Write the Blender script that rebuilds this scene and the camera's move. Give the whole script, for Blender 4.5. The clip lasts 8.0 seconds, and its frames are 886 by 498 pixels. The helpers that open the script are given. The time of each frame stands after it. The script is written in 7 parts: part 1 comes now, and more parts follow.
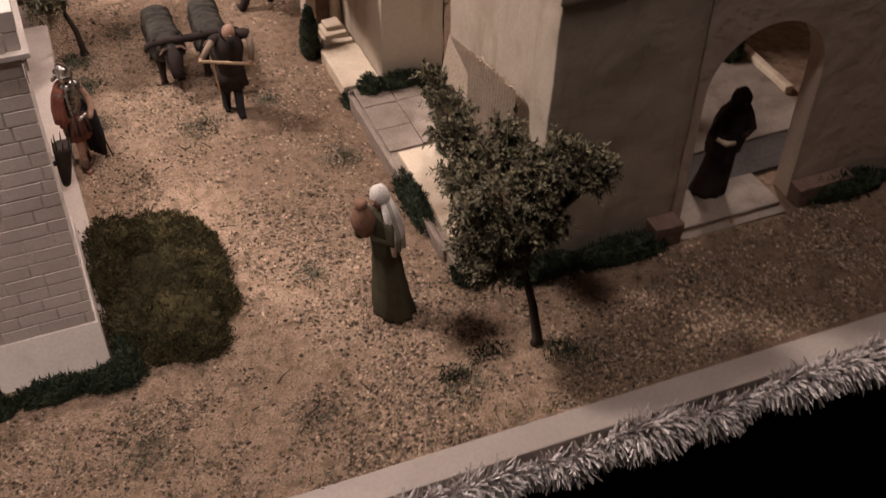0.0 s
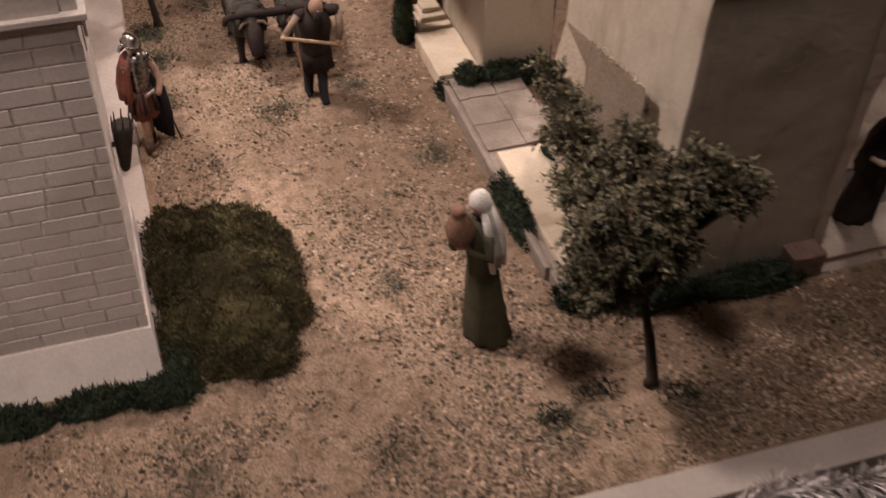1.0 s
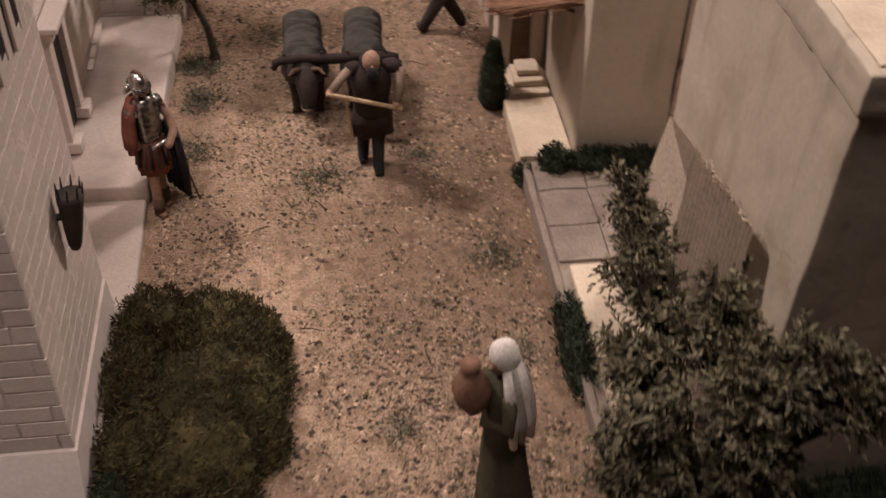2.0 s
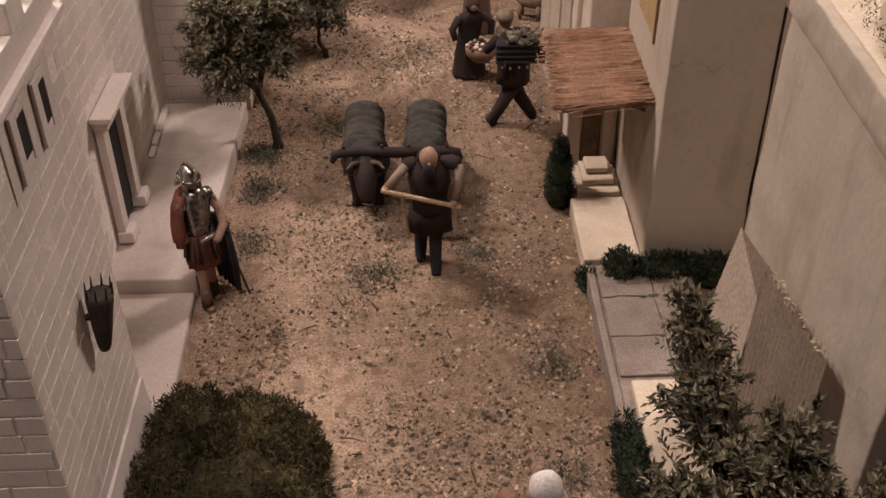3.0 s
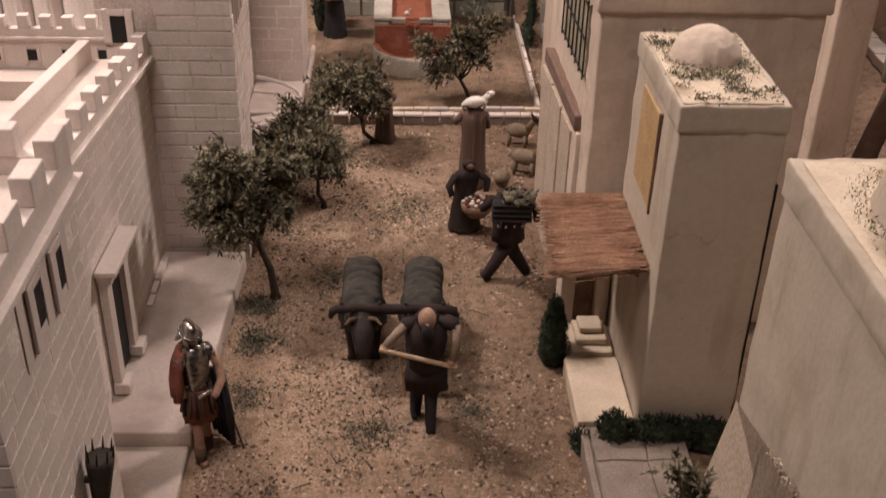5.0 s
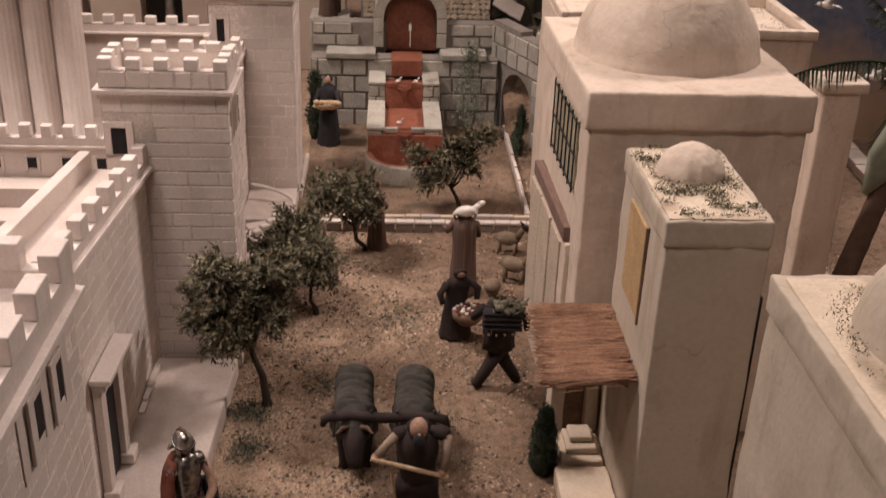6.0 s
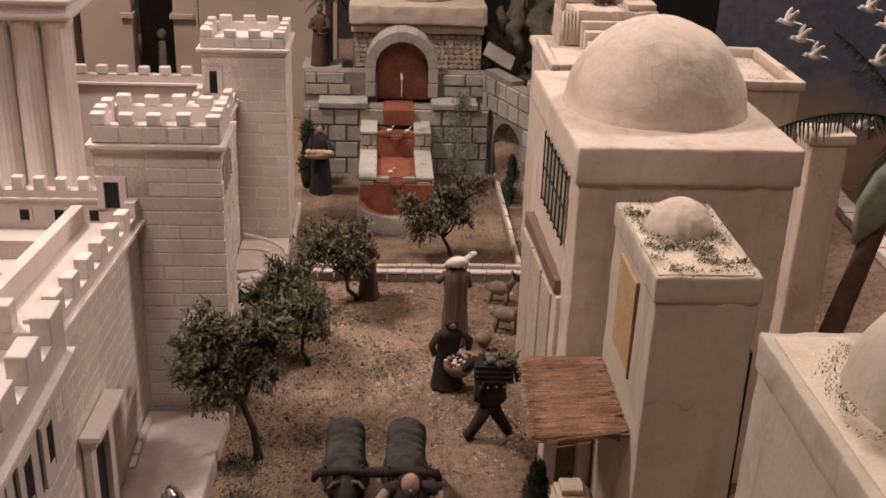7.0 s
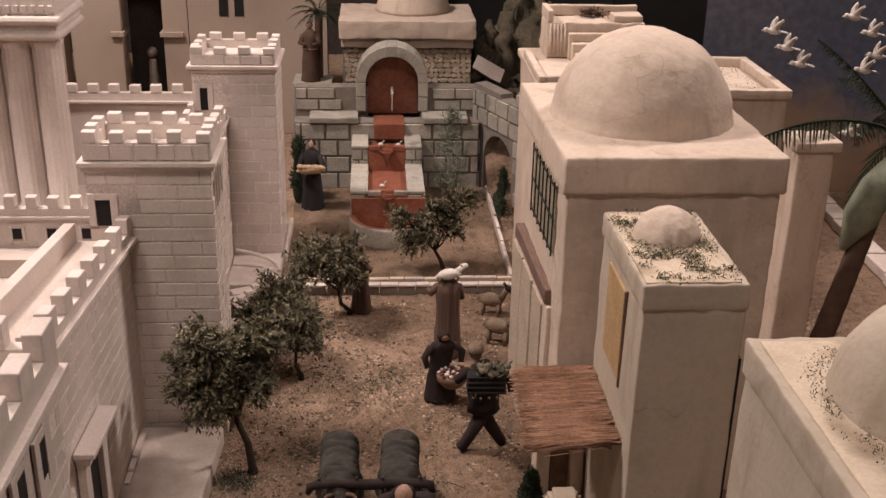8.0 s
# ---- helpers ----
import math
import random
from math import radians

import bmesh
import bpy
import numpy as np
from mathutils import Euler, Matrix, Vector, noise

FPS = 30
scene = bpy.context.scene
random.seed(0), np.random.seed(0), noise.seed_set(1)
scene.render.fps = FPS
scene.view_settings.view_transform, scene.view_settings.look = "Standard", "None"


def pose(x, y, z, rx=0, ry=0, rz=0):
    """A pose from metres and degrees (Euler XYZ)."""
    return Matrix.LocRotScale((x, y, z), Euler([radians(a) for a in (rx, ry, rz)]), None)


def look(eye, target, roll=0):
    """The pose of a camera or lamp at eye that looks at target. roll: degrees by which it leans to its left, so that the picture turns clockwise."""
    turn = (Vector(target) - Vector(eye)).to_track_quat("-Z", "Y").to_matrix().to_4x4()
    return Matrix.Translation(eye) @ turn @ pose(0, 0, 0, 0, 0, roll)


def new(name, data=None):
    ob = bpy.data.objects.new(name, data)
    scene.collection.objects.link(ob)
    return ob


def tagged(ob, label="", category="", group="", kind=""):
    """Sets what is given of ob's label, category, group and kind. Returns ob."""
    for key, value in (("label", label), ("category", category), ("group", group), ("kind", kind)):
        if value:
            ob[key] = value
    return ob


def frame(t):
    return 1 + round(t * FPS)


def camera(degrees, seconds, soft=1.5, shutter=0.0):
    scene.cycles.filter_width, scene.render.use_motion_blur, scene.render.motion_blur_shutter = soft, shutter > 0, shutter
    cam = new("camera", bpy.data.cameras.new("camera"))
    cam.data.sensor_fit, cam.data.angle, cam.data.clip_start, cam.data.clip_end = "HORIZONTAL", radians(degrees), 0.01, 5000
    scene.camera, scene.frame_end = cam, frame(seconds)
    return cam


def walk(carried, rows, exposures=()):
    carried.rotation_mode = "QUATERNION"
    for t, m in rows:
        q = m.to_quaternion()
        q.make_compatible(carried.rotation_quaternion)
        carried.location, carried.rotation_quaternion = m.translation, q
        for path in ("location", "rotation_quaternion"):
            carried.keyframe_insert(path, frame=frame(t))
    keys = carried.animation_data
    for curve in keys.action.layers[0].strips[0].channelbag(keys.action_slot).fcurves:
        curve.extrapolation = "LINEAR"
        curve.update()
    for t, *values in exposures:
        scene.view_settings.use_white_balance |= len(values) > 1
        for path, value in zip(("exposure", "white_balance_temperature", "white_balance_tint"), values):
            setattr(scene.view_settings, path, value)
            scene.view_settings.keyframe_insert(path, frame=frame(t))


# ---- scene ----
cam = camera(44.0, 8.0, soft=1.5, shutter=0.5)
PATH = [
    (0, (0.119, 0.188, 0.964), (0.702, 1.548, -0.381), 1.1),
    (0.5, (0.162, 0.205, 0.925), (0.675, 1.629, -0.382), 1.3),
    (1, (0.135, 0.336, 0.861), (0.605, 1.73, -0.493), 1.5),
    (1.2, (0.128, 0.385, 0.841), (0.614, 1.791, -0.496), 1.4),
    (2.3, (0.355, 0.609, 0.743), (0.429, 2.115, -0.571), 2.1),
    (2.5, (0.354, 0.619, 0.747), (0.389, 2.164, -0.522), 2.4),
    (3, (0.352, 0.628, 0.74), (0.396, 2.211, -0.482), -0.5),
    (3.5, (0.35, 0.632, 0.736), (0.383, 2.249, -0.441), 0.3),
    (4, (0.349, 0.634, 0.735), (0.39, 2.287, -0.39), 0.3),
    (4.5, (0.35, 0.628, 0.741), (0.406, 2.329, -0.309), 1.0),
    (4.7, (0.342, 0.634, 0.755), (0.412, 2.338, -0.289), 1.1),
    (5.8, (0.331, 0.622, 0.794), (0.427, 2.404, -0.11), 2.1),
    (6, (0.331, 0.62, 0.794), (0.431, 2.42, -0.072), 2.0),
    (6.5, (0.332, 0.622, 0.802), (0.439, 2.436, -0.033), 1.7),
    (7, (0.332, 0.621, 0.809), (0.445, 2.452, 0.012), 2.0),
    (7.5, (0.333, 0.62, 0.814), (0.455, 2.46, 0.04), 1.9),
    (8, (0.337, 0.612, 0.811), (0.459, 2.452, 0.037), 1.2),
]
EXPOSURES = [(0.0, 0.28), (0.5, 0.37), (1.0, 0.33), (1.2, 0.29), (2.3, 0.04), (3.5, 0.02), (4.7, -0.03), (6.0, -0.12), (8.0, -0.15)]
walk(cam, [(t, look(eye, target, roll)) for t, eye, target, roll in PATH], EXPOSURES)

# ---- light: a dim hall with warm ceiling lamps above the model, fill added in front ----
world = bpy.data.worlds.new("hall_air")
scene.world = world
world.use_nodes = True
world.node_tree.nodes["Background"].inputs[0].default_value = (1.0, 0.80, 0.66, 1)
world.node_tree.nodes["Background"].inputs[1].default_value = 0.42


def lamp(name, eye, target, watts, size, colour):
    data = bpy.data.lights.new(name, "AREA")
    data.shape, data.size, data.energy, data.color = "DISK", size, watts, colour
    ob = new(name, data)
    ob.matrix_world = look(eye, target)
    return ob


WARM = (1.0, 0.825, 0.760)
lamp("ceiling_lamp_left", (-0.80, 2.32, 2.10), (0.30, 2.25, 0.0), 55, 0.36, WARM)
lamp("ceiling_lamp_right", (1.85, 2.88, 2.10), (0.45, 2.3, 0.0), 45, 0.36, WARM)
# unseen lamp added to lift the front of the table
lamp("ceiling_lamp_front", (0.30, 0.75, 2.40), (0.36, 0.98, 0.0), 14, 0.35, WARM)


def spotlight(name, eye, target, watts, cone, size, colour):
    data = bpy.data.lights.new(name, "SPOT")
    data.energy, data.color, data.spot_size, data.spot_blend, data.shadow_soft_size = watts, colour, radians(cone), 0.9, size
    ob = new(name, data)
    ob.matrix_world = look(eye, target)
    return ob


spotlight("ceiling_spot_fortress", (-0.28, 0.85, 2.4), (-0.02, 1.98, 0.20), 78, 42, 0.26, WARM)
# unseen spot added to brighten the gatehouse front and the ground by it
spotlight("ceiling_spot_front", (-0.60, 0.05, 2.0), (0.00, 1.01, 0.00), 46, 25, 0.08, WARM)

# ---- materials ----


def material(name, a, b, scale=30.0, rough=0.85, bump=0.3, fine=400.0, metal=0.0, vary=0.0, island=False, stain=None, stain_scale=9.0,
             stain_at=0.6, distance=0.001, stretch=(1, 1, 1), spec=0.3, cracks=0.0, speck=0.18, lump=0.0, weather=0.0, earth_and_shade=None):
    m = bpy.data.materials.new(name)
    m.use_nodes = True
    nt = m.node_tree
    n, l = nt.nodes, nt.links
    bsdf = n["Principled BSDF"]
    bsdf.inputs["Roughness"].default_value, bsdf.inputs["Metallic"].default_value = rough, metal
    bsdf.inputs["Specular IOR Level"].default_value = spec
    geo = n.new("ShaderNodeNewGeometry")
    mapping = n.new("ShaderNodeMapping")
    mapping.inputs["Scale"].default_value = stretch
    l.new(geo.outputs["Position"], mapping.inputs["Vector"])

    def noise_of(s, detail=4.0):
        t = n.new("ShaderNodeTexNoise")
        t.inputs["Scale"].default_value, t.inputs["Detail"].default_value = s, detail
        l.new(mapping.outputs["Vector"], t.inputs["Vector"])
        return t.outputs["Fac"]

    def mix(fac, x, y, kind="MIX"):
        t = n.new("ShaderNodeMix")
        t.data_type, t.blend_type = "RGBA", kind
        for socket, value in ((t.inputs["Factor"], fac), (t.inputs["A"], x), (t.inputs["B"], y)):
            if isinstance(value, (int, float)):
                socket.default_value = value
            elif isinstance(value, tuple):
                socket.default_value = (*value, 1)
            else:
                l.new(value, socket)
        return t.outputs["Result"]

    def ramp(fac, lo, hi, v0=0.0, v1=1.0):
        t = n.new("ShaderNodeMapRange")
        t.inputs["From Min"].default_value, t.inputs["From Max"].default_value = lo, hi
        t.inputs["To Min"].default_value, t.inputs["To Max"].default_value = v0, v1
        l.new(fac, t.inputs["Value"])
        return t.outputs["Result"]

    colour = mix(ramp(noise_of(scale), 0.3, 0.7), a, b)
    grain = noise_of(fine, 3.0)
    dark = mix(ramp(grain, 0.35, 0.65), (1 - speck,) * 3, (1 + speck * 0.7,) * 3)
    colour = mix(1.0, colour, dark, "MULTIPLY")
    if stain:
        colour = mix(ramp(noise_of(stain_scale, 6.0), stain_at, stain_at + 0.12), colour, stain)
    if earth_and_shade:
        # browner earth and painted shade darken the sand towards the houses, with an uneven border
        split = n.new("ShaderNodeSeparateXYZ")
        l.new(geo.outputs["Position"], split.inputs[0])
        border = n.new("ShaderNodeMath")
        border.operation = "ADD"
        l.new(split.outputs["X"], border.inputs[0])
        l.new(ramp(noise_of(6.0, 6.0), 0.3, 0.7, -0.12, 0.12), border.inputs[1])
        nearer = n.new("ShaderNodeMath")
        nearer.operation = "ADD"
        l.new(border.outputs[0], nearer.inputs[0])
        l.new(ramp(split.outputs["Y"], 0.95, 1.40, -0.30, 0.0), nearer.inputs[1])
        colour = mix(ramp(nearer.outputs[0], 0.24, 0.52, 0, 0.9), colour, earth_and_shade, "MULTIPLY")
    if weather:
        run = n.new("ShaderNodeMapping")
        run.inputs["Scale"].default_value = (42, 42, 5)
        l.new(geo.outputs["Position"], run.inputs["Vector"])
        streak = n.new("ShaderNodeTexNoise")
        streak.inputs["Scale"].default_value, streak.inputs["Detail"].default_value = 1.0, 5.0
        l.new(run.outputs["Vector"], streak.inputs["Vector"])
        grime = (a[0] * 0.72, a[1] * 0.68, a[2] * 0.62)
        colour = mix(ramp(streak.outputs["Fac"], 0.54, 0.74, 0, weather), colour, grime)
        colour = mix(ramp(noise_of(115.0, 2.0), 0.73, 0.79, 0, weather * 0.6), colour, (a[0] * 0.5, a[1] * 0.46, a[2] * 0.42))
        colour = mix(ramp(noise_of(13.0, 6.0), 0.57, 0.70, 0, weather * 0.7), colour, grime)
    if cracks:
        line = n.new("ShaderNodeMath")
        line.operation = "PINGPONG"
        line.inputs[1].default_value = 0.5
        l.new(noise_of(7.0, 5.0), line.inputs[0])
        thin = ramp(line.outputs[0], 0.4945, 0.499)
        here = ramp(noise_of(16.0, 2.0), 0.50, 0.60)
        both = n.new("ShaderNodeMath")
        both.operation = "MULTIPLY"
        l.new(thin, both.inputs[0])
        l.new(here, both.inputs[1])
        soft_line = ramp(both.outputs[0], 0, 1, 0, cracks)
        colour = mix(soft_line, colour, (a[0] * 0.35, a[1] * 0.32, a[2] * 0.30))
    if vary:
        info = n.new("ShaderNodeNewGeometry" if island else "ShaderNodeObjectInfo")
        shade = n.new("ShaderNodeCombineColor")
        value = ramp(info.outputs["Random Per Island" if island else "Random"], 0, 1, 1 - vary, 1 + vary)
        for k in range(3):
            l.new(value, shade.inputs[k])
        colour = mix(1.0, colour, shade.outputs["Color"], "MULTIPLY")
    l.new(colour, bsdf.inputs["Base Color"])
    if bump:
        t = n.new("ShaderNodeBump")
        t.inputs["Strength"].default_value, t.inputs["Distance"].default_value = bump, distance
        l.new(grain, t.inputs["Height"])
        if lump:
            broad = n.new("ShaderNodeBump")
            broad.inputs["Strength"].default_value, broad.inputs["Distance"].default_value = lump, 0.006
            l.new(noise_of(34.0, 3.0), broad.inputs["Height"])
            l.new(broad.outputs["Normal"], t.inputs["Normal"])
        l.new(t.outputs["Normal"], bsdf.inputs["Normal"])
    return m


M_FORT = material("fort_plaster", (0.60, 0.525, 0.480), (0.68, 0.605, 0.555), 14, 0.85, 0.3, 300, vary=0.05, stain=(0.55, 0.475, 0.43), stain_scale=11, speck=0.06, weather=0.28)
# joints come in a pale copy for lit faces, a darker one for shade
M_FORT_JOINT = material("pale_fort_joint", (0.70, 0.62, 0.57), (0.80, 0.72, 0.66), 20, 0.9, 0.2, 300)
M_SHADED_JOINT = material("shaded_joint", (0.40, 0.34, 0.305), (0.72, 0.64, 0.58), 20, 0.9, 0.2, 300)
M_CREAM = material("house_plaster", (0.57, 0.468, 0.385), (0.62, 0.515, 0.425), 7, 0.9, 0.5, 170, stain=(0.535, 0.432, 0.35), stain_scale=16, stain_at=0.56, distance=0.0012, cracks=0.28, speck=0.05, lump=0.36, weather=0.6)
M_CREAM_GREY = material("tower_plaster", (0.465, 0.398, 0.319), (0.505, 0.434, 0.352), 7, 0.9, 0.35, 170, stain=(0.435, 0.367, 0.290), stain_scale=16, stain_at=0.56, distance=0.0012, cracks=0.25, speck=0.045, lump=0.18, weather=0.7)
# last tint darkens the sand by the houses: earth tone plus shade
M_SAND = material("sandy_ground", (0.282, 0.192, 0.135), (0.386, 0.277, 0.198), 48, 0.95, 1.0, 380, stain=(0.215, 0.148, 0.100), stain_scale=70, stain_at=0.52, distance=0.002, speck=0.30, lump=0.7, earth_and_shade=(0.54, 0.51, 0.49))
M_CHIP = material("stone_chips", (0.075, 0.052, 0.036), (0.46, 0.34, 0.25), 220, 0.95, 0.2, 900, vary=0.75, island=True)
M_STRAW = material("dry_straw", (0.20, 0.155, 0.08), (0.34, 0.26, 0.14), 60, 0.95, 0, 900, vary=0.6, island=True)
M_SLAB = material("pale_slab", (0.54, 0.44, 0.335), (0.64, 0.54, 0.42), 30, 0.85, 0.4, 300, stain=(0.42, 0.325, 0.235), stain_scale=18, stain_at=0.55, speck=0.07, lump=0.4)
M_TILE = material("grey_paving", (0.205, 0.165, 0.138), (0.28, 0.232, 0.195), 35, 0.85, 0.5, 500, vary=0.15, stain=(0.16, 0.12, 0.095), stain_scale=25)
M_PAVE = material("smooth_paving", (0.51, 0.435, 0.39), (0.61, 0.53, 0.475), 14, 0.8, 0.2, 300, stain=(0.40, 0.335, 0.295), stain_scale=9, stain_at=0.54, speck=0.08)
M_STONE = material("grey_stone", (0.30, 0.28, 0.24), (0.40, 0.37, 0.32), 30, 0.9, 0.6, 350, vary=0.15, stain=(0.20, 0.18, 0.15), stain_scale=20)
M_RUBBLE = material("rubble_stone", (0.44, 0.35, 0.26), (0.54, 0.44, 0.33), 40, 0.9, 0.5, 400, vary=0.16)
M_JOINT = material("dark_joint", (0.17, 0.15, 0.128), (0.24, 0.21, 0.18), 40, 0.95, 0.3, 500)
M_TERRA = material("red_water_stain", (0.20, 0.070, 0.044), (0.30, 0.115, 0.072), 30, 0.3, 0.2, 150, spec=0.5)
# near-black paint for the shade inside windows, doorways and the house gap
M_DARK = material("shade_black", (0.012, 0.011, 0.012), (0.022, 0.020, 0.020), 20, 0.7, 0.1, 300)
M_WOOD = material("brown_wood", (0.14, 0.085, 0.055), (0.22, 0.14, 0.09), 40, 0.75, 0.4, 300, stretch=(1, 0.15, 1))
M_WOOD_PALE = material("pale_wood", (0.42, 0.29, 0.18), (0.52, 0.38, 0.25), 40, 0.7, 0.3, 300)
M_WOOD_DARK = material("dark_wood", (0.045, 0.036, 0.030), (0.075, 0.06, 0.05), 50, 0.7, 0.4, 300)
M_BARREL = material("grey_hide", (0.025, 0.023, 0.019), (0.066, 0.060, 0.050), 75, 0.8, 0.8, 160, stain=(0.028, 0.022, 0.018), stain_scale=40, stain_at=0.58)
M_REED = material("reed_thatch", (0.235, 0.128, 0.082), (0.39, 0.236, 0.155), 26, 0.9, 0, 400, vary=0.34, island=True)
M_OCHRE = material("ochre_shutter", (0.40, 0.265, 0.132), (0.49, 0.335, 0.175), 40, 0.8, 0.3, 300)
M_SHED = material("ribbed_cloth", (0.41, 0.335, 0.262), (0.49, 0.405, 0.322), 24, 0.9, 0.4, 300)
M_BARK = material("bark", (0.036, 0.027, 0.021), (0.070, 0.053, 0.041), 90, 0.95, 0.8, 500, stretch=(1, 1, 0.3))
M_OLIVE = material("olive_leaf", (0.070, 0.062, 0.036), (0.190, 0.168, 0.104), 50, 0.55, 0, 500, vary=0.68, island=True, spec=0.32)
M_MOSS = material("moss", (0.040, 0.036, 0.015), (0.102, 0.083, 0.036), 46, 0.95, 0, 700, vary=0.5, island=True)
M_CLAY = material("brown_clay", (0.17, 0.088, 0.058), (0.24, 0.13, 0.09), 60, 0.7, 0.2, 300)
M_SOIL = material("brown_soil", (0.15, 0.100, 0.068), (0.24, 0.165, 0.115), 40, 0.95, 1.0, 380, stain=(0.11, 0.08, 0.055), stain_scale=22, stain_at=0.54, distance=0.002, speck=0.4)
M_HEDGE = material("hedge_green", (0.018, 0.027, 0.016), (0.040, 0.052, 0.030), 60, 0.9, 0, 700, vary=0.5, island=True)
M_SAGE = material("sage_leaf", (0.13, 0.15, 0.11), (0.20, 0.21, 0.16), 60, 0.9, 0, 700, vary=0.4, island=True)
M_BOARD = material("painted_board", (0.38, 0.325, 0.29), (0.44, 0.385, 0.345), 8, 0.6, 0.15, 200, speck=0.05, stain=(0.36, 0.30, 0.26), stain_scale=6)
M_BLACK = material("black_cloth", (0.004, 0.004, 0.004), (0.008, 0.007, 0.007), 6, 0.9, 0.2, 200)
M_TINSEL = material("tinsel", (0.62, 0.57, 0.55), (0.80, 0.74, 0.72), 50, 0.5, 0, 400, metal=0.05, vary=0.22, island=True)
M_METAL = material("polished_steel", (0.16, 0.15, 0.145), (0.74, 0.71, 0.67), 150, 0.31, 0.35, 260, metal=1.0)
M_IRON = material("black_iron", (0.018, 0.017, 0.017), (0.03, 0.028, 0.027), 60, 0.6, 0.2, 400)
M_SKIN = material("painted_clay_flesh", (0.29, 0.175, 0.125), (0.36, 0.22, 0.158), 60, 0.6, 0.1, 400)
M_RED = material("dull_red_cloth", (0.135, 0.042, 0.030), (0.21, 0.075, 0.050), 50, 0.85, 0.3, 500)
M_BROWN = material("brown_cloth", (0.085, 0.052, 0.038), (0.125, 0.08, 0.058), 50, 0.9, 0.3, 500)
M_GREENBROWN = material("olive_cloth", (0.050, 0.046, 0.026), (0.075, 0.066, 0.04), 50, 0.9, 0.3, 500)
M_NAVY = material("dark_cloth", (0.018, 0.017, 0.020), (0.030, 0.027, 0.030), 50, 0.9, 0.3, 500)
M_WHITE = material("white_cloth", (0.60, 0.55, 0.50), (0.72, 0.67, 0.62), 40, 0.85, 0.3, 500)
M_GOAT = material("tan_fleece", (0.17, 0.125, 0.085), (0.25, 0.19, 0.135), 90, 0.95, 0.8, 700, distance=0.002)
M_TAN = material("tan_backdrop_plaster", (0.36, 0.285, 0.23), (0.47, 0.38, 0.31), 5, 0.9, 0.3, 260, speck=0.05)
M_BLUE = material("painted_evening_sky", (0.070, 0.082, 0.125), (0.115, 0.115, 0.140), 2.2, 0.95, 0, 60, stain=(0.25, 0.165, 0.105), stain_scale=2.6, stain_at=0.50)
M_HALL = material("hall_wall", (0.10, 0.08, 0.07), (0.14, 0.11, 0.10), 2, 0.9, 0.1, 60)
M_PALM = material("palm_leaf", (0.014, 0.021, 0.013), (0.034, 0.042, 0.026), 50, 0.85, 0, 500, spec=0.1, vary=0.4, island=True)
M_STRIPE = material("striped_cloth", (0.050, 0.030, 0.024), (0.17, 0.11, 0.085), 120, 0.9, 0.3, 500, stretch=(1, 0.3, 0.02))
M_CEIL = material("pale_ceiling", (0.55, 0.52, 0.49), (0.62, 0.59, 0.55), 2, 0.9, 0.1, 60)
M_BRONZE = material("dull_armour", (0.03, 0.028, 0.026), (0.40, 0.37, 0.34), 170, 0.27, 0.4, 260, metal=0.9)
# dark tone that paints shade on the yard floor and in the arcade
M_DUSK = material("shade_grey", (0.045, 0.040, 0.040), (0.085, 0.072, 0.066), 12, 0.9, 0.1, 200)
M_LICHEN = material("grey_green_tufts", (0.075, 0.070, 0.048), (0.16, 0.145, 0.105), 60, 0.95, 0, 700, vary=0.55, island=True)
M_ROOFGRASS = material("roof_grass", (0.20, 0.19, 0.125), (0.36, 0.33, 0.24), 60, 0.95, 0, 700, vary=0.5, island=True)
M_ROCK = material("mossy_rock", (0.075, 0.068, 0.046), (0.15, 0.120, 0.085), 24, 0.95, 0.8, 120, distance=0.003)
M_TUNIC = material("dark_brown_tunic", (0.022, 0.015, 0.014), (0.042, 0.029, 0.026), 50, 0.9, 0.3, 500)
M_BEAM = material("faded_beam", (0.15, 0.095, 0.075), (0.22, 0.145, 0.118), 40, 0.8, 0.4, 300, stretch=(1, 0.15, 1))
M_PANE = material("dusty_olive_pane", (0.27, 0.245, 0.17), (0.42, 0.37, 0.27), 40, 0.6, 0.2, 300)
M_SLEEVE = material("sleeve_cloth", (0.20, 0.15, 0.11), (0.28, 0.21, 0.16), 50, 0.9, 0.3, 500)

# ---- building helpers ----
ORIGIN = {}
RND = random.Random(7)


def thing(name, at, label, category, group="", kind=""):
    ob = new(name)
    ob.empty_display_size = 0.01
    ob.location = at
    ORIGIN[ob.name] = Vector(at)
    return tagged(ob, label, category, group, kind)


def mesh_of(name, bm, mats, smooth=False):
    me = bpy.data.meshes.new(name)
    bm.normal_update()
    bm.to_mesh(me)
    bm.free()
    for m in (mats if isinstance(mats, (list, tuple)) else [mats]):
        me.materials.append(m)
    if smooth:
        me.polygons.foreach_set("use_smooth", [True] * len(me.polygons))
    return me


def part(name, bm, mats, parent, label="", smooth=False):
    """A part of a thing; its vertices are given in the world."""
    o = ORIGIN[parent.name]
    bm.transform(Matrix.Translation(-o))
    ob = new(name, mesh_of(name, bm, mats, smooth))
    ob.parent = parent
    ORIGIN[ob.name] = o
    return tagged(ob, label)


def whole(name, bm, mats, at, label, category, group="", kind="", smooth=False):
    """A thing that is one mesh."""
    bm.transform(Matrix.Translation(-Vector(at)))
    ob = new(name, mesh_of(name, bm, mats, smooth))
    ob.location = at
    ORIGIN[ob.name] = Vector(at)
    return tagged(ob, label, category, group, kind)


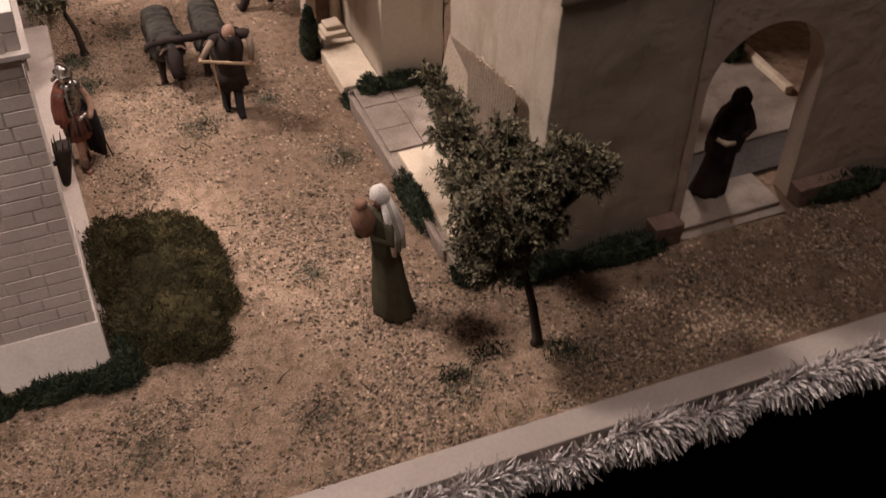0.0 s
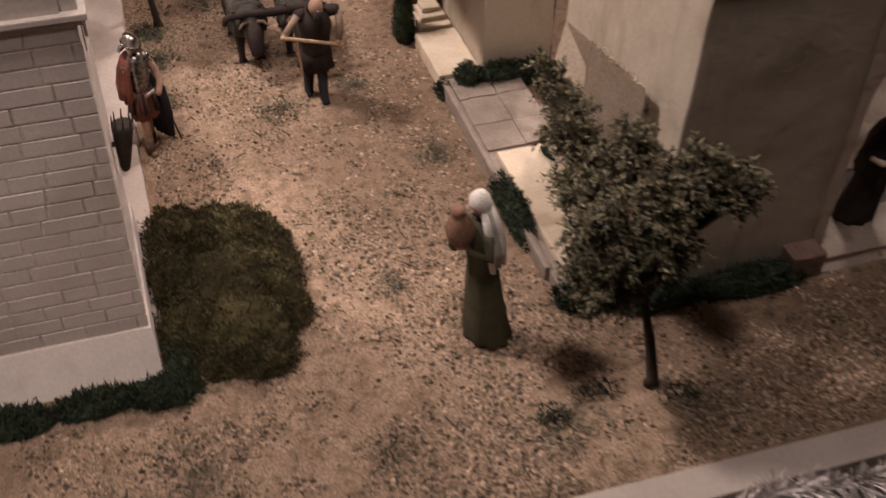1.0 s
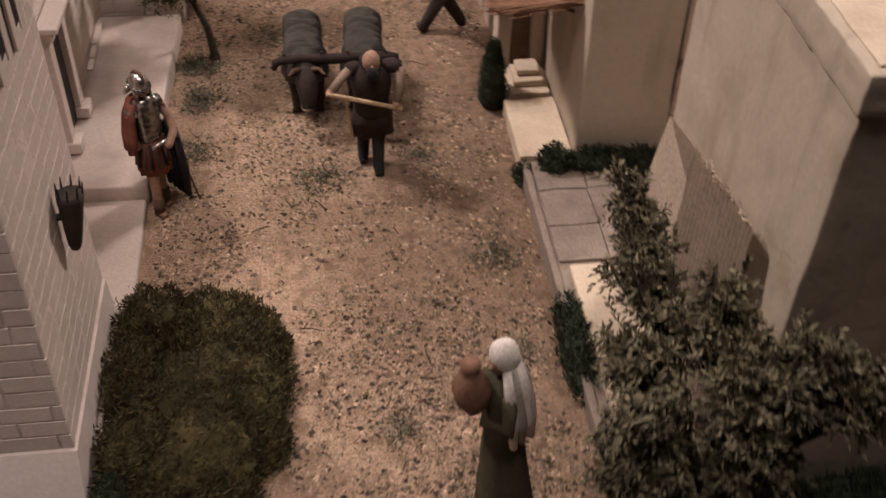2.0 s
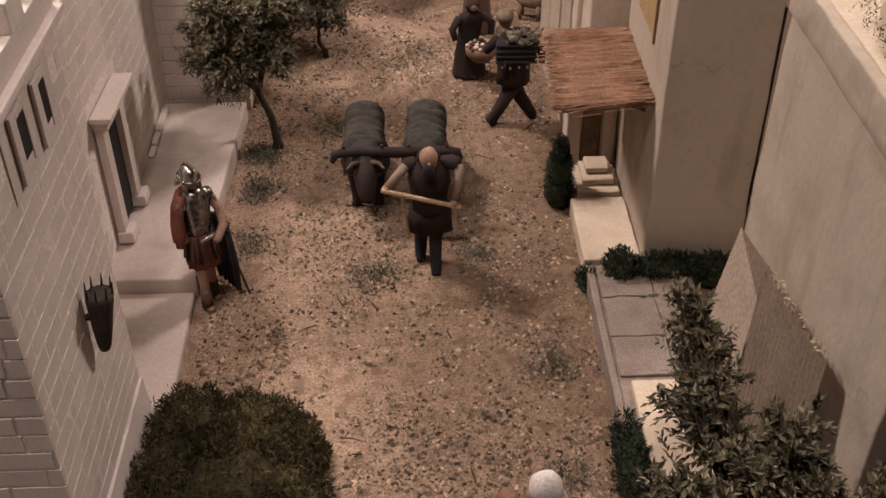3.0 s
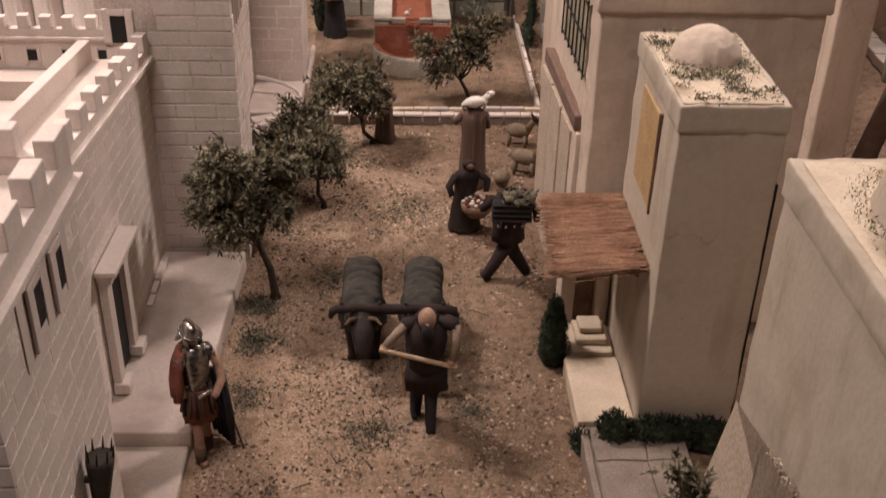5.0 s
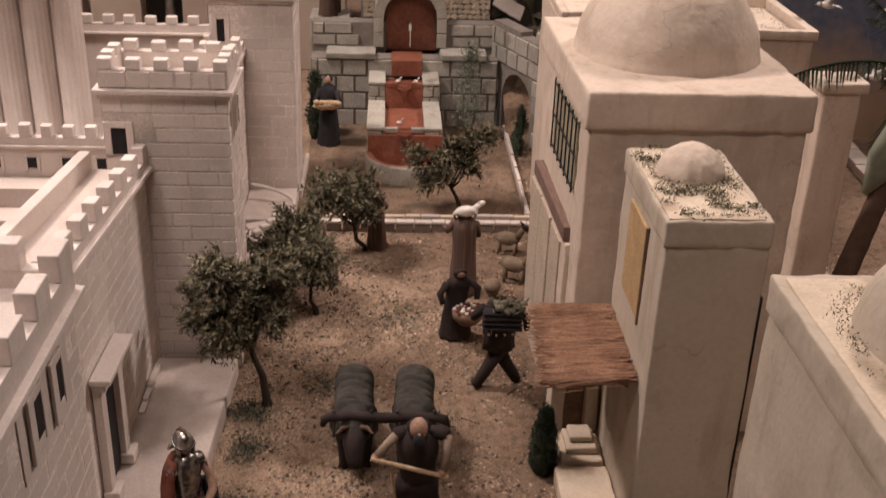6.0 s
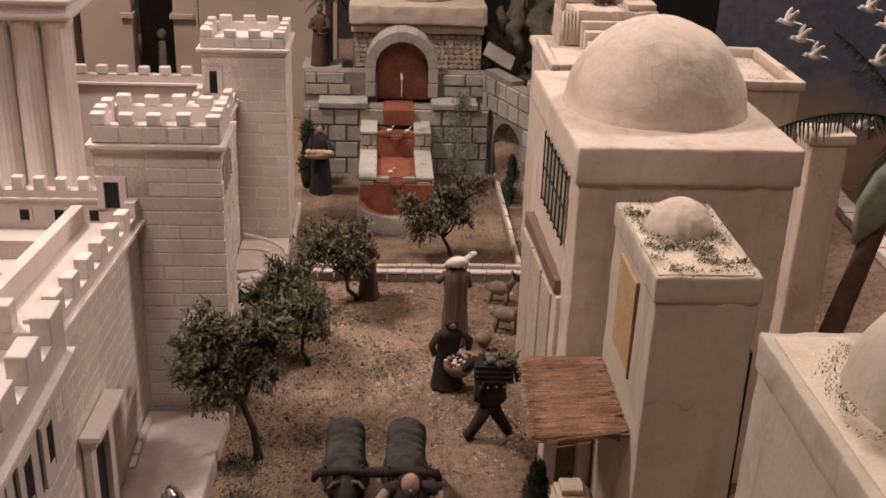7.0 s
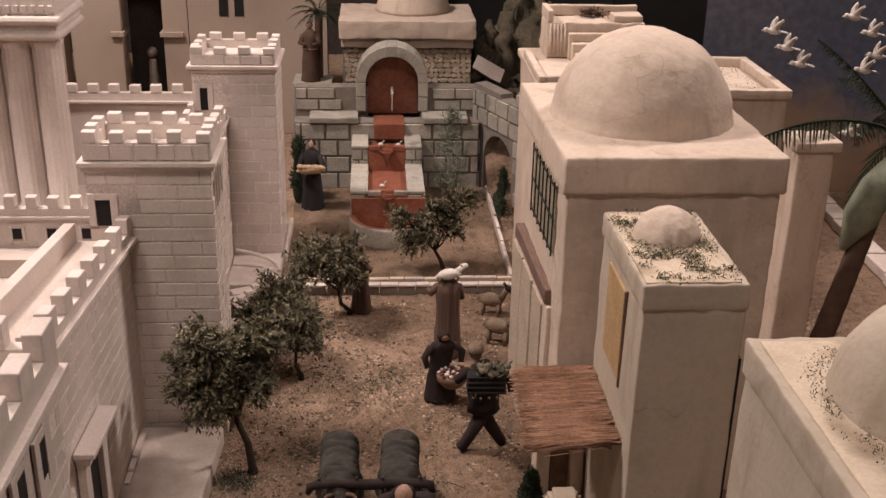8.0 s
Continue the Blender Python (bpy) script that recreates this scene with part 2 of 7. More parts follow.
def box(bm, x0, x1, y0, y1, z0, z1, bevel=0.0, mat=0, m=None):
    made = bmesh.ops.create_cube(bm, size=1.0)["verts"]
    place = Matrix.Translation(((x0 + x1) / 2, (y0 + y1) / 2, (z0 + z1) / 2)) @ Matrix.Diagonal((abs(x1 - x0), abs(y1 - y0), abs(z1 - z0), 1))
    bmesh.ops.transform(bm, matrix=(m or Matrix()) @ place, verts=made)
    faces = {f for v in made for f in v.link_faces}
    for f in faces:
        f.material_index = mat
    if bevel:
        edges = {e for v in made for e in v.link_edges}
        done = bmesh.ops.bevel(bm, geom=list(edges), offset=bevel, segments=2, affect="EDGES", profile=0.5)
        for f in done["faces"]:
            f.material_index = mat
    return made


def boxed(*args, **kw):
    bm = bmesh.new()
    box(bm, *args, **kw)
    return bm


def plaster_box(x0, x1, y0, y1, z0, z1, bevel=0.004, cell=0.012, rough=0.0014, freq=22.0):
    """A hand-modelled plaster block: rounded edges and an uneven skin."""
    bm = bmesh.new()
    def cuts(a, b):
        n = max(1, int((b - a - 2 * bevel) / cell))
        return [a, a + bevel * 0.35] + [a + bevel + (b - a - 2 * bevel) * k / n for k in range(n + 1)] + [b - bevel * 0.35, b]
    xs, ys, zs = cuts(x0, x1), cuts(y0, y1), cuts(z0, z1)
    nx, ny, nz = len(xs) - 1, len(ys) - 1, len(zs) - 1
    grid = {}
    lo, hi = Vector((x0, y0, z0)), Vector((x1, y1, z1))

    def vert(i, j, k):
        key = (i, j, k)
        if key not in grid:
            p = Vector((xs[i], ys[j], zs[k]))
            inner = Vector([min(max(p[c], lo[c] + bevel), hi[c] - bevel) for c in range(3)])
            out = p - inner
            if out.length > 0:
                p = inner + out.normalized() * bevel
            p += noise.noise_vector(p * freq) * rough + noise.noise_vector(p * freq * 3.1) * rough * 0.4
            grid[key] = bm.verts.new(p)
        return grid[key]

    def sheet(a, b, make):
        for i in range(a):
            for j in range(b):
                bm.faces.new([make(i, j), make(i + 1, j), make(i + 1, j + 1), make(i, j + 1)])
    sheet(nx, ny, lambda i, j: vert(i, j, nz))
    sheet(ny, nx, lambda i, j: vert(j, i, 0))
    sheet(nx, nz, lambda i, j: vert(i, 0, j))
    sheet(nz, nx, lambda i, j: vert(j, ny, i))
    sheet(ny, nz, lambda i, j: vert(nx, i, j))
    sheet(nz, ny, lambda i, j: vert(0, j, i))
    bmesh.ops.recalc_face_normals(bm, faces=bm.faces[:])
    return bm


def lathe(bm, profile, centre, segs=24, mat=0, fold=0.0, folds=9, squash=1.0, turn=0.0, twist=60.0):
    rings = []
    for r, z in profile:
        ring = []
        for i in range(segs):
            a = 2 * math.pi * i / segs
            rr = r * (1 + fold * math.cos(folds * a + twist * z) * (1 if r > 0.001 else 0))
            x, y = rr * math.cos(a), rr * math.sin(a) * squash
            ring.append(bm.verts.new((centre[0] + x * math.cos(turn) - y * math.sin(turn), centre[1] + x * math.sin(turn) + y * math.cos(turn), centre[2] + z)))
        rings.append(ring)
    for a, b in zip(rings, rings[1:]):
        for i in range(segs):
            bm.faces.new([a[i], a[(i + 1) % segs], b[(i + 1) % segs], b[i]]).material_index = mat
    bm.faces.new(rings[-1]).material_index = mat
    bm.faces.new(rings[0][::-1]).material_index = mat


def tube(bm, points, radii, segs=8, mat=0):
    points = [Vector(p) for p in points]
    rings = []
    for i, p in enumerate(points):
        d = (points[min(i + 1, len(points) - 1)] - points[max(i - 1, 0)]).normalized()
        u = d.orthogonal().normalized()
        if i:
            u = (last - d * last.dot(d)).normalized()
        last = u
        v = d.cross(u)
        r = radii[i] if isinstance(radii, (list, tuple)) else radii
        rings.append([bm.verts.new(p + (u * math.cos(2 * math.pi * k / segs) + v * math.sin(2 * math.pi * k / segs)) * r) for k in range(segs)])
    for a, b in zip(rings, rings[1:]):
        for k in range(segs):
            bm.faces.new([a[k], a[(k + 1) % segs], b[(k + 1) % segs], b[k]]).material_index = mat
    bm.faces.new(rings[-1]).material_index = mat
    bm.faces.new(rings[0][::-1]).material_index = mat


def ellipsoid(bm, centre, radii, mat=0, turn=(0, 0, 0), segs=14, lumps=0.0):
    made = bmesh.ops.create_uvsphere(bm, u_segments=segs, v_segments=max(6, segs * 2 // 3), radius=1.0)["verts"]
    if lumps:
        for v in made:
            v.co *= 1 + lumps * noise.noise(v.co * 3 + Vector(centre) * 50)
    m = Matrix.Translation(centre) @ Euler([radians(a) for a in turn]).to_matrix().to_4x4() @ Matrix.Diagonal((*radii, 1))
    bmesh.ops.transform(bm, matrix=m, verts=made)
    for f in {f for v in made for f in v.link_faces}:
        f.material_index = mat


BRICKS = {}


def brick_mesh(name, w, h, d, mat):
    """A block with chamfered face: w along x, h along z, proud to -y."""
    key = (name, round(w, 3), round(h, 4), d, mat.name)
    if key not in BRICKS:
        c = min(w, h) * 0.05
        bm = bmesh.new()
        back = [bm.verts.new((x, 0.002, z)) for x, z in ((0, 0), (w, 0), (w, h), (0, h))]
        front = [bm.verts.new((x, -d, z)) for x, z in ((c, c), (w - c, c), (w - c, h - c), (c, h - c))]
        bm.faces.new(front)
        bm.faces.new(back[::-1])
        for i in range(4):
            bm.faces.new([back[i], back[(i + 1) % 4], front[(i + 1) % 4], front[i]])
        bmesh.ops.recalc_face_normals(bm, faces=bm.faces[:])
        BRICKS[key] = mesh_of(name, bm, mat)
    return BRICKS[key]


def lay(parent, start, end, z0, z1, bw, bh, mat, d=0.0014, gap=0.0013, skip=None, name="brick", seed=1):
    """Courses of blocks along a wall's foot from start to end (2D), outer side on the right-hand of that way."""
    rnd = random.Random(seed)
    a, b = Vector((*start, 0)), Vector((*end, 0))
    length, way = (b - a).length, (b - a).normalized()
    turn = math.atan2(way.y, way.x)
    courses = max(1, round((z1 - z0) / bh))
    h = (z1 - z0) / courses
    o = ORIGIN[parent.name]
    for k in range(courses):
        u = -bw * (0.5 if k % 2 else 0.0) - bw * rnd.choice((0, 0, 0.25))
        while u < length - 0.003:
            w = bw * rnd.choice((1.0, 1.0, 1.0, 0.75, 1.2))
            u0, u1 = max(u, 0), min(u + w, length)
            u += w
            if u1 - u0 < 0.005:
                continue
            zc = z0 + (k + 0.5) * h
            if skip and skip((u0 + u1) / 2, zc, (u1 - u0) / 2, h / 2):
                continue
            wq = max(0.004, round((u1 - u0 - gap) / 0.004) * 0.004)
            ob = new(name, brick_mesh(name, wq, h - gap, d, mat))
            ob.parent = parent
            p = a + way * (u0 + gap / 2)
            ob.location = Vector((p.x, p.y, z0 + k * h + gap / 2)) - o
            ob.rotation_euler = (rnd.uniform(-0.006, 0.006), 0, turn + rnd.uniform(-0.006, 0.006))
            ob.scale = ((u1 - u0 - gap) / wq, rnd.uniform(0.75, 1.25), 1)


def battlement(parent, start, end, z0, z1, z2, thick, merlon, gap, mat, first=0.0, low_mat=None):
    """A parapet from z0 to z1 along start-end, inward on its left, and merlons up to z2."""
    a, b = Vector((*start, 0)), Vector((*end, 0))
    way = (b - a).normalized()
    length = (b - a).length
    m = Matrix.Translation(a) @ Matrix.Rotation(math.atan2(way.y, way.x), 4, "Z")
    part("parapet", boxed(0, length, 0, thick, z0, z1, bevel=0.0008, m=m), low_mat or mat, parent)
    u = first
    while u + merlon <= length + 0.004:
        j = RND.uniform(-0.0012, 0.0012)
        part("merlon", boxed(u + j, min(u + merlon, length) + j, -0.001, thick + 0.001, z1, z2 + RND.uniform(-0.0015, 0.0012), bevel=0.0012, m=m), mat, parent)
        u += merlon + gap


def leaf_cloud(bm, samples, size, count, rnd, slim=0.4, mat=0, up=0.0, curl=0.3):
    """count small leaves round the sample points (point, spread)."""
    for _ in range(count):
        c, spread = samples[rnd.randrange(len(samples))]
        p = Vector(c) + Vector((rnd.gauss(0, 1), rnd.gauss(0, 1), rnd.gauss(0, 0.8))) * spread
        d = Vector((rnd.gauss(0, 1), rnd.gauss(0, 1), rnd.gauss(up, 0.7)))
        if d.length < 0.1:
            continue
        d.normalize()
        s = d.cross(Vector((rnd.gauss(0, 1), rnd.gauss(0, 1), rnd.gauss(0, 1)))).normalized()
        n = d.cross(s)
        L = size * rnd.uniform(0.6, 1.3)
        W = L * slim
        v = [bm.verts.new(q) for q in (p, p + d * L * 0.5 + s * W * 0.5 + n * L * curl * 0.2, p + d * L, p + d * L * 0.5 - s * W * 0.5 + n * L * curl * 0.2)]
        bm.faces.new(v).material_index = mat

# ---- setting: hall, table, ground ----


def slant(x):
    """How far the table's front edge stands out of line at x."""
    return -0.0145 * (x - 0.23)


def ground():
    bm = bmesh.new()
    nx, ny = 190, 200
    y0, y1 = 0.862, 4.2
    rows = []
    for j in range(ny + 1):
        fy = j / ny
        y = y0 + (y1 - y0) * (0.45 * fy + 0.55 * fy * fy)
        row = []
        for i in range(nx + 1):
            fx = 2 * i / nx - 1
            x = 0.4 + (1.6 if fx < 0 else 2.2) * (0.4 * fx + 0.6 * fx ** 3)
            p = Vector((x, y, 0))
            z = 0.004 * noise.noise(p * 9) + 0.0022 * noise.noise(p * 30) + 0.0012 * noise.noise(p * 80)
            edge = min(1, (y - y0) / 0.02)
            row.append(bm.verts.new((x, y + slant(x) * max(0.0, 1 - (y - y0) / 0.15), z * edge - 0.001)))
        rows.append(row)
    for a, b in zip(rows, rows[1:]):
        for i in range(nx):
            bm.faces.new([a[i], a[i + 1], b[i + 1], b[i]])
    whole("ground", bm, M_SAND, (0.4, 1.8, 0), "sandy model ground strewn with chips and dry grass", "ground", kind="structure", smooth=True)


ground()
bm = boxed(-1.2, 2.6, 0.826, 0.863, -0.03, 0.004, bevel=0.0015)
for v in bm.verts:
    v.co.y += slant(v.co.x)
whole("trim", bm, M_BOARD, (0.4, 0.84, 0), "grey painted edging board of the model's table", "edging board", kind="structure")
bm = boxed(-1.2, 2.6, 0.90, 4.2, -0.95, -0.03)
box(bm, -1.2, 2.6, 0.832, 0.90, -0.95, -0.031)
whole("table_skirt", bm, M_BLACK, (0.4, 2.5, -0.95), "black cloth skirt hanging under the model's table", "table skirt", kind="structure")
bm = boxed(-4, 5, -3, 6, -1.0, -0.95)
whole("floor", bm, M_BLACK, (0.5, 1.5, -0.95), "dark floor of the exhibition hall", "floor", kind="structure")
for name, args in (("wall_north", (-4, 5, 6, 6.1, -1, 2.6)), ("wall_south", (-4, 5, -3.1, -3, -1, 2.6)), ("wall_west", (-4.1, -4, -3, 6, -1, 2.6)), ("wall_east", (5, 5.1, -3, 6, -1, 2.6))):
    whole(name, boxed(*args), M_HALL, (args[0], args[2], -1), "dark brown wall of the exhibition hall", "wall", kind="structure")
# ceiling is out of view; its pale tone bounces fill onto the model
whole("ceiling", boxed(-4, 5, -3, 6, 2.6, 2.7), M_CEIL, (0, 0, 2.6), "unseen hall ceiling, kept pale to bounce lamp light", "ceiling", kind="structure")


def screen(x0, y0, x1, y1, z1, mat, label):
    a, b = Vector((x0, y0, 0)), Vector((x1, y1, 0))
    m = Matrix.Translation(a) @ Matrix.Rotation(math.atan2(y1 - y0, x1 - x0), 4, "Z")
    whole("backdrop", boxed(0, (b - a).length, 0, 0.012, -0.01, z1, m=m), mat, ((x0 + x1) / 2, (y0 + y1) / 2, 0), label, "backdrop", kind="structure")


screen(1.045, 2.93, 2.45, 2.62, 1.2, M_BLUE, "painted backdrop of a dusky blue and ochre sky")
screen(0.50, 3.75, 0.86, 3.02, 1.2, M_BLACK, "dark curtain behind the houses")
screen(0.862, 3.015, 1.044, 2.937, 1.2, M_BLACK, "dark curtain beside the painted backdrop")

# ---- the white fortress ----


def slit_window(parent, x, y0, y1, z0, z1, rim_width=0.008, proud=0.0028):
    """A narrow window in a wall that faces +x, set in a thick raised frame."""
    bm = bmesh.new()
    low, high, left, right = z0 - 0.011, z1 + 0.007, y0 - rim_width, y1 + rim_width * 0.35
    box(bm, x, x + proud, left, y0, low, high, 0.0008)
    box(bm, x, x + proud - 0.0004, y1, right, low + 0.004, high, 0.0008)
    box(bm, x, x + proud - 0.0002, y0 + 0.0001, y1 - 0.0001, z1, high, 0.0006)
    box(bm, x, x + proud - 0.0012, y0 + 0.0001, y1 - 0.0001, low + 0.004, z0, 0.0006)
    w = part("window", boxed(x, x + 0.0014, y0 + 0.0001, y1 - 0.0001, z0 + 0.0001, z1 - 0.0001), M_DARK, parent, "dark narrow slit window")
    part("window_frame", bm, M_FORT, w)


def gatehouse():
    X0, X1, Y0, Y1, ZC = -0.46, 0.098, 1.150, 1.350, 0.402
    g = thing("fortress_gatehouse", (-0.1, 1.25, 0), "white plaster fortress gatehouse with block joints and battlements", "fortress")
    body = part("wall", boxed(X0, X1 - 0.0016, Y0 + 0.0016, Y1, 0, ZC), M_FORT_JOINT, g)
    bm = boxed(X0, X1 + 0.0012, Y0 - 0.002, Y1, -0.002, 0.045)
    for v in bm.verts:
        if v.co.z < 0.02:
            v.co += Vector((0.003 if v.co.x > 0 else 0, -0.028 if v.co.y < 1.2 else 0, 0))
    part("base_course", bm, M_FORT, g, "smooth white sloping plinth")
    bm = boxed(X0, X1 + 0.008, Y0 - 0.008, Y1 + 0.004, ZC, ZC + 0.006, bevel=0.001)
    box(bm, X0, X1 + 0.004, Y0 - 0.004, Y1 + 0.002, ZC - 0.006, ZC - 0.0001, bevel=0.001)
    part("cornice", bm, M_FORT, g)
    part("roof", boxed(X0 + 0.012, X1 - 0.014, Y0 + 0.012, Y1 - 0.014, ZC + 0.006, ZC + 0.012), M_FORT, g)
    z = ZC + 0.006
    battlement(g, (X1 + 0.002, Y0), (X1 + 0.002, Y1), z, z + 0.020, z + 0.042, 0.013, 0.030, 0.026, M_FORT)
    battlement(g, (X1 - 0.012, Y1), (X0, Y1), z, z + 0.020, z + 0.042, 0.013, 0.030, 0.026, M_FORT, 0.02)
    battlement(g, (X0, Y0 - 0.002), (X1 - 0.012, Y0 - 0.002), z, z + 0.020, z + 0.042, 0.013, 0.030, 0.026, M_FORT, 0.006)
    part("window_panel", boxed(X1 - 0.0016, X1 - 0.0004, 1.207, 1.318, 0.336, ZC - 0.0062), M_FORT, g)
    slit_window(g, X1, 1.2325, 1.2490, 0.352, 0.384, 0.011)
    slit_window(g, X1, 1.2830, 1.2970, 0.349, 0.381, 0.011)
    wins = ((1.221, 1.256), (1.271, 1.303))

    def skip(u, zc, hw, hh):
        y = Y0 + u
        return any(a - hw < y < b + hw for a, b in wins) and zc + hh > 0.345
    lay(body, (X1 - 0.0016, Y0), (X1 - 0.0016, Y1), 0.045, ZC - 0.006, 0.037, 0.0172, M_FORT, d=0.0002, gap=0.0017, skip=skip, seed=3)
    # darker joint sheet paints the shade on this front's joints
    part("joint_face", boxed(X0, X1 - 0.0018, Y0 + 0.0012, Y0 + 0.00155, 0.0452, ZC - 0.0062), M_SHADED_JOINT, g, "grey joints painted darker for the shaded front")
    lay(body, (X0 + 0.06, Y0 + 0.0016), (X1, Y0 + 0.0016), 0.045, ZC - 0.006, 0.042, 0.0172, M_FORT, d=0.0012, gap=0.0011, seed=4)


def curtain_wall():
    X, Y0, Y1, ZC, ZW = 0.031, 1.350, 1.895, 0.2845, 0.2805
    g = thing("fortress_curtain_wall", (-0.02, 1.7, 0), "white block-jointed fortress wall with a walkway and merlons", "fortress wall")
    body = part("wall", boxed(-0.044, X - 0.012, Y0 + 0.001, Y1, 0, ZW), M_FORT_JOINT, g)
    part("wall_face", boxed(X - 0.0118, X - 0.0016, Y0 + 0.001, Y1, 0, ZC), M_FORT_JOINT, g)
    part("walkway", boxed(-0.033, X - 0.012, Y0 + 0.001, Y1 - 0.001, ZW, ZW + 0.004), M_PAVE, g, "pale smooth wall walk")
    part("inner_parapet", boxed(-0.047, -0.033, Y0 + 0.001, Y1 - 0.001, ZW + 0.0001, ZC + 0.024, bevel=0.001), M_FORT, g)
    bm = boxed(X - 0.011, X + 0.010, Y0 + 0.001, Y1 - 0.001, ZC + 0.0001, ZC + 0.006, bevel=0.001)
    box(bm, X - 0.001, X + 0.005, Y0 + 0.001, Y1 - 0.001, ZC - 0.006, ZC, bevel=0.001)
    part("cornice", bm, M_FORT, g)
    battlement(g, (X + 0.004, Y0 + 0.012), (X + 0.004, Y1 - 0.004), ZC + 0.006, ZC + 0.016, ZC + 0.036, 0.012, 0.026, 0.029, M_FORT, 0.01)
    d0, d1, dz = 1.594, 1.646, 0.1515

    def skip(u, zc, hw, hh):
        return d0 - 0.02 - hw < Y0 + u < d1 + 0.018 + hw and zc - hh < dz + 0.02
    lay(body, (X - 0.0016, Y0), (X - 0.0016, Y1), 0.026, ZC - 0.006, 0.037, 0.0172, M_FORT, d=0.0002, gap=0.0015, skip=skip, seed=5)
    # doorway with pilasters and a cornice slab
    # flat near-black panel paints the doorway's dark inside
    door = part("door", boxed(X - 0.0016, X + 0.002, d0, d1, 0.028, dz), M_DARK, g, "dark panel painting the shade in an open doorway")
    bm = bmesh.new()
    for y in (d0 - 0.018, d1):
        box(bm, X, X + 0.009, y, y + 0.018, 0.038, dz, 0.001)
        box(bm, X, X + 0.017, y - 0.003, y + 0.021, 0.0255, 0.0378, 0.0015)
        box(bm, X, X + 0.015, y - 0.002, y + 0.020, dz + 0.0002, dz + 0.006, 0.001)
    part("door_frame", bm, M_FORT, door)
    bm = boxed(X, X + 0.022, d0 - 0.026, d1 + 0.029, dz + 0.0105, dz + 0.016, 0.001)
    box(bm, X, X + 0.015, d0 - 0.022, d1 + 0.024, dz + 0.0062, dz + 0.0104, 0.0008)
    part("lintel", bm, M_FORT, door)
    for k, (a, b) in enumerate(((1.745, 1.768), (1.770, 1.795), (1.797, 1.850))):
        part("step", boxed(X, X + 0.0075, a, b, 0.0255, 0.0285 + 0.0030 * k, 0.0012), M_FORT, g)
    # the wall rises a little towards the gatehouse
    rise = lambda y: 1 + 0.33 * (1.895 - y)
    seen_mesh = set()
    for ob in g.children_recursive:
        if ob.name.startswith("brick"):
            k = rise(ob.location.y + 1.7)
            ob.location.z *= k
            ob.scale.z = k
        elif ob.data.name not in seen_mesh:
            seen_mesh.add(ob.data.name)
            for v in ob.data.vertices:
                v.co.z *= rise(v.co.y + 1.7)


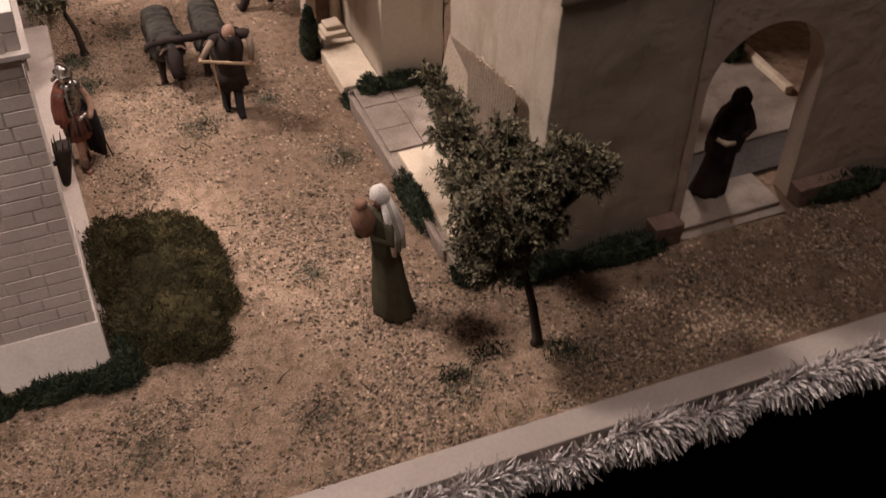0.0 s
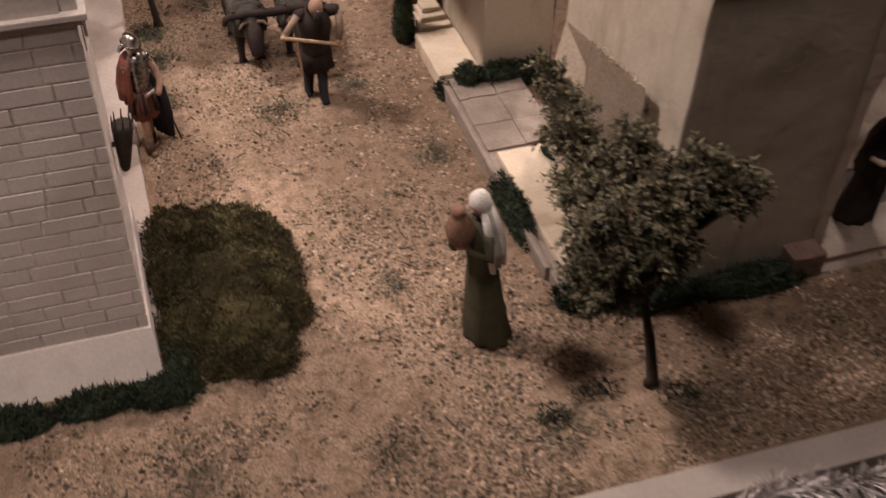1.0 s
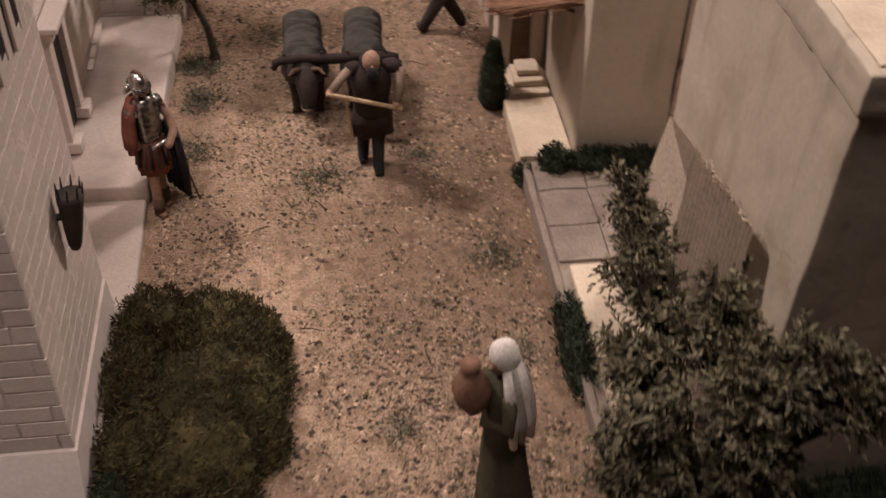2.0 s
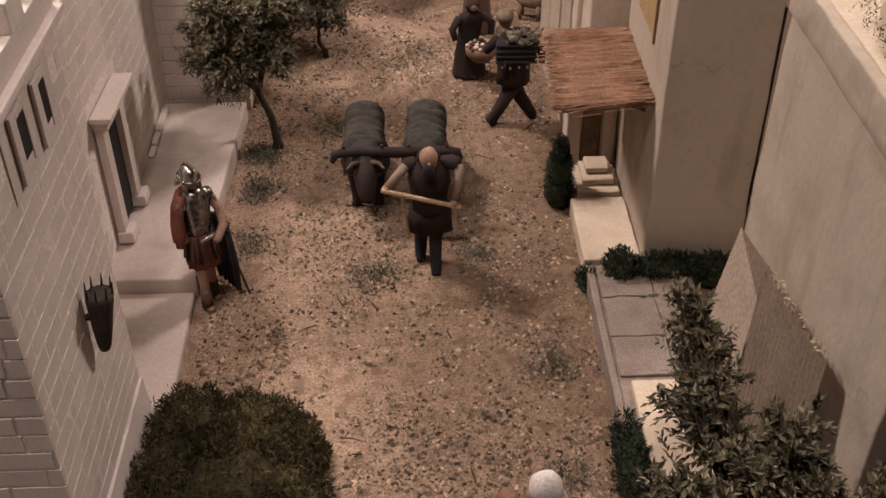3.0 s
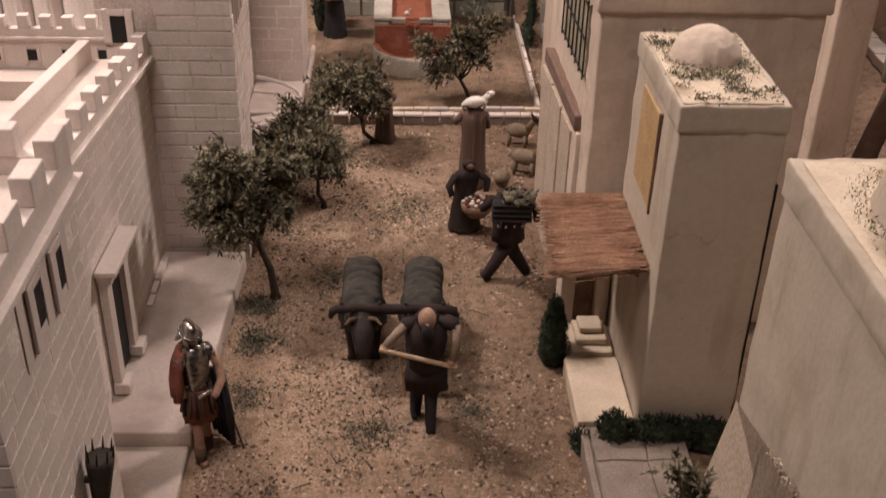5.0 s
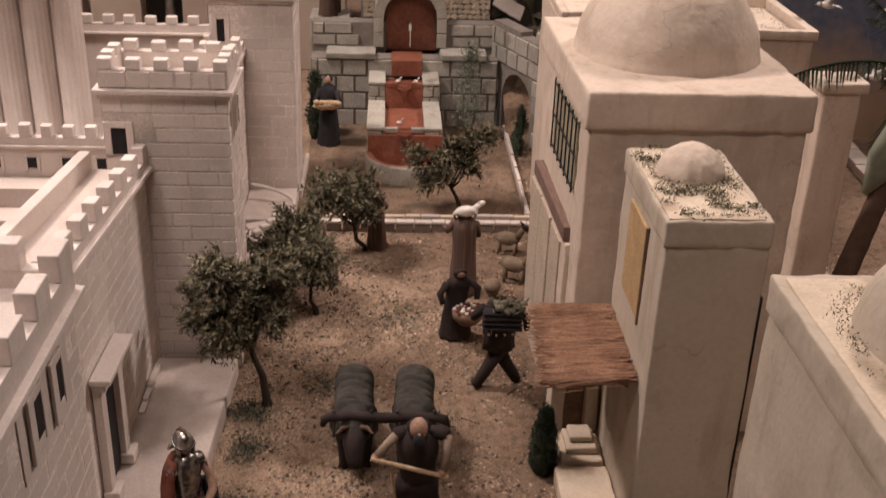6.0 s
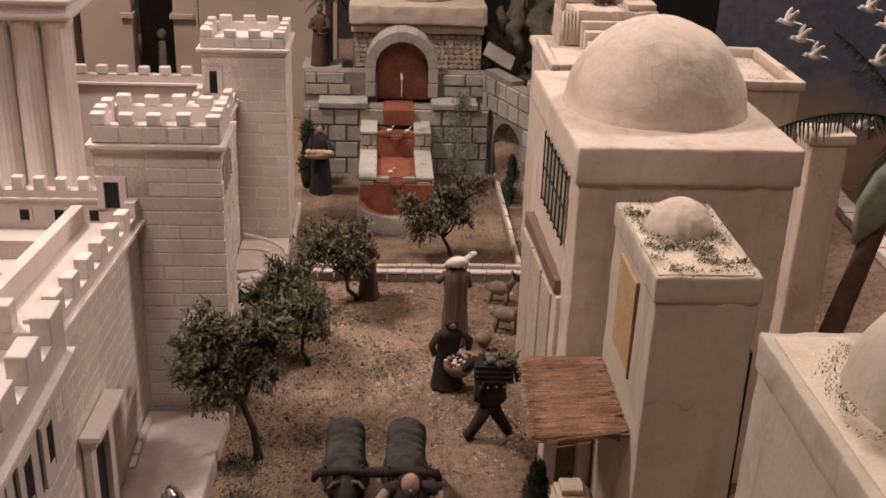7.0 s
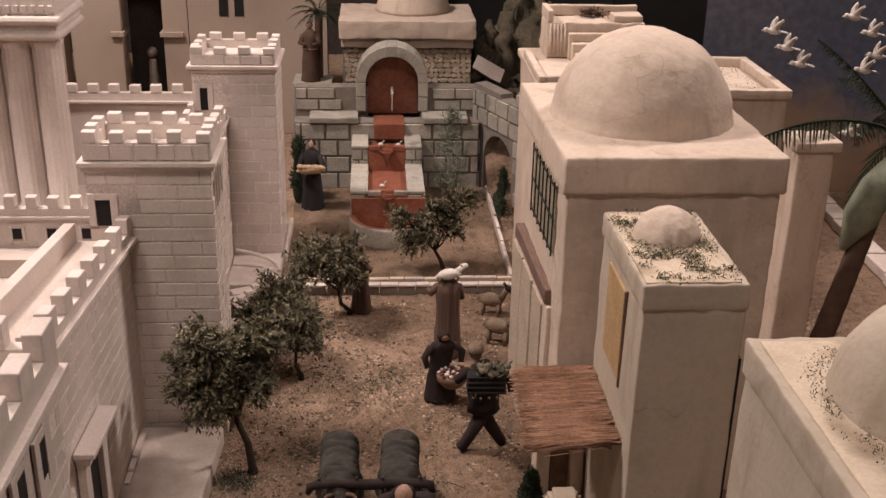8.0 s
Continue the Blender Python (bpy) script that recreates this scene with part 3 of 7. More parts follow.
def tower(name, label, X0, X1, Y0, Y1, ZC, at, n_merlon, base=0.0, bw=0.056, bh=0.0190, seed=8, joint=None, door=None, side=(), band=0.022, top=0.0115):
    g = thing(name, at, label, "tower", "fortress towers")
    body = part("wall", boxed(X0, X1 - 0.0016, Y0 + 0.0016, Y1, base, ZC), joint or M_SHADED_JOINT, g)
    bm = boxed(X0 - 0.007, X1 + 0.007, Y0 - 0.007, Y1 + 0.007, ZC, ZC + 0.006, bevel=0.001)
    box(bm, X0 - 0.003, X1 + 0.003, Y0 - 0.003, Y1 + 0.003, ZC - 0.006, ZC - 0.0001, bevel=0.001)
    part("cornice", bm, M_FORT, g)
    part("roof", boxed(X0 + 0.01, X1 - 0.01, Y0 + 0.01, Y1 - 0.01, ZC + 0.006, ZC + 0.010), M_FORT, g)
    z = ZC + 0.006
    t = 0.012
    mw = (X1 - X0) / (2 * n_merlon - 1)
    battlement(g, (X0, Y0), (X1, Y0), z, z + band, z + band + top, t, mw, mw, M_FORT, 0.0, M_SHADED_JOINT)
    battlement(g, (X1, Y0 + t), (X1, Y1), z, z + band, z + band + top, t, mw, mw * 0.9, M_FORT, mw * 0.6)
    battlement(g, (X1 - t, Y1), (X0, Y1), z, z + band, z + band + top, t, mw, mw, M_FORT, mw * 0.5)
    battlement(g, (X0, Y1 - t), (X0, Y0 + t), z, z + band, z + band + top, t, mw, mw * 0.9, M_FORT, mw * 0.3)
    lay(g, (X0 + 0.001, Y0), (X1 - 0.001, Y0), z + 0.0008, z + band - 0.001, 0.028, band, M_FORT, gap=0.0018, seed=seed + 1)
    holes = []
    if door:
        dx0, dx1, dz0, dz1 = door
        holes = [(dx0 - 0.010 - X0, dx1 + 0.010 - X0, dz0 - 0.004, dz1 + 0.010)]
        w = part("door", boxed(dx0, dx1, Y0 - 0.0006, Y0 + 0.0016, dz0, dz1), M_DARK, g, "small dark doorway")
        bm = boxed(dx0 - 0.009, dx0, Y0 - 0.003, Y0 + 0.0016, dz0, dz1 + 0.008, 0.0008)
        box(bm, dx1, dx1 + 0.009, Y0 - 0.003, Y0 + 0.0016, dz0, dz1 + 0.008, 0.0008)
        box(bm, dx0, dx1, Y0 - 0.003, Y0 + 0.0016, dz1 + 0.0001, dz1 + 0.008, 0.0008)
        part("door_frame", bm, M_FORT, w)

    def skip(u, zc, hw, hh):
        return any(a - hw < u < b + hw and c - hh < zc < d + hh for a, b, c, d in holes)
    lay(body, (X0, Y0 + 0.0016), (X1, Y0 + 0.0016), base + 0.001, ZC - 0.006, bw, bh, M_FORT, d=0.0007, gap=0.0011, skip=skip, seed=seed)
    cut = [(y0 - Y0 - 0.003, y1 - Y0 + 0.003, z0, z1) for y0, y1, z0, z1 in side]

    def skip_side(u, zc, hw, hh):
        return any(a - hw < u < b + hw and c - hh < zc < d + hh for a, b, c, d in cut)
    lay(body, (X1 - 0.0016, Y0), (X1 - 0.0016, Y1), base + 0.001, ZC - 0.006, bw * 0.7, bh, M_FORT, skip=skip_side, seed=seed + 2)
    for y0, y1, z0, z1 in side:
        slit_window(g, X1 - 0.002, y0, y1, z0, z1, 0.004)
    return g


gatehouse()
curtain_wall()
tower("fortress_tower", "white fortress tower with a small dark door and battlements", -0.016, 0.137, 1.895, 1.989, 0.382, (0.06, 1.94, 0), 5,
      door=(-0.006, 0.012, 0.305, 0.339), side=((1.917, 1.925, 0.326, 0.366), (1.936, 1.944, 0.326, 0.366), (1.955, 1.963, 0.326, 0.366)), bw=0.050, band=0.0235, top=0.0125)
tower("fortress_tower", "tall slim white fortress tower with a dark door", 0.024, 0.166, 2.47, 2.60, 0.364, (0.09, 2.53, 0), 4, seed=21,
      door=(0.037, 0.050, 0.292, 0.331), bw=0.05, bh=0.020, band=0.019, top=0.0115, joint=M_FORT_JOINT)


def fortress_inside():
    """The low inner wall, the steps before it, the far wall and the colonnade."""
    g = thing("fortress_inner_wall", (-0.3, 2.2, 0), "low white inner wall with small square windows and merlons", "fortress wall")
    part("wall", boxed(-0.62, -0.064, 2.2, 2.24, 0, 0.196), M_FORT, g)
    part("cornice", boxed(-0.62, -0.064, 2.194, 2.244, 0.1962, 0.201, 0.001), M_FORT, g)
    battlement(g, (-0.62, 2.198), (-0.064, 2.198), 0.201, 0.213, 0.232, 0.012, 0.0165, 0.0165, M_FORT)
    for x in (-0.37, -0.32, -0.27, -0.216, -0.164, -0.112):
        w = part("window", boxed(x, x + 0.014, 2.1976, 2.2, 0.164, 0.180), M_DARK, g, "small dark square window")
        bm = boxed(x - 0.005, x - 0.0002, 2.196, 2.2, 0.160, 0.184, 0.0006)
        box(bm, x + 0.0142, x + 0.019, 2.196, 2.2, 0.160, 0.184, 0.0006)
        part("window_frame", bm, M_FORT, w)
    g = thing("fortress_steps", (-0.3, 2.05, 0), "white stepped terrace inside the fortress", "steps")
    for k in range(5):
        part("step", boxed(-0.62, -0.068, 1.95 + 0.05 * k, 2.199, 0.03 * k, 0.03 * k + 0.0299, 0.001), M_PAVE, g)
    g = thing("fortress_far_wall", (-0.2, 2.9, 0), "plain white fortress wall with merlons between towers", "fortress wall")
    part("wall", boxed(-0.75, 0.03, 2.9, 2.93, 0, 0.186), M_FORT, g)
    part("cornice", boxed(-0.75, 0.03, 2.893, 2.936, 0.1862, 0.192, 0.001), M_FORT, g)
    battlement(g, (-0.75, 2.898), (0.03, 2.898), 0.192, 0.209, 0.226, 0.014, 0.022, 0.022, M_FORT)
    g = thing("temple_colonnade", (-0.32, 2.6, 0), "white temple front with thick round columns", "temple")
    for k in range(5):
        x = -0.250 - 0.054 * k
        bm = bmesh.new()
        lathe(bm, [(0.030, 0.06), (0.030, 0.075), (0.0262, 0.08), (0.0262, 0.24), (0.0256, 0.370), (0.0268, 0.374), (0.030, 0.382), (0.030, 0.388)], (x, 2.6, 0), 72, fold=0.022, folds=18, twist=0.0)
        part("column", bm, M_FORT, g, smooth=True)
    part("platform", boxed(-0.62, -0.20, 2.54, 2.74, 0, 0.06, 0.002), M_FORT, g)
    part("back_wall", boxed(-0.62, -0.262, 2.622, 2.74, 0.0602, 0.388), M_FORT, g)
    bm = boxed(-0.62, -0.214, 2.562, 2.74, 0.3882, 0.406, 0.007)
    box(bm, -0.62, -0.220, 2.568, 2.74, 0.4062, 0.416, 0.001)
    box(bm, -0.62, -0.211, 2.558, 2.74, 0.4162, 0.432, 0.007)
    box(bm, -0.62, -0.222, 2.572, 2.74, 0.4322, 0.470, 0.001)
    part("entablature", bm, M_FORT, g, "rounded white mouldings under a dentil band")
    for k in range(26):
        part("dentil", boxed(-0.232 - 0.0145 * k, -0.2235 - 0.0145 * k, 2.5655, 2.5718, 0.438, 0.450, 0.001), M_FORT, g)
    # the short wall that joins the two towers
    g = thing("fortress_link_wall", (0.08, 2.3, 0), "short white fortress wall with merlons joining two towers", "fortress wall")
    body = part("wall", boxed(0.018, 0.0784, 1.990, 2.469, 0, 0.276), M_SHADED_JOINT, g)
    part("walkway", boxed(0.020, 0.068, 1.998, 2.469, 0.2762, 0.280), M_PAVE, g)
    part("cornice", boxed(0.068, 0.086, 1.998, 2.469, 0.2762, 0.282, 0.001), M_FORT, g)
    battlement(g, (0.082, 2.000), (0.082, 2.462), 0.282, 0.296, 0.315, 0.012, 0.024, 0.024, M_FORT, 0.01)
    battlement(g, (0.020, 2.469), (0.020, 2.000), 0.2801, 0.292, 0.309, 0.008, 0.024, 0.024, M_FORT, 0.01)
    lay(body, (0.0784, 1.990), (0.0784, 2.469), 0.002, 0.275, 0.05, 0.0235, M_FORT, seed=27)
    # paving in front of the curtain wall
    bm = plaster_box(0.026, 0.124, 1.515, 1.878, -0.004, 0.025, 0.003, 0.014, 0.0008)
    for v in bm.verts:
        if v.co.x > 0.08:
            v.co.x += (v.co.y - 1.6) * 0.035
    whole("pavement", bm, M_PAVE, (0.08, 1.6, 0), "smooth pale paving strip along the fortress wall", "pavement", kind="structure", smooth=True)
    bm = plaster_box(0.030, 0.118, 1.18, 1.515, -0.004, 0.008, 0.003, 0.014, 0.0008)
    whole("pavement", bm, M_PAVE, (0.11, 1.3, 0), "low pale paving along the gatehouse", "pavement", kind="structure", smooth=True)
    # white stair behind the tower
    g = thing("white_stair", (0.12, 2.3, 0), "white curved stair between the fortress towers", "stairs")
    part("landing", plaster_box(0.080, 0.168, 2.330, 2.469, 0, 0.024, 0.003, 0.012, 0.0008), M_PAVE, g)
    part("landing", boxed(0.1665, 0.174, 2.4692, 2.66, 0, 0.020, 0.002), M_PAVE, g)
    for k in range(6):
        m = pose(0.120 - 0.002 * k, 2.318 - 0.024 * k, 0, 0, 0, 24 - 6 * k)
        part("step", boxed(-0.030, 0.030 - 0.002 * k, -0.013, 0.0105, 0, 0.022 - 0.0033 * k, 0.001, m=m), M_FORT, g)
    for k in range(8):
        a = radians(8 + 13 * k)
        m = pose(0.098 + 0.054 * math.cos(a), 2.225 + 0.125 * math.cos(a * 0.5) * (1 - 0.10 * k), 0, 0, 0, 10 * k)
        part("stair_block", boxed(-0.0075, 0.0075, -0.006, 0.006, 0, 0.046 - 0.0034 * k, 0.001, m=m), M_FORT, g)
    bm = bmesh.new()
    tube(bm, [(0.090 + 0.078 * math.sin(math.pi * k / 20), 2.420 - 0.045 * (1 - math.cos(math.pi * k / 20)), 0.050 - 0.002 * k) for k in range(11)], 0.0035, 8)
    part("handrail", bm, M_FORT, g)


fortress_inside()

# ---- the cream houses ----


def dome(parent, centre, r, h, mat, name="dome", rough=0.0025):
    bm = bmesh.new()
    made = bmesh.ops.create_uvsphere(bm, u_segments=84, v_segments=60, radius=1)["verts"]
    for v in made:
        v.co = Vector((v.co.x * r, v.co.y * r, max(v.co.z, -0.12) * h))
        low = min(1.0, max(0.0, 1 - v.co.z / (0.14 * h)))
        v.co.x *= 1 + 0.030 * low ** 2
        v.co.y *= 1 + 0.030 * low ** 2
        v.co += v.co.normalized() * (noise.noise(v.co * 26 + Vector(centre)) * rough * 0.7 + noise.noise(v.co * 120 + Vector((3, 1, 7))) * rough * 0.35)
    bm.transform(Matrix.Translation(centre))
    return part(name, bm, mat, parent, smooth=True)


def scatter_top(parent, x0, x1, y0, y1, z, count, seed, mats, ring=None, blade=0.0036):
    rnd = random.Random(seed)
    bm = bmesh.new()
    for _ in range(count):
        x, y = rnd.uniform(x0, x1), rnd.uniform(y0, y1)
        if ring:
            a, q = rnd.uniform(0, 2 * math.pi), ring[2] + abs(rnd.gauss(0, ring[3]))
            x, y = ring[0] + q * math.cos(a), ring[1] + q * math.sin(a)
            if not (x0 < x < x1 and y0 < y < y1):
                continue
        elif noise.noise(Vector((x * 30, y * 46, 3))) < rnd.uniform(-0.05, 0.30):
            continue
        leaf_cloud(bm, [((x, y, z), 0.0025)], blade, 4, rnd, 0.34, rnd.choice((0, 1, 1)), 0.5)
    tagged(part("dry_grass", bm, mats, parent, "dry grass and moss"), kind="stuff")


def right_tower():
    g = thing("plaster_tower_house", (0.637, 1.63, 0), "tall narrow cream plaster tower house with a small domed roof", "house")
    part("wall", plaster_box(0.589, 0.6895, 1.533, 1.727, -0.003, 0.362, 0.003), M_CREAM_GREY, g, smooth=True)
    # dark strip painted in for the shade between this house and the next
    part("shaded_gap", boxed(0.6896, 0.6952, 1.545, 1.56, -0.003, 0.300), M_DARK, g, "dark strip painting the shade between two houses")
    part("roof", plaster_box(0.5872, 0.6905, 1.5313, 1.727, 0.3585, 0.386, 0.0030, 0.005, 0.0011, 75), M_CREAM_GREY, g, smooth=True)
    part("roof_sand", plaster_box(0.590, 0.682, 1.535, 1.722, 0.3862 - 0.004, 0.3878, 0.001, 0.01, 0.0006), M_SLAB, g)
    dome(g, (0.637, 1.648, 0.386), 0.0345, 0.0340, M_CREAM, rough=0.0026)
    scatter_top(g, 0.592, 0.682, 1.538, 1.720, 0.388, 3400, 5, [M_LICHEN, M_ROOFGRASS], None, 0.0040)
    scatter_top(g, 0.592, 0.682, 1.538, 1.720, 0.388, 420, 6, [M_SAGE, M_ROOFGRASS], (0.637, 1.648, 0.035, 0.012), 0.0032)
    w = part("window", boxed(0.5868, 0.591, 1.598, 1.678, 0.244, 0.347, 0.001), M_OCHRE, g, "tall ochre shutter")
    bm = boxed(0.5858, 0.591, 1.5945, 1.5978, 0.240, 0.350, 0.001)
    part("window_frame", bm, M_WOOD, w)


def awning():
    rnd = random.Random(11)
    g = thing("reed_awning", (0.54, 1.64, 0.02), "rust-brown reed awning fixed to the wall over a porch", "awning")
    bm = bmesh.new()
    for _ in range(6400):
        y = rnd.uniform(1.566, 1.722)
        u0, u1 = rnd.uniform(-0.005, 0.05), rnd.uniform(0.066, 0.090) + rnd.gauss(0, 0.006) - 0.10 * (y - 1.60) * rnd.random()
        h = rnd.uniform(0, 0.010)

        def at(u):
            return Vector((0.586 - u, y + rnd.gauss(0, 0.0018 + 0.045 * max(0, u)) + 0.09 * max(0, u) * 0.12, 0.187 - 0.02 * u + h - 0.35 * u * u))
        a, b = at(u0), at(u1)
        r = rnd.uniform(0.00035, 0.0008)
        s = Vector((0, r, 0))
        t = Vector((0, 0, r))
        va = [bm.verts.new(p) for p in (a + s, a + t, a - s)]
        vb = [bm.verts.new(p) for p in (b + s, b + t, b - s)]
        for k in range(3):
            bm.faces.new([va[k], va[(k + 1) % 3], vb[(k + 1) % 3], vb[k]])
    tagged(part("thatch", bm, M_REED, g), kind="stuff")
    for y in (1.605, 1.65, 1.70):
        bm = bmesh.new()
        tube(bm, [(0.590, y, 0.160), (0.530, y, 0.1845)], 0.0024, 8)
        part("strut", bm, M_WOOD, g)
    part("lath", boxed(0.512, 0.516, 1.580, 1.705, 0.1815, 0.185), M_WOOD, g)


def porch():
    g = thing("porch_house", (0.56, 1.95, 0), "low cream annex with a doorway under a brown beam", "house")
    part("wall", plaster_box(0.545, 0.5565, 1.800, 2.034, -0.003, 0.2343, 0.003), M_CREAM, g, smooth=True)
    part("roof_beam", plaster_box(0.543, 0.5660, 1.806, 2.030, 0.2345, 0.2545, 0.002, 0.012, 0.0006), M_BEAM, g, "brown wooden roof beam")
    part("pier", plaster_box(0.530, 0.548, 1.735, 1.7645, -0.003, 0.168, 0.002), M_CREAM, g, smooth=True)
    part("pier", plaster_box(0.571, 0.587, 1.728, 1.742, -0.003, 0.168, 0.002), M_CREAM, g, smooth=True)
    part("door", boxed(0.5485, 0.5705, 1.738, 1.742, 0.0, 0.17), M_WOOD, g, "brown plank door")
    part("door", boxed(0.5425, 0.545, 1.825, 1.885, 0.0, 0.226), M_SHED, g, "grey-brown recessed door")
    part("panel", plaster_box(0.5415, 0.545, 1.893, 1.962, 0, 0.228, 0.0012), M_SHED, g)
    part("panel", plaster_box(0.5413, 0.545, 1.9632, 2.030, 0, 0.230, 0.0012), M_SHED, g)
    askew(g, 1.95)


def askew(g, y_own, slant=0.04):
    """The house stands a little out of line with the street."""
    for ob in g.children_recursive:
        for v in ob.data.vertices:
            v.co.x -= slant * (v.co.y + y_own - 1.75)


def main_house():
    g = thing("domed_house", (0.675, 1.95, 0), "large cream plaster house with a broad smooth dome", "house")
    part("wall", plaster_box(0.556, 0.793, 1.750, 2.080, -0.003, 0.405, 0.004, 0.009, 0.0013, 45), M_CREAM, g, smooth=True)
    part("roof", plaster_box(0.550, 0.798, 1.746, 2.084, 0.397, 0.441, 0.004, 0.006, 0.0013, 62), M_CREAM, g, smooth=True)
    dome(g, (0.670, 1.920, 0.441), 0.1100, 0.1085, M_CREAM, rough=0.0030)
    w = part("window", boxed(0.5535, 0.5565, 1.803, 1.960, 0.305, 0.388), M_PANE, g, "dusty olive window behind an iron grille")
    bm = bmesh.new()
    for k in range(7):
        y = 1.804 + 0.0258 * k
        tube(bm, [(0.5515, y, 0.300), (0.5515, y, 0.393)], 0.0011, 6)
    for z in (0.306, 0.346, 0.387):
        tube(bm, [(0.5515, 1.800, z), (0.5515, 1.963, z)], 0.0012, 6)
    part("grille", bm, M_IRON, w, "black iron grille")
    askew(g, 1.95, 0.02)
    for ob in g.children_recursive:
        if ob.name.startswith("dome"):
            continue
        for v in ob.data.vertices:
            v.co.x -= 0.006 * min(1.0, max(0.0, (0.70 - 0.675 - v.co.x) / 0.1))


def corner_house():
    """The house with the lean-to, and the dark front with an arched doorway."""
    g = thing("corner_house", (0.73, 1.23, 0), "flat-roofed cream plaster house with a dome beside a lean-to", "house")
    part("wall", plaster_box(0.636, 0.8318, 1.086, 1.378, -0.003, 0.384, 0.003), M_CREAM_GREY, g, smooth=True)
    for v in g.children[0].data.vertices:
        if v.co.x + 0.73 < 0.66:
            v.co.x -= 0.004 * min(1.0, max(0.0, (0.375 - v.co.z) / 0.14))
    part("roof", plaster_box(0.633, 0.829, 1.083, 1.381, 0.378, 0.409, 0.002, 0.006, 0.0012, 65), M_CREAM_GREY, g, smooth=True)
    part("roof_sand", plaster_box(0.642, 0.820, 1.092, 1.372, 0.403, 0.4105, 0.001, 0.012, 0.0008), M_SLAB, g)
    dome(g, (0.752, 1.275, 0.409), 0.086, 0.082, M_CREAM_GREY)
    scatter_top(g, 0.646, 0.818, 1.096, 1.368, 0.411, 520, 9, [M_LICHEN, M_ROOFGRASS], (0.752, 1.275, 0.088, 0.012), 0.0030)
    # lean-to: ribbed boards by the corner, a plain plastered cheek beyond, a torn gap between
    bm = bmesh.new()
    n = 34
    top, low = [], []
    for k in range(n + 1):
        f = k / n
        rib = 0.0006 * math.cos(k * math.pi)
        top.append(bm.verts.new((0.6195 - rib, 1.146 + 0.132 * f, 0.236 - 0.021 * f)))
        low.append(bm.verts.new((0.5990 - rib, 1.118 + 0.125 * f, 0.040)))
    for k in range(n):
        bm.faces.new([top[k], low[k], low[k + 1], top[k + 1]])
    bmesh.ops.solidify(bm, geom=bm.faces[:], thickness=0.003)
    lean = part("lean_to", bm, M_SHED, g, "ribbed grey-brown lean-to roof")
    bm = bmesh.new()
    edge = [(0.6190, 1.279, 0.2135), (0.6170, 1.343, 0.2030), (0.6035, 1.366, 0.060), (0.5985, 1.318, 0.042), (0.5990, 1.262, 0.042)]
    rag = [(0.6010 + 0.0032 * k, 1.250 + 0.0045 * k + (0.006 if k % 2 else -0.002), 0.070 + 0.022 * k) for k in range(6)]
    bm.faces.new([bm.verts.new(v) for v in edge + rag])
    bmesh.ops.solidify(bm, geom=bm.faces[:], thickness=0.003)
    part("cheek", bm, M_SHED, lean, "plain plastered end of the lean-to")
    rnd = random.Random(4)
    bm = bmesh.new()
    for k in range(120):
        y = rnd.uniform(1.148, 1.262)
        leaf_cloud(bm, [((0.6185, y, 0.2385 - 0.16 * (y - 1.146)), 0.0012)], 0.0040, 1, rnd, 0.40)
    part("straw_edge", bm, M_SLAB, lean)

    g = thing("arched_house", (1.1, 1.15, 0), "shaded cream house front with a tall arched doorway", "house")
    ax0, ax1, spring = 0.848, 1.022, 0.207
    cx, r = (ax0 + ax1) / 2, (ax1 - ax0) / 2
    bm = bmesh.new()
    outline = [(0.832, 0), (ax0, 0), (ax0, spring)] + [(cx - r * math.cos(a), spring + r * math.sin(a)) for a in [math.pi * k / 20 for k in range(1, 20)]]
    outline += [(ax1, spring), (ax1, 0), (1.75, 0), (1.75, 0.42), (0.832, 0.42)]
    face = bm.faces.new([bm.verts.new((x, 1.088, z)) for x, z in outline])
    ext = bmesh.ops.extrude_face_region(bm, geom=[face])
    bmesh.ops.translate(bm, vec=(0, 0.030, 0), verts=[v for v in ext["geom"] if isinstance(v, bmesh.types.BMVert)])
    bmesh.ops.recalc_face_normals(bm, faces=bm.faces[:])
    part("wall", bm, M_CREAM, g)
    part("wall", boxed(0.832, 0.848, 1.1182, 1.35, 0, 0.42), M_CREAM, g)
    part("wall", boxed(1.40, 1.75, 1.1182, 1.35, 0, 0.42), M_CREAM, g)
    yard = thing("back_yard", (1.0, 1.36, 0), "grey paved yard with a pale kerb behind the arch", "pavement", kind="structure")
    part("paving", plaster_box(0.850, 1.166, 1.212, 1.50, -0.003, 0.0075, 0.002), M_TILE, yard)
    # dark strip paints the shaded band of floor behind the arch
    part("threshold", boxed(0.850, 1.166, 1.1465, 1.2115, -0.003, 0.0045), M_DUSK, yard, "dark strip painting the shade on the yard floor")
    # wall added north of the yard to keep lamp light off it
    part("wall", boxed(0.90, 1.70, 1.535, 1.56, -0.003, 0.40), M_CREAM, yard, "plain plaster wall added to shade the yard")
    part("kerb", plaster_box(1.1665, 1.181, 1.296, 1.50, -0.003, 0.016, 0.002, 0.008, 0.0009, 60), M_SLAB, yard, "pale plaster kerb")
    # roof is out of view, run back to y 1.40 to shade the yard
    part("roof", boxed(0.832, 1.75, 1.1182, 1.40, 0.395, 0.42), M_CREAM, g)
    part("base_block", plaster_box(0.792, 0.834, 1.058, 1.0865, -0.003, 0.034, 0.002, 0.008, 0.0012, 60), M_BEAM, g, "red-brown base block")
    part("base_block", plaster_box(1.020, 1.110, 1.062, 1.0865, -0.003, 0.030, 0.002, 0.008, 0.0012, 60), M_BEAM, g, "red-brown base block")
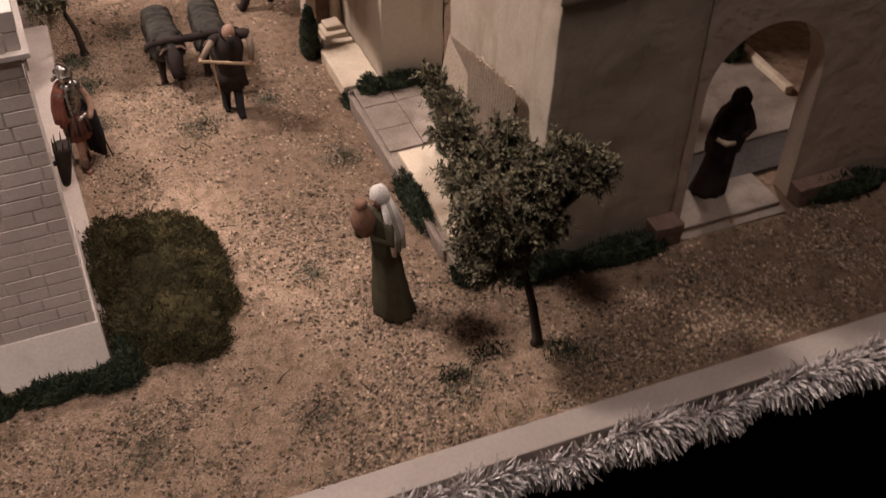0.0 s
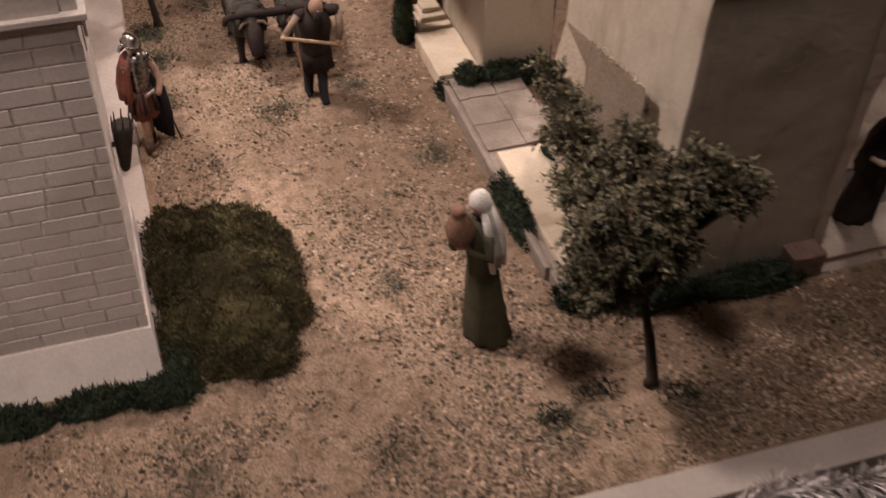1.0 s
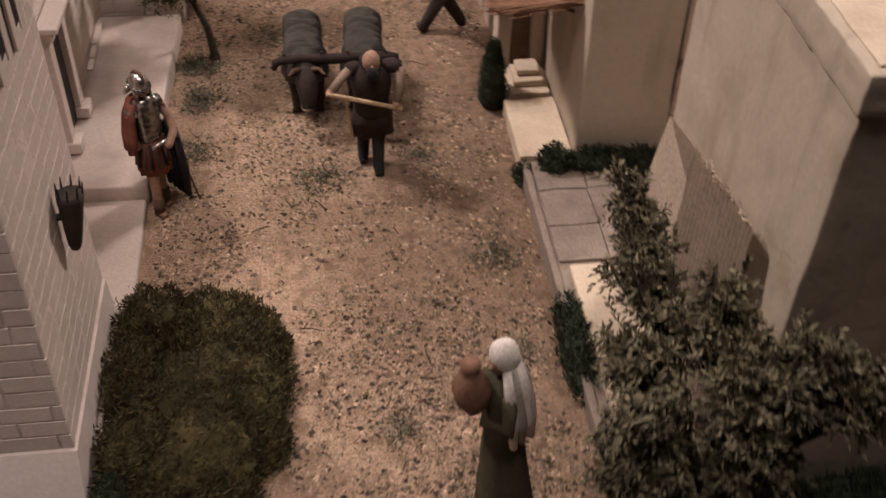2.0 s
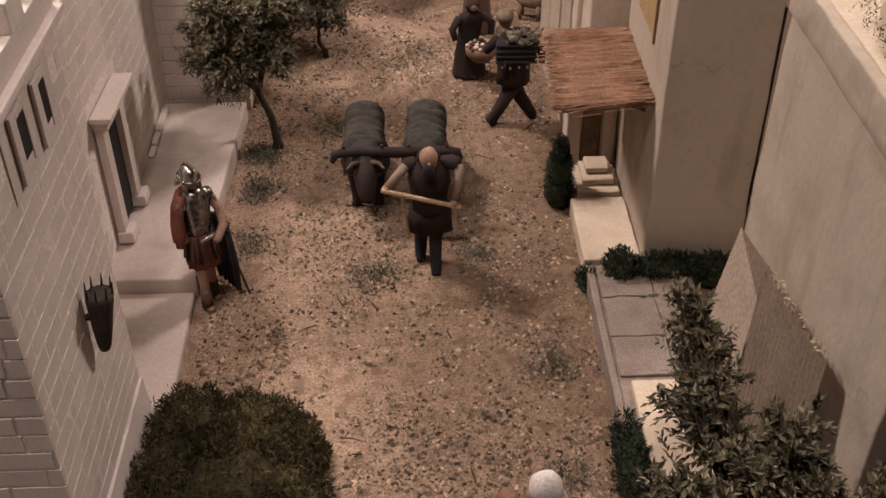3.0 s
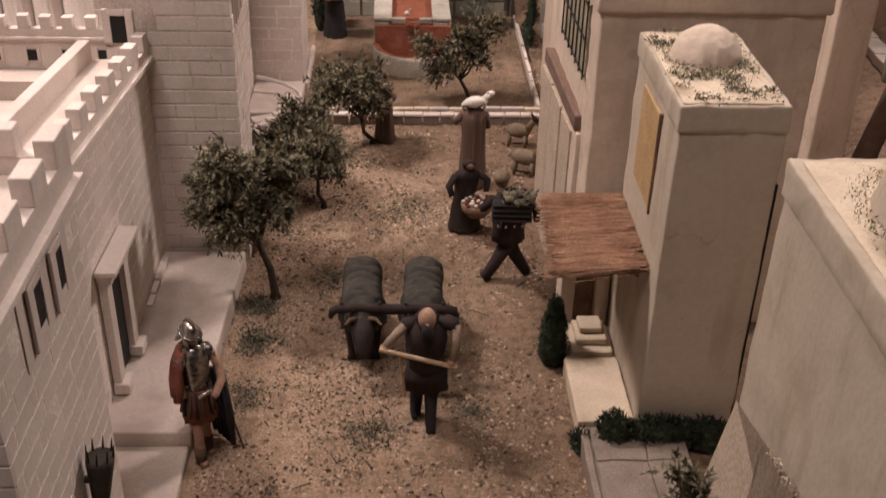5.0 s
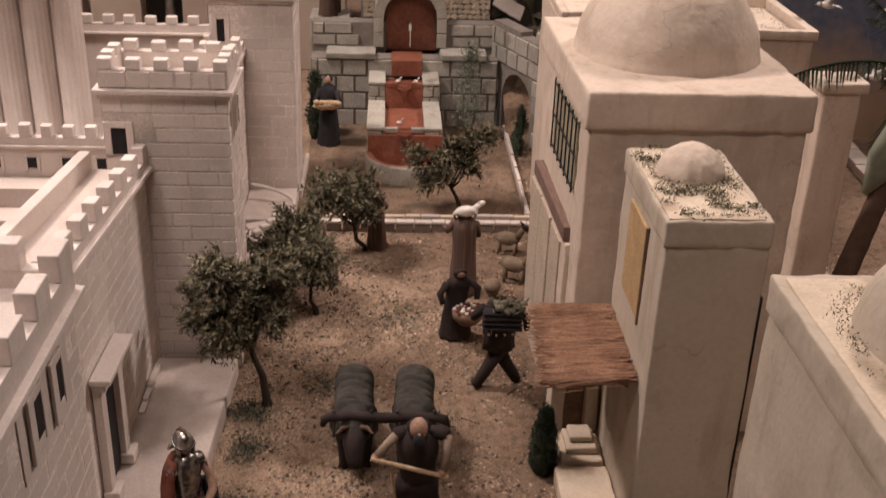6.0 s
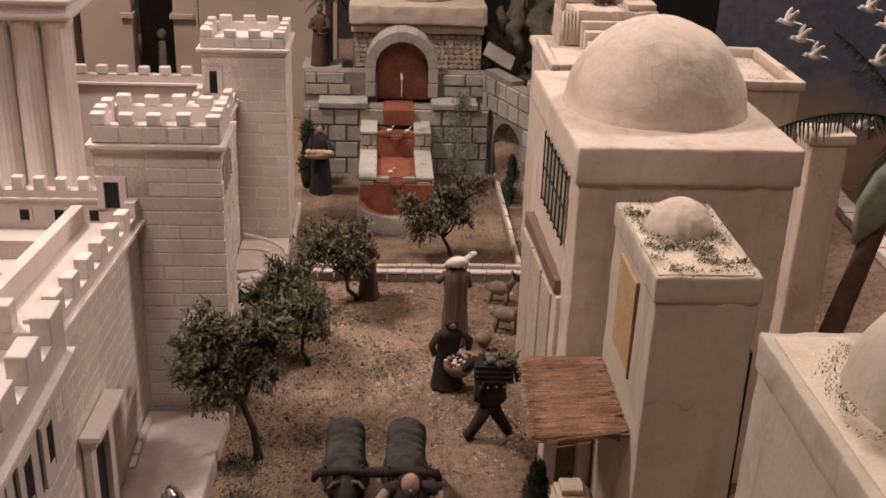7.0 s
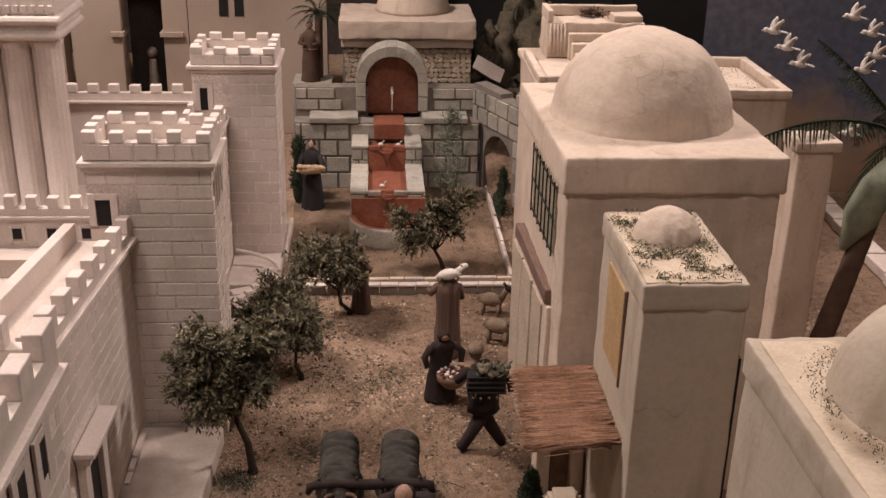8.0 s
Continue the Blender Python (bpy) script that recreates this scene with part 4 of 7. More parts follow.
    part("door_sill", plaster_box(0.840, 1.003, 1.076, 1.145, -0.003, 0.006, 0.002), M_TILE, g)
    part("doorstep", plaster_box(0.836, 1.003, 1.060, 1.072, -0.004, 0.002, 0.001), M_TILE, g)


right_tower()
awning()
porch()
main_house()
corner_house()


def kerb():
    """The raised strip in front of the houses: pale slabs and grey paving."""
    g = thing("pavement", (0.6, 1.4, 0), "raised strip of pale slabs and grey paving stones", "pavement", kind="structure")
    part("bed", boxed(0.532, 0.636, 1.10, 1.727, -0.004, 0.0155), M_TILE, g)
    part("slab", plaster_box(0.526, 0.587, 1.532, 1.648, 0.0, 0.0225, 0.002, 0.008, 0.0009, 60), M_SLAB, g, "pale chipped slab")
    part("slab", plaster_box(0.545, 0.612, 1.112, 1.352, 0.0, 0.0225, 0.002, 0.008, 0.0009, 60), M_SLAB, g, "pale chipped slab")
    part("kerb_face", plaster_box(0.527, 0.535, 1.14, 1.528, -0.003, 0.0195, 0.002, 0.01, 0.0007, 50), M_TILE, g)
    rnd = random.Random(3)
    y = 1.362
    while y < 1.505:
        h = rnd.uniform(0.050, 0.070)
        x = 0.537
        while x < 0.634:
            w = rnd.uniform(0.044, 0.060)
            w = min(w, 0.6345 - x)
            part("paving_stone", plaster_box(x + 0.0004, x + w - rnd.choice((0.0001, 0.0002, 0.0009)), y + 0.0004, min(y + h, 1.528) - rnd.choice((0.0001, 0.0002, 0.0008)), 0.010, 0.0190 + rnd.uniform(-0.0012, 0.0008), 0.0009, 0.008, 0.0014, 45), M_TILE, g)
            x += w
        y += h
    # a stack of stone steps by the porch door
    s = thing("stone_steps", (0.563, 1.69, 0.0), "small stack of rough pale stone steps", "steps")
    part("step", plaster_box(0.536, 0.584, 1.655, 1.712, 0.0, 0.024, 0.002, 0.008, 0.0009, 60), M_SLAB, s)
    part("step", plaster_box(0.542, 0.579, 1.668, 1.710, 0.0242, 0.032, 0.002, 0.008, 0.0009, 60), M_SLAB, s)
    part("step", plaster_box(0.547, 0.574, 1.680, 1.707, 0.0322, 0.040, 0.002, 0.008, 0.0009, 60), M_SLAB, s)


kerb()

# ---- the fountain court at the back ----


def stone_wall():
    g = thing("court_wall", (0.35, 2.93, 0), "grey stone block wall with a ledge behind the fountain", "stone wall")
    low = part("lower_wall", boxed(0.165, 0.56, 2.882, 2.93, 0, 0.150), M_JOINT, g)
    bm = boxed(0.165, 0.321, 2.932, 2.97, 0, 0.214)
    box(bm, 0.432, 0.56, 2.932, 2.97, 0, 0.214)
    box(bm, 0.3212, 0.4318, 2.932, 2.97, 0, 0.149)
    up = part("upper_wall", bm, M_JOINT, g)
    part("ledge", plaster_box(0.196, 0.300, 2.872, 2.932, 0.1502, 0.163, 0.002, 0.01, 0.0008, 50), M_STONE, g)
    part("ledge", plaster_box(0.437, 0.535, 2.872, 2.932, 0.1502, 0.163, 0.002, 0.01, 0.0008, 50), M_STONE, g)
    lay(low, (0.165, 2.882), (0.56, 2.882), 0.002, 0.149, 0.052, 0.036, M_STONE, d=0.004, gap=0.003, name="stone", seed=31)
    lay(up, (0.165, 2.932), (0.56, 2.932), 0.164, 0.2135, 0.050, 0.026, M_STONE, d=0.004, gap=0.003, name="stone", seed=32,
        skip=lambda u, z, hw, hh: 0.29 - hw < 0.165 + u < 0.456 + hw)
    # arched niche
    part("niche", bmesh_arch(0.317, 0.429, 2.925, 2.99, 0.150, 0.228), M_TERRA, g, "red-brown arched fountain niche")
    cx, z0 = 0.373, 0.228
    for k in range(11):
        a0, a1 = math.pi * k / 11, math.pi * (k + 1) / 11
        bm = bmesh.new()
        vs = []
        for y in (2.920, 2.99):
            vs.append([bm.verts.new((cx - rr * math.cos(a), y, z0 + rr * math.sin(a))) for rr, a in ((0.0565, a0 + 0.004), (0.0775, a0 + 0.004), (0.0775, a1 - 0.004), (0.0565, a1 - 0.004))])
        bm.faces.new(vs[0])
        bm.faces.new(vs[1][::-1])
        for i in range(4):
            bm.faces.new([vs[0][i], vs[0][(i + 1) % 4], vs[1][(i + 1) % 4], vs[1][i]])
        bmesh.ops.recalc_face_normals(bm, faces=bm.faces[:])
        part("arch_stone", bm, M_STONE, g)
    for x in (0.2955, 0.4295):
        for k, (za, zb) in enumerate(((0.164, 0.195), (0.1965, 0.227))):
            part("arch_stone", boxed(x, x + 0.021, 2.920, 2.94, za, zb, 0.0015), M_STONE, g)
    # the slanting wall at the right with its low arch
    s = thing("garden_wall", (0.61, 2.80, 0), "grey stone garden wall with a low arched opening", "stone wall")
    a, b = Vector((0.552, 2.925)), Vector((0.668, 2.66))
    way = (b - a).normalized()
    length = (b - a).length
    m = Matrix.Translation((a.x, a.y, 0)) @ Matrix.Rotation(math.atan2(way.y, way.x), 4, "Z")
    u0, u1, sp = 0.048, 0.170, 0.075
    c, r = (u0 + u1) / 2, (u1 - u0) / 2
    line = [(0, 0), (u0, 0), (u0, sp)] + [(c - r * math.cos(math.pi * k / 10), sp + r * math.sin(math.pi * k / 10)) for k in range(1, 10)] + [(u1, sp), (u1, 0), (length, 0), (length, 0.248), (0.178, 0.248), (0.178, 0.218), (0.112, 0.218), (0.112, 0.228), (0, 0.228)]
    bm = bmesh.new()
    face = bm.faces.new([bm.verts.new((u, 0.0, z)) for u, z in line])
    ext = bmesh.ops.extrude_face_region(bm, geom=[face])
    bmesh.ops.translate(bm, vec=(0, 0.03, 0), verts=[v for v in ext["geom"] if isinstance(v, bmesh.types.BMVert)])
    bmesh.ops.recalc_face_normals(bm, faces=bm.faces[:])
    bm.transform(m)
    body = part("wall", bm, M_JOINT, s)
    lay(body, a, b, 0.001, 0.2175, 0.044, 0.036, M_STONE, d=0.004, gap=0.0024, name="stone", seed=33,
        skip=lambda u, z, hw, hh: u0 - hw * 0.7 < u < u1 + hw * 0.7 and z - hh < sp + r * 0.7)
    lay(body, a + way * 0.180, b, 0.2185, 0.2475, 0.045, 0.03, M_STONE, d=0.004, gap=0.003, name="stone", seed=34)


def sand_bank():
    """A slope of sand behind the low arch, added to show as lit ground."""
    bm = bmesh.new()
    n = 16
    grid = []
    for j in range(n + 1):
        row = []
        for i in range(n + 1):
            x, y = 0.575 + 0.20 * i / n, 2.72 + 0.26 * j / n
            rise = max(0.0, (x - 0.60) * 0.5 + (y - 2.76) * 0.7)
            row.append(bm.verts.new((x, y, rise + 0.006 * noise.noise(Vector((x, y, 4)) * 40))))
        grid.append(row)
    for p, q in zip(grid, grid[1:]):
        for i in range(n):
            bm.faces.new([p[i], p[i + 1], q[i + 1], q[i]])
    whole("sand_bank", bm, M_SAND, (0.675, 2.85, 0), "sand slope added behind the garden wall to catch the light", "sand bank", kind="structure", smooth=True)


def bmesh_arch(x0, x1, y0, y1, z0, spring):
    """An arched niche: back, floor and curved soffit."""
    bm = bmesh.new()
    c, r = (x0 + x1) / 2, (x1 - x0) / 2
    line = [(x0, z0), (x1, z0), (x1, spring)] + [(c + r * math.cos(math.pi * k / 16), spring + r * math.sin(math.pi * k / 16)) for k in range(1, 16)] + [(x0, spring)]
    front = [bm.verts.new((x, y0, z)) for x, z in line]
    back = [bm.verts.new((x, y1 - 0.035, z)) for x, z in line]
    rear = [bm.verts.new((x, y1, z)) for x, z in line]
    bm.faces.new(back)
    bm.faces.new(rear[::-1])
    n = len(line)
    for i in range(n):
        bm.faces.new([front[i], front[(i + 1) % n], back[(i + 1) % n], back[i]])
        bm.faces.new([front[i], rear[i], rear[(i + 1) % n], front[(i + 1) % n]])
    return bm


def upper_house():
    g = thing("fountain_house", (0.41, 3.1, 0), "small rubble-walled house with a thick pale roof slab", "house")
    body = part("wall", boxed(0.265, 0.553, 3.05, 3.23, 0, 0.276), M_JOINT, g)
    rnd = random.Random(5)
    z = 0.196
    while z < 0.270:
        h = rnd.uniform(0.008, 0.0125)
        x = 0.266 + rnd.uniform(0, 0.006)
        while x < 0.548:
            w = rnd.uniform(0.009, 0.021)
            bm = bmesh.new()
            n = rnd.randint(6, 8)
            rim = [((x + w / 2) + w * 0.57 * math.cos(a), z + h / 2 + h * rnd.uniform(0.52, 0.64) * math.sin(a) + rnd.gauss(0, 0.0006)) for a in [2 * math.pi * (i + rnd.uniform(-0.2, 0.2)) / n for i in range(n)]]
            rim = [(min(max(px, 0.2655), 0.5525), min(pz, 0.2755)) for px, pz in rim]
            back = [bm.verts.new((px, 3.051, pz)) for px, pz in rim]
            front = [bm.verts.new((px + (x + w / 2 - px) * 0.10, 3.0485 + rnd.uniform(-0.001, 0.001), pz + (z + h / 2 - pz) * 0.10)) for px, pz in rim]
            bm.faces.new(front)
            for i in range(n):
                bm.faces.new([back[i], back[(i + 1) % n], front[(i + 1) % n], front[i]])
            bmesh.ops.recalc_face_normals(bm, faces=bm.faces[:])
            part("rubble_stone", bm, M_RUBBLE, body)
            x += w
        z += h
    part("roof", plaster_box(0.258, 0.561, 3.03, 3.24, 0.298, 0.338, 0.0015, 0.007, 0.0020, 55), M_CREAM, g, smooth=True)
    part("cornice", plaster_box(0.262, 0.556, 3.04, 3.235, 0.2765, 0.2978, 0.0015), M_CREAM, g, smooth=True)
    bm = bmesh.new()
    lathe(bm, [(0.088, 0.338), (0.086, 0.345), (0.076, 0.372), (0.06, 0.392), (0.03, 0.402)], (0.425, 3.17, 0), 24)
    part("dome", bm, M_CREAM, g, smooth=True)


def fountain():
    g = thing("cascade_fountain", (0.36, 2.7, 0), "stepped stone fountain with red-brown water basins", "fountain")
    x0, x1 = 0.287, 0.433
    # tiers: side walls of stone, bed and water between them
    def tier(ya, yb, z, inner, seed):
        a0, a1 = x0 + inner, x1 - inner
        for xa, xb in ((x0, a0), (a1, x1)):
            side = part("tier_wall", boxed(xa + 0.002, xb - 0.002, ya + 0.002, yb, 0, z - 0.006), M_JOINT, g)
            part("coping", plaster_box(xa, xb, ya - 0.001, yb, z - 0.006, z, 0.0015, 0.01, 0.0006, 60), M_STONE, g)
            lay(side, (xa, ya + 0.002), (xb, ya + 0.002), 0.001, z - 0.007, 0.03, 0.024, M_STONE, d=0.003, gap=0.002, name="stone", seed=seed)
            if xa > 0.35:
                lay(side, (xb - 0.002, ya), (xb - 0.002, yb), 0.001, z - 0.007, 0.04, 0.024, M_STONE, d=0.003, gap=0.002, name="stone", seed=seed + 1)
        part("basin_bed", boxed(a0 - 0.001, a1 + 0.001, ya + 0.006, yb, 0, z - 0.016), M_TERRA, g)
        part("basin_lip", boxed(a0 - 0.001, a1 + 0.001, ya, ya + 0.006, 0, z - 0.008, 0.001), M_TERRA, g)
        front = M_TERRA if z > 0.1 else M_STONE
        for xa, xb in ((a0 + 0.0005, (x0 + x1) / 2 - 0.013), ((x0 + x1) / 2 + 0.013, a1 - 0.0005)):
            part("front_coping", plaster_box(xa, xb, ya - 0.0015, ya + 0.0085, z - 0.010, z - 0.0005, 0.0012, 0.01, 0.0006, 60), front, g)
        bm = bmesh.new()
        cx = (x0 + x1) / 2
        pts = [(cx - 0.034, ya + 0.02, z - 0.0065), (cx + 0.034, ya + 0.02, z - 0.0065), (cx + 0.007, ya - 0.014, z - 0.012), (cx - 0.007, ya - 0.014, z - 0.012), (cx + 0.0015, ya - 0.018, z - 0.040), (cx - 0.0015, ya - 0.018, z - 0.040)]
        v = [bm.verts.new(p) for p in pts]
        bm.faces.new([v[0], v[3], v[2], v[1]])
        bm.faces.new([v[3], v[5], v[4], v[2]])
        bmesh.ops.solidify(bm, geom=bm.faces[:], thickness=0.002)
        part("water_spill", bm, M_TERRA, g)
    tier(2.795, 2.880, 0.125, 0.035, 41)
    tier(2.625, 2.7945, 0.087, 0.035, 42)
    part("channel", boxed(0.334, 0.398, 2.86, 2.935, 0.120, 0.152), M_TERRA, g)
    # front basin with a rounded lip
    bm = bmesh.new()
    ring = 18
    cx = (x0 + x1) / 2

    def arc(r, ry, z):
        return [bm.verts.new((cx - r * math.cos(math.pi * k / ring), 2.618 - ry * math.sin(math.pi * k / ring), z)) for k in range(ring + 1)]
    levels = [arc(0.075, 0.085, 0.0), arc(0.077, 0.088, 0.036), arc(0.074, 0.084, 0.042), arc(0.062, 0.070, 0.040), arc(0.062, 0.070, 0.012)]
    for k, (p, q) in enumerate(zip(levels, levels[1:])):
        for i in range(ring):
            f = bm.faces.new([p[i], p[i + 1], q[i + 1], q[i]])
            f.material_index = 1 if k >= 2 else 0
    f = bm.faces.new(levels[-1])
    f.material_index = 1
    bmesh.ops.recalc_face_normals(bm, faces=bm.faces[:])
    part("front_basin", bm, [M_STONE, M_TERRA], g, "round grey basin with a red-brown inside", smooth=True)
    bm = boxed(0.29, 0.434, 2.618, 2.6245, 0, 0.074)
    part("basin_back", bm, M_TERRA, g)
    bm = bmesh.new()
    tube(bm, [(0.373, 2.96, 0.208), (0.373, 2.925, 0.210), (0.373, 2.915, 0.202)], 0.003, 8)
    part("spout", bm, M_STONE, g)
    bm = bmesh.new()
    tube(bm, [(0.373, 2.914, 0.202), (0.373, 2.912, 0.168)], 0.0011, 6)
    part("water_jet", bm, M_WHITE, g, "thin white water jet")


def garden_edge():
    g = thing("garden_kerb", (0.37, 2.35, 0), "low pale kerb of small blocks round the garden bed", "kerb")
    rnd = random.Random(6)
    x = 0.168
    while x < 0.575:
        w = rnd.uniform(0.022, 0.034)
        part("kerb_block", boxed(x, min(x + w - 0.003, 0.58), 2.340, 2.349, -0.003, 0.0125 + rnd.uniform(-0.001, 0.001), 0.0012), M_TILE, g)
        part("coping", boxed(x, min(x + w - 0.0008, 0.58), 2.337, 2.350, 0.0140, 0.0185 + rnd.uniform(-0.0008, 0.0008), 0.0012), M_FORT, g)
        x += w
    x = 0.168
    while x < 0.575:
        w = rnd.uniform(0.026, 0.04)
        part("kerb_block", boxed(x, min(x + w - 0.001, 0.58), 2.372, 2.381, -0.003, 0.0155 + rnd.uniform(-0.0015, 0.001), 0.0015), M_PAVE if rnd.random() < 0.7 else M_SLAB, g)
        x += w
    y = 2.382
    while y < 2.83:
        w = rnd.uniform(0.03, 0.045)
        part("kerb_block", boxed(0.574, 0.581, y, y + w - 0.002, -0.003, 0.018 + rnd.uniform(-0.002, 0.002), 0.0015), M_PAVE, g)
        y += w


def garden_soil():
    bm = bmesh.new()
    n = 50
    grid = [[bm.verts.new((0.168 + 0.405 * i / n, 2.382 + 0.498 * j / n, 0.0045 + 0.0022 * noise.noise(Vector((i * 0.3, j * 0.3, 2))))) for i in range(n + 1)] for j in range(n + 1)]
    for p, q in zip(grid, grid[1:]):
        for i in range(n):
            bm.faces.new([p[i], p[i + 1], q[i + 1], q[i]])
    whole("soil", bm, M_SOIL, (0.37, 2.6, 0), "bare brown soil of the garden bed before the fountain", "soil", kind="structure", smooth=True)


garden_soil()
stone_wall()
sand_bank()
upper_house()
fountain()
for x, y, z in ((0.348, 2.845, 0.109), (0.385, 2.842, 0.109), (0.350, 2.690, 0.071)):
    bm = bmesh.new()
    ellipsoid(bm, (x, y, z + 0.004), (0.006, 0.004, 0.004), segs=8)
    tube(bm, [(x + 0.004, y, z + 0.006), (x + 0.006, y, z + 0.012), (x + 0.009, y, z + 0.013)], [0.0016, 0.0013, 0.001], 6)
    whole("swan_figurine", bm, M_WHITE, (x, y, z), "tiny white swan figurine floating in the fountain", "swan figurine", "swans in the fountain", smooth=True)
garden_edge()


def far_houses():
    g = thing("flat_roof_house", (0.7, 2.5, 0), "pale flat-roofed house with a ragged upper storey", "house")
    part("wall", plaster_box(0.596, 0.80, 2.272, 2.53, -0.003, 0.372, 0.004), M_CREAM, g, smooth=True)
    part("roof", plaster_box(0.590, 0.805, 2.266, 2.535, 0.368, 0.380, 0.003), M_CREAM, g, smooth=True)
    for a in ((0.590, 0.602, 2.266, 2.453), (0.6022, 0.66, 2.266, 2.276)):
        part("rim", plaster_box(*a, 0.3802, 0.394, 0.002), M_CREAM, g, smooth=True)
    part("upper_storey", plaster_box(0.628, 0.795, 2.454, 2.53, 0.3802, 0.440, 0.003, 0.008, 0.003, 55), M_CREAM, g, smooth=True)
    for a in ((0.628, 0.638, 2.4545, 2.53, 0.460), (0.6385, 0.795, 2.520, 2.53, 0.458), (0.742, 0.792, 2.458, 2.496, 0.452)):
        part("rim", plaster_box(*a[:4], 0.4402, a[4], 0.002, 0.008, 0.001), M_CREAM, g, smooth=True)
    for k, (d, top) in enumerate(((0.012, 0.424), (0.026, 0.410), (0.046, 0.396))):
        part("step", plaster_box(0.664 + 0.004 * k, 0.795, 2.4535 - d, 2.4535 - (0.012, 0.026, 0.046)[k - 1] if k else 2.4535, 0.3802, top, 0.002, 0.008, 0.0012), M_CREAM, g, smooth=True)
    for k in range(5):
        bm = bmesh.new()
        x = 0.634 + 0.006 * k
        tube(bm, [(x, 2.4535, 0.438), (x + 0.001, 2.452, 0.41), (x, 2.453, 0.385)], [0.002, 0.0032, 0.002], 7)
        part("buttress", bm, M_CREAM, g, smooth=True)
    for ob in g.children_recursive:
        for v in ob.data.vertices:
            if v.co.z > 0.2:
                v.co.z += 0.010
    tuft = bmesh.new()
    rnd = random.Random(31)
    leaf_cloud(tuft, [((0.700 + 0.006 * k, 2.506, 0.456), 0.004) for k in range(6)], 0.008, 260, rnd, 0.35)
    whole("roof_shrub", tuft, M_BROWN, (0.715, 2.506, 0.45), "dry brown shrub on the flat roof", "shrub")
    bm = boxed(0.905, 0.990, 2.9485, 2.9515, 0.214, 0.285)
    bm.transform(Matrix.Translation((0.947, 2.97, 0)) @ Matrix.Rotation(radians(-23), 4, "Z") @ Matrix.Translation((-0.947, -2.955, 0)))
    sign = whole("poster", bm, M_BOARD, (0.947, 2.97, 0.25), "pale poster with a faded red blot on the dark curtain", "poster")
    for k, (dx, dz, w, h) in enumerate(((-0.012, 0.038, 0.040, 0.010), (0.004, 0.026, 0.030, 0.008), (-0.020, 0.014, 0.026, 0.008))):
        bm = boxed(0.947 + dx - w / 2, 0.947 + dx + w / 2, 2.9472, 2.9484, 0.225 + dz - h / 2, 0.225 + dz + h / 2, 0.0004)
        bm.transform(Matrix.Translation((0.947, 2.97, 0)) @ Matrix.Rotation(radians(-23), 4, "Z") @ Matrix.Translation((-0.947, -2.955, 0)))
        part("red_mark", bm, M_RED, sign)
    g = thing("parapet_house", (0.95, 2.65, 0), "pale house whose flat roof has a raised rim", "house")
    part("wall", plaster_box(0.82, 1.08, 2.50, 2.76, -0.003, 0.306, 0.004), M_CREAM, g, smooth=True)
    for a in ((0.815, 1.085, 2.495, 2.512), (0.815, 1.085, 2.748, 2.765), (0.815, 0.832, 2.5125, 2.7475), (1.068, 1.085, 2.5125, 2.7475)):
        part("rim", plaster_box(*a, 0.3062, 0.324, 0.002), M_CREAM, g, smooth=True)
    scatter_top(g, 0.84, 1.06, 2.52, 2.74, 0.3085, 420, 14, [M_LICHEN, M_ROOFGRASS])
    g = thing("plain_house", (0.98, 2.18, 0), "narrow cream wall of a house behind the domed house", "house")
    part("wall", plaster_box(0.949, 1.005, 2.100, 2.16, -0.003, 0.334, 0.004), M_CREAM, g, smooth=True)
    part("roof", plaster_box(0.944, 1.014, 2.096, 2.162, 0.3342, 0.350, 0.003), M_CREAM, g, smooth=True)
    # tall tan building at the back left
    g = thing("arcade_building", (-0.2, 3.35, 0), "tall tan building with dark arched openings", "building")
    xs = [(-0.75, -0.585), (-0.485, -0.415), (-0.395, -0.275), (-0.175, -0.115), (-0.113, 0.22)]
    for a, b in xs:
        part("pier", boxed(a, b, 3.30, 3.36, 0, 0.75), M_TAN, g)
    part("capital", boxed(-0.300, -0.268, 3.29, 3.36, 0.243, 0.255, 0.001), M_TAN, g)
    part("capital", boxed(-0.182, -0.126, 3.29, 3.36, 0.243, 0.255, 0.001), M_TAN, g)
    for a, b in ((-0.275, -0.175), (-0.585, -0.485)):
        c, r = (a + b) / 2, (b - a) / 2
        line = [(a, 0.34)] + [(c - r * math.cos(math.pi * k / 12), 0.34 + r * 1.3 * math.sin(math.pi * k / 12)) for k in range(1, 12)] + [(b, 0.34), (b, 0.75), (a, 0.75)]
        bm = bmesh.new()
        face = bm.faces.new([bm.verts.new((x, 3.30, z)) for x, z in line])
        ext = bmesh.ops.extrude_face_region(bm, geom=[face])
        bmesh.ops.translate(bm, vec=(0, 0.05, 0), verts=[v for v in ext["geom"] if isinstance(v, bmesh.types.BMVert)])
        bmesh.ops.recalc_face_normals(bm, faces=bm.faces[:])
        part("arch", bm, M_TAN, g)
        # dark sheet behind each arch paints its unlit inside
        part("opening", boxed(a - 0.01, b + 0.01, 3.44, 3.45, 0, 0.75), M_DUSK, g, "dark panel painting the shade inside the arch")
    for x in (-0.037, 0.0):
        w = part("window", boxed(x - 0.001, x + 0.021, 3.2985, 3.30, 0.294, 0.345), M_DARK, g, "narrow dark window")
    # grey statue in the dark arch
    bm = bmesh.new()
    lathe(bm, [(0.020, 0), (0.017, 0.05), (0.012, 0.13), (0.010, 0.16), (0.008, 0.165)], (-0.225, 3.40, 0), 12, fold=0.08)
    ellipsoid(bm, (-0.225, 3.40, 0.182), (0.013, 0.013, 0.014))
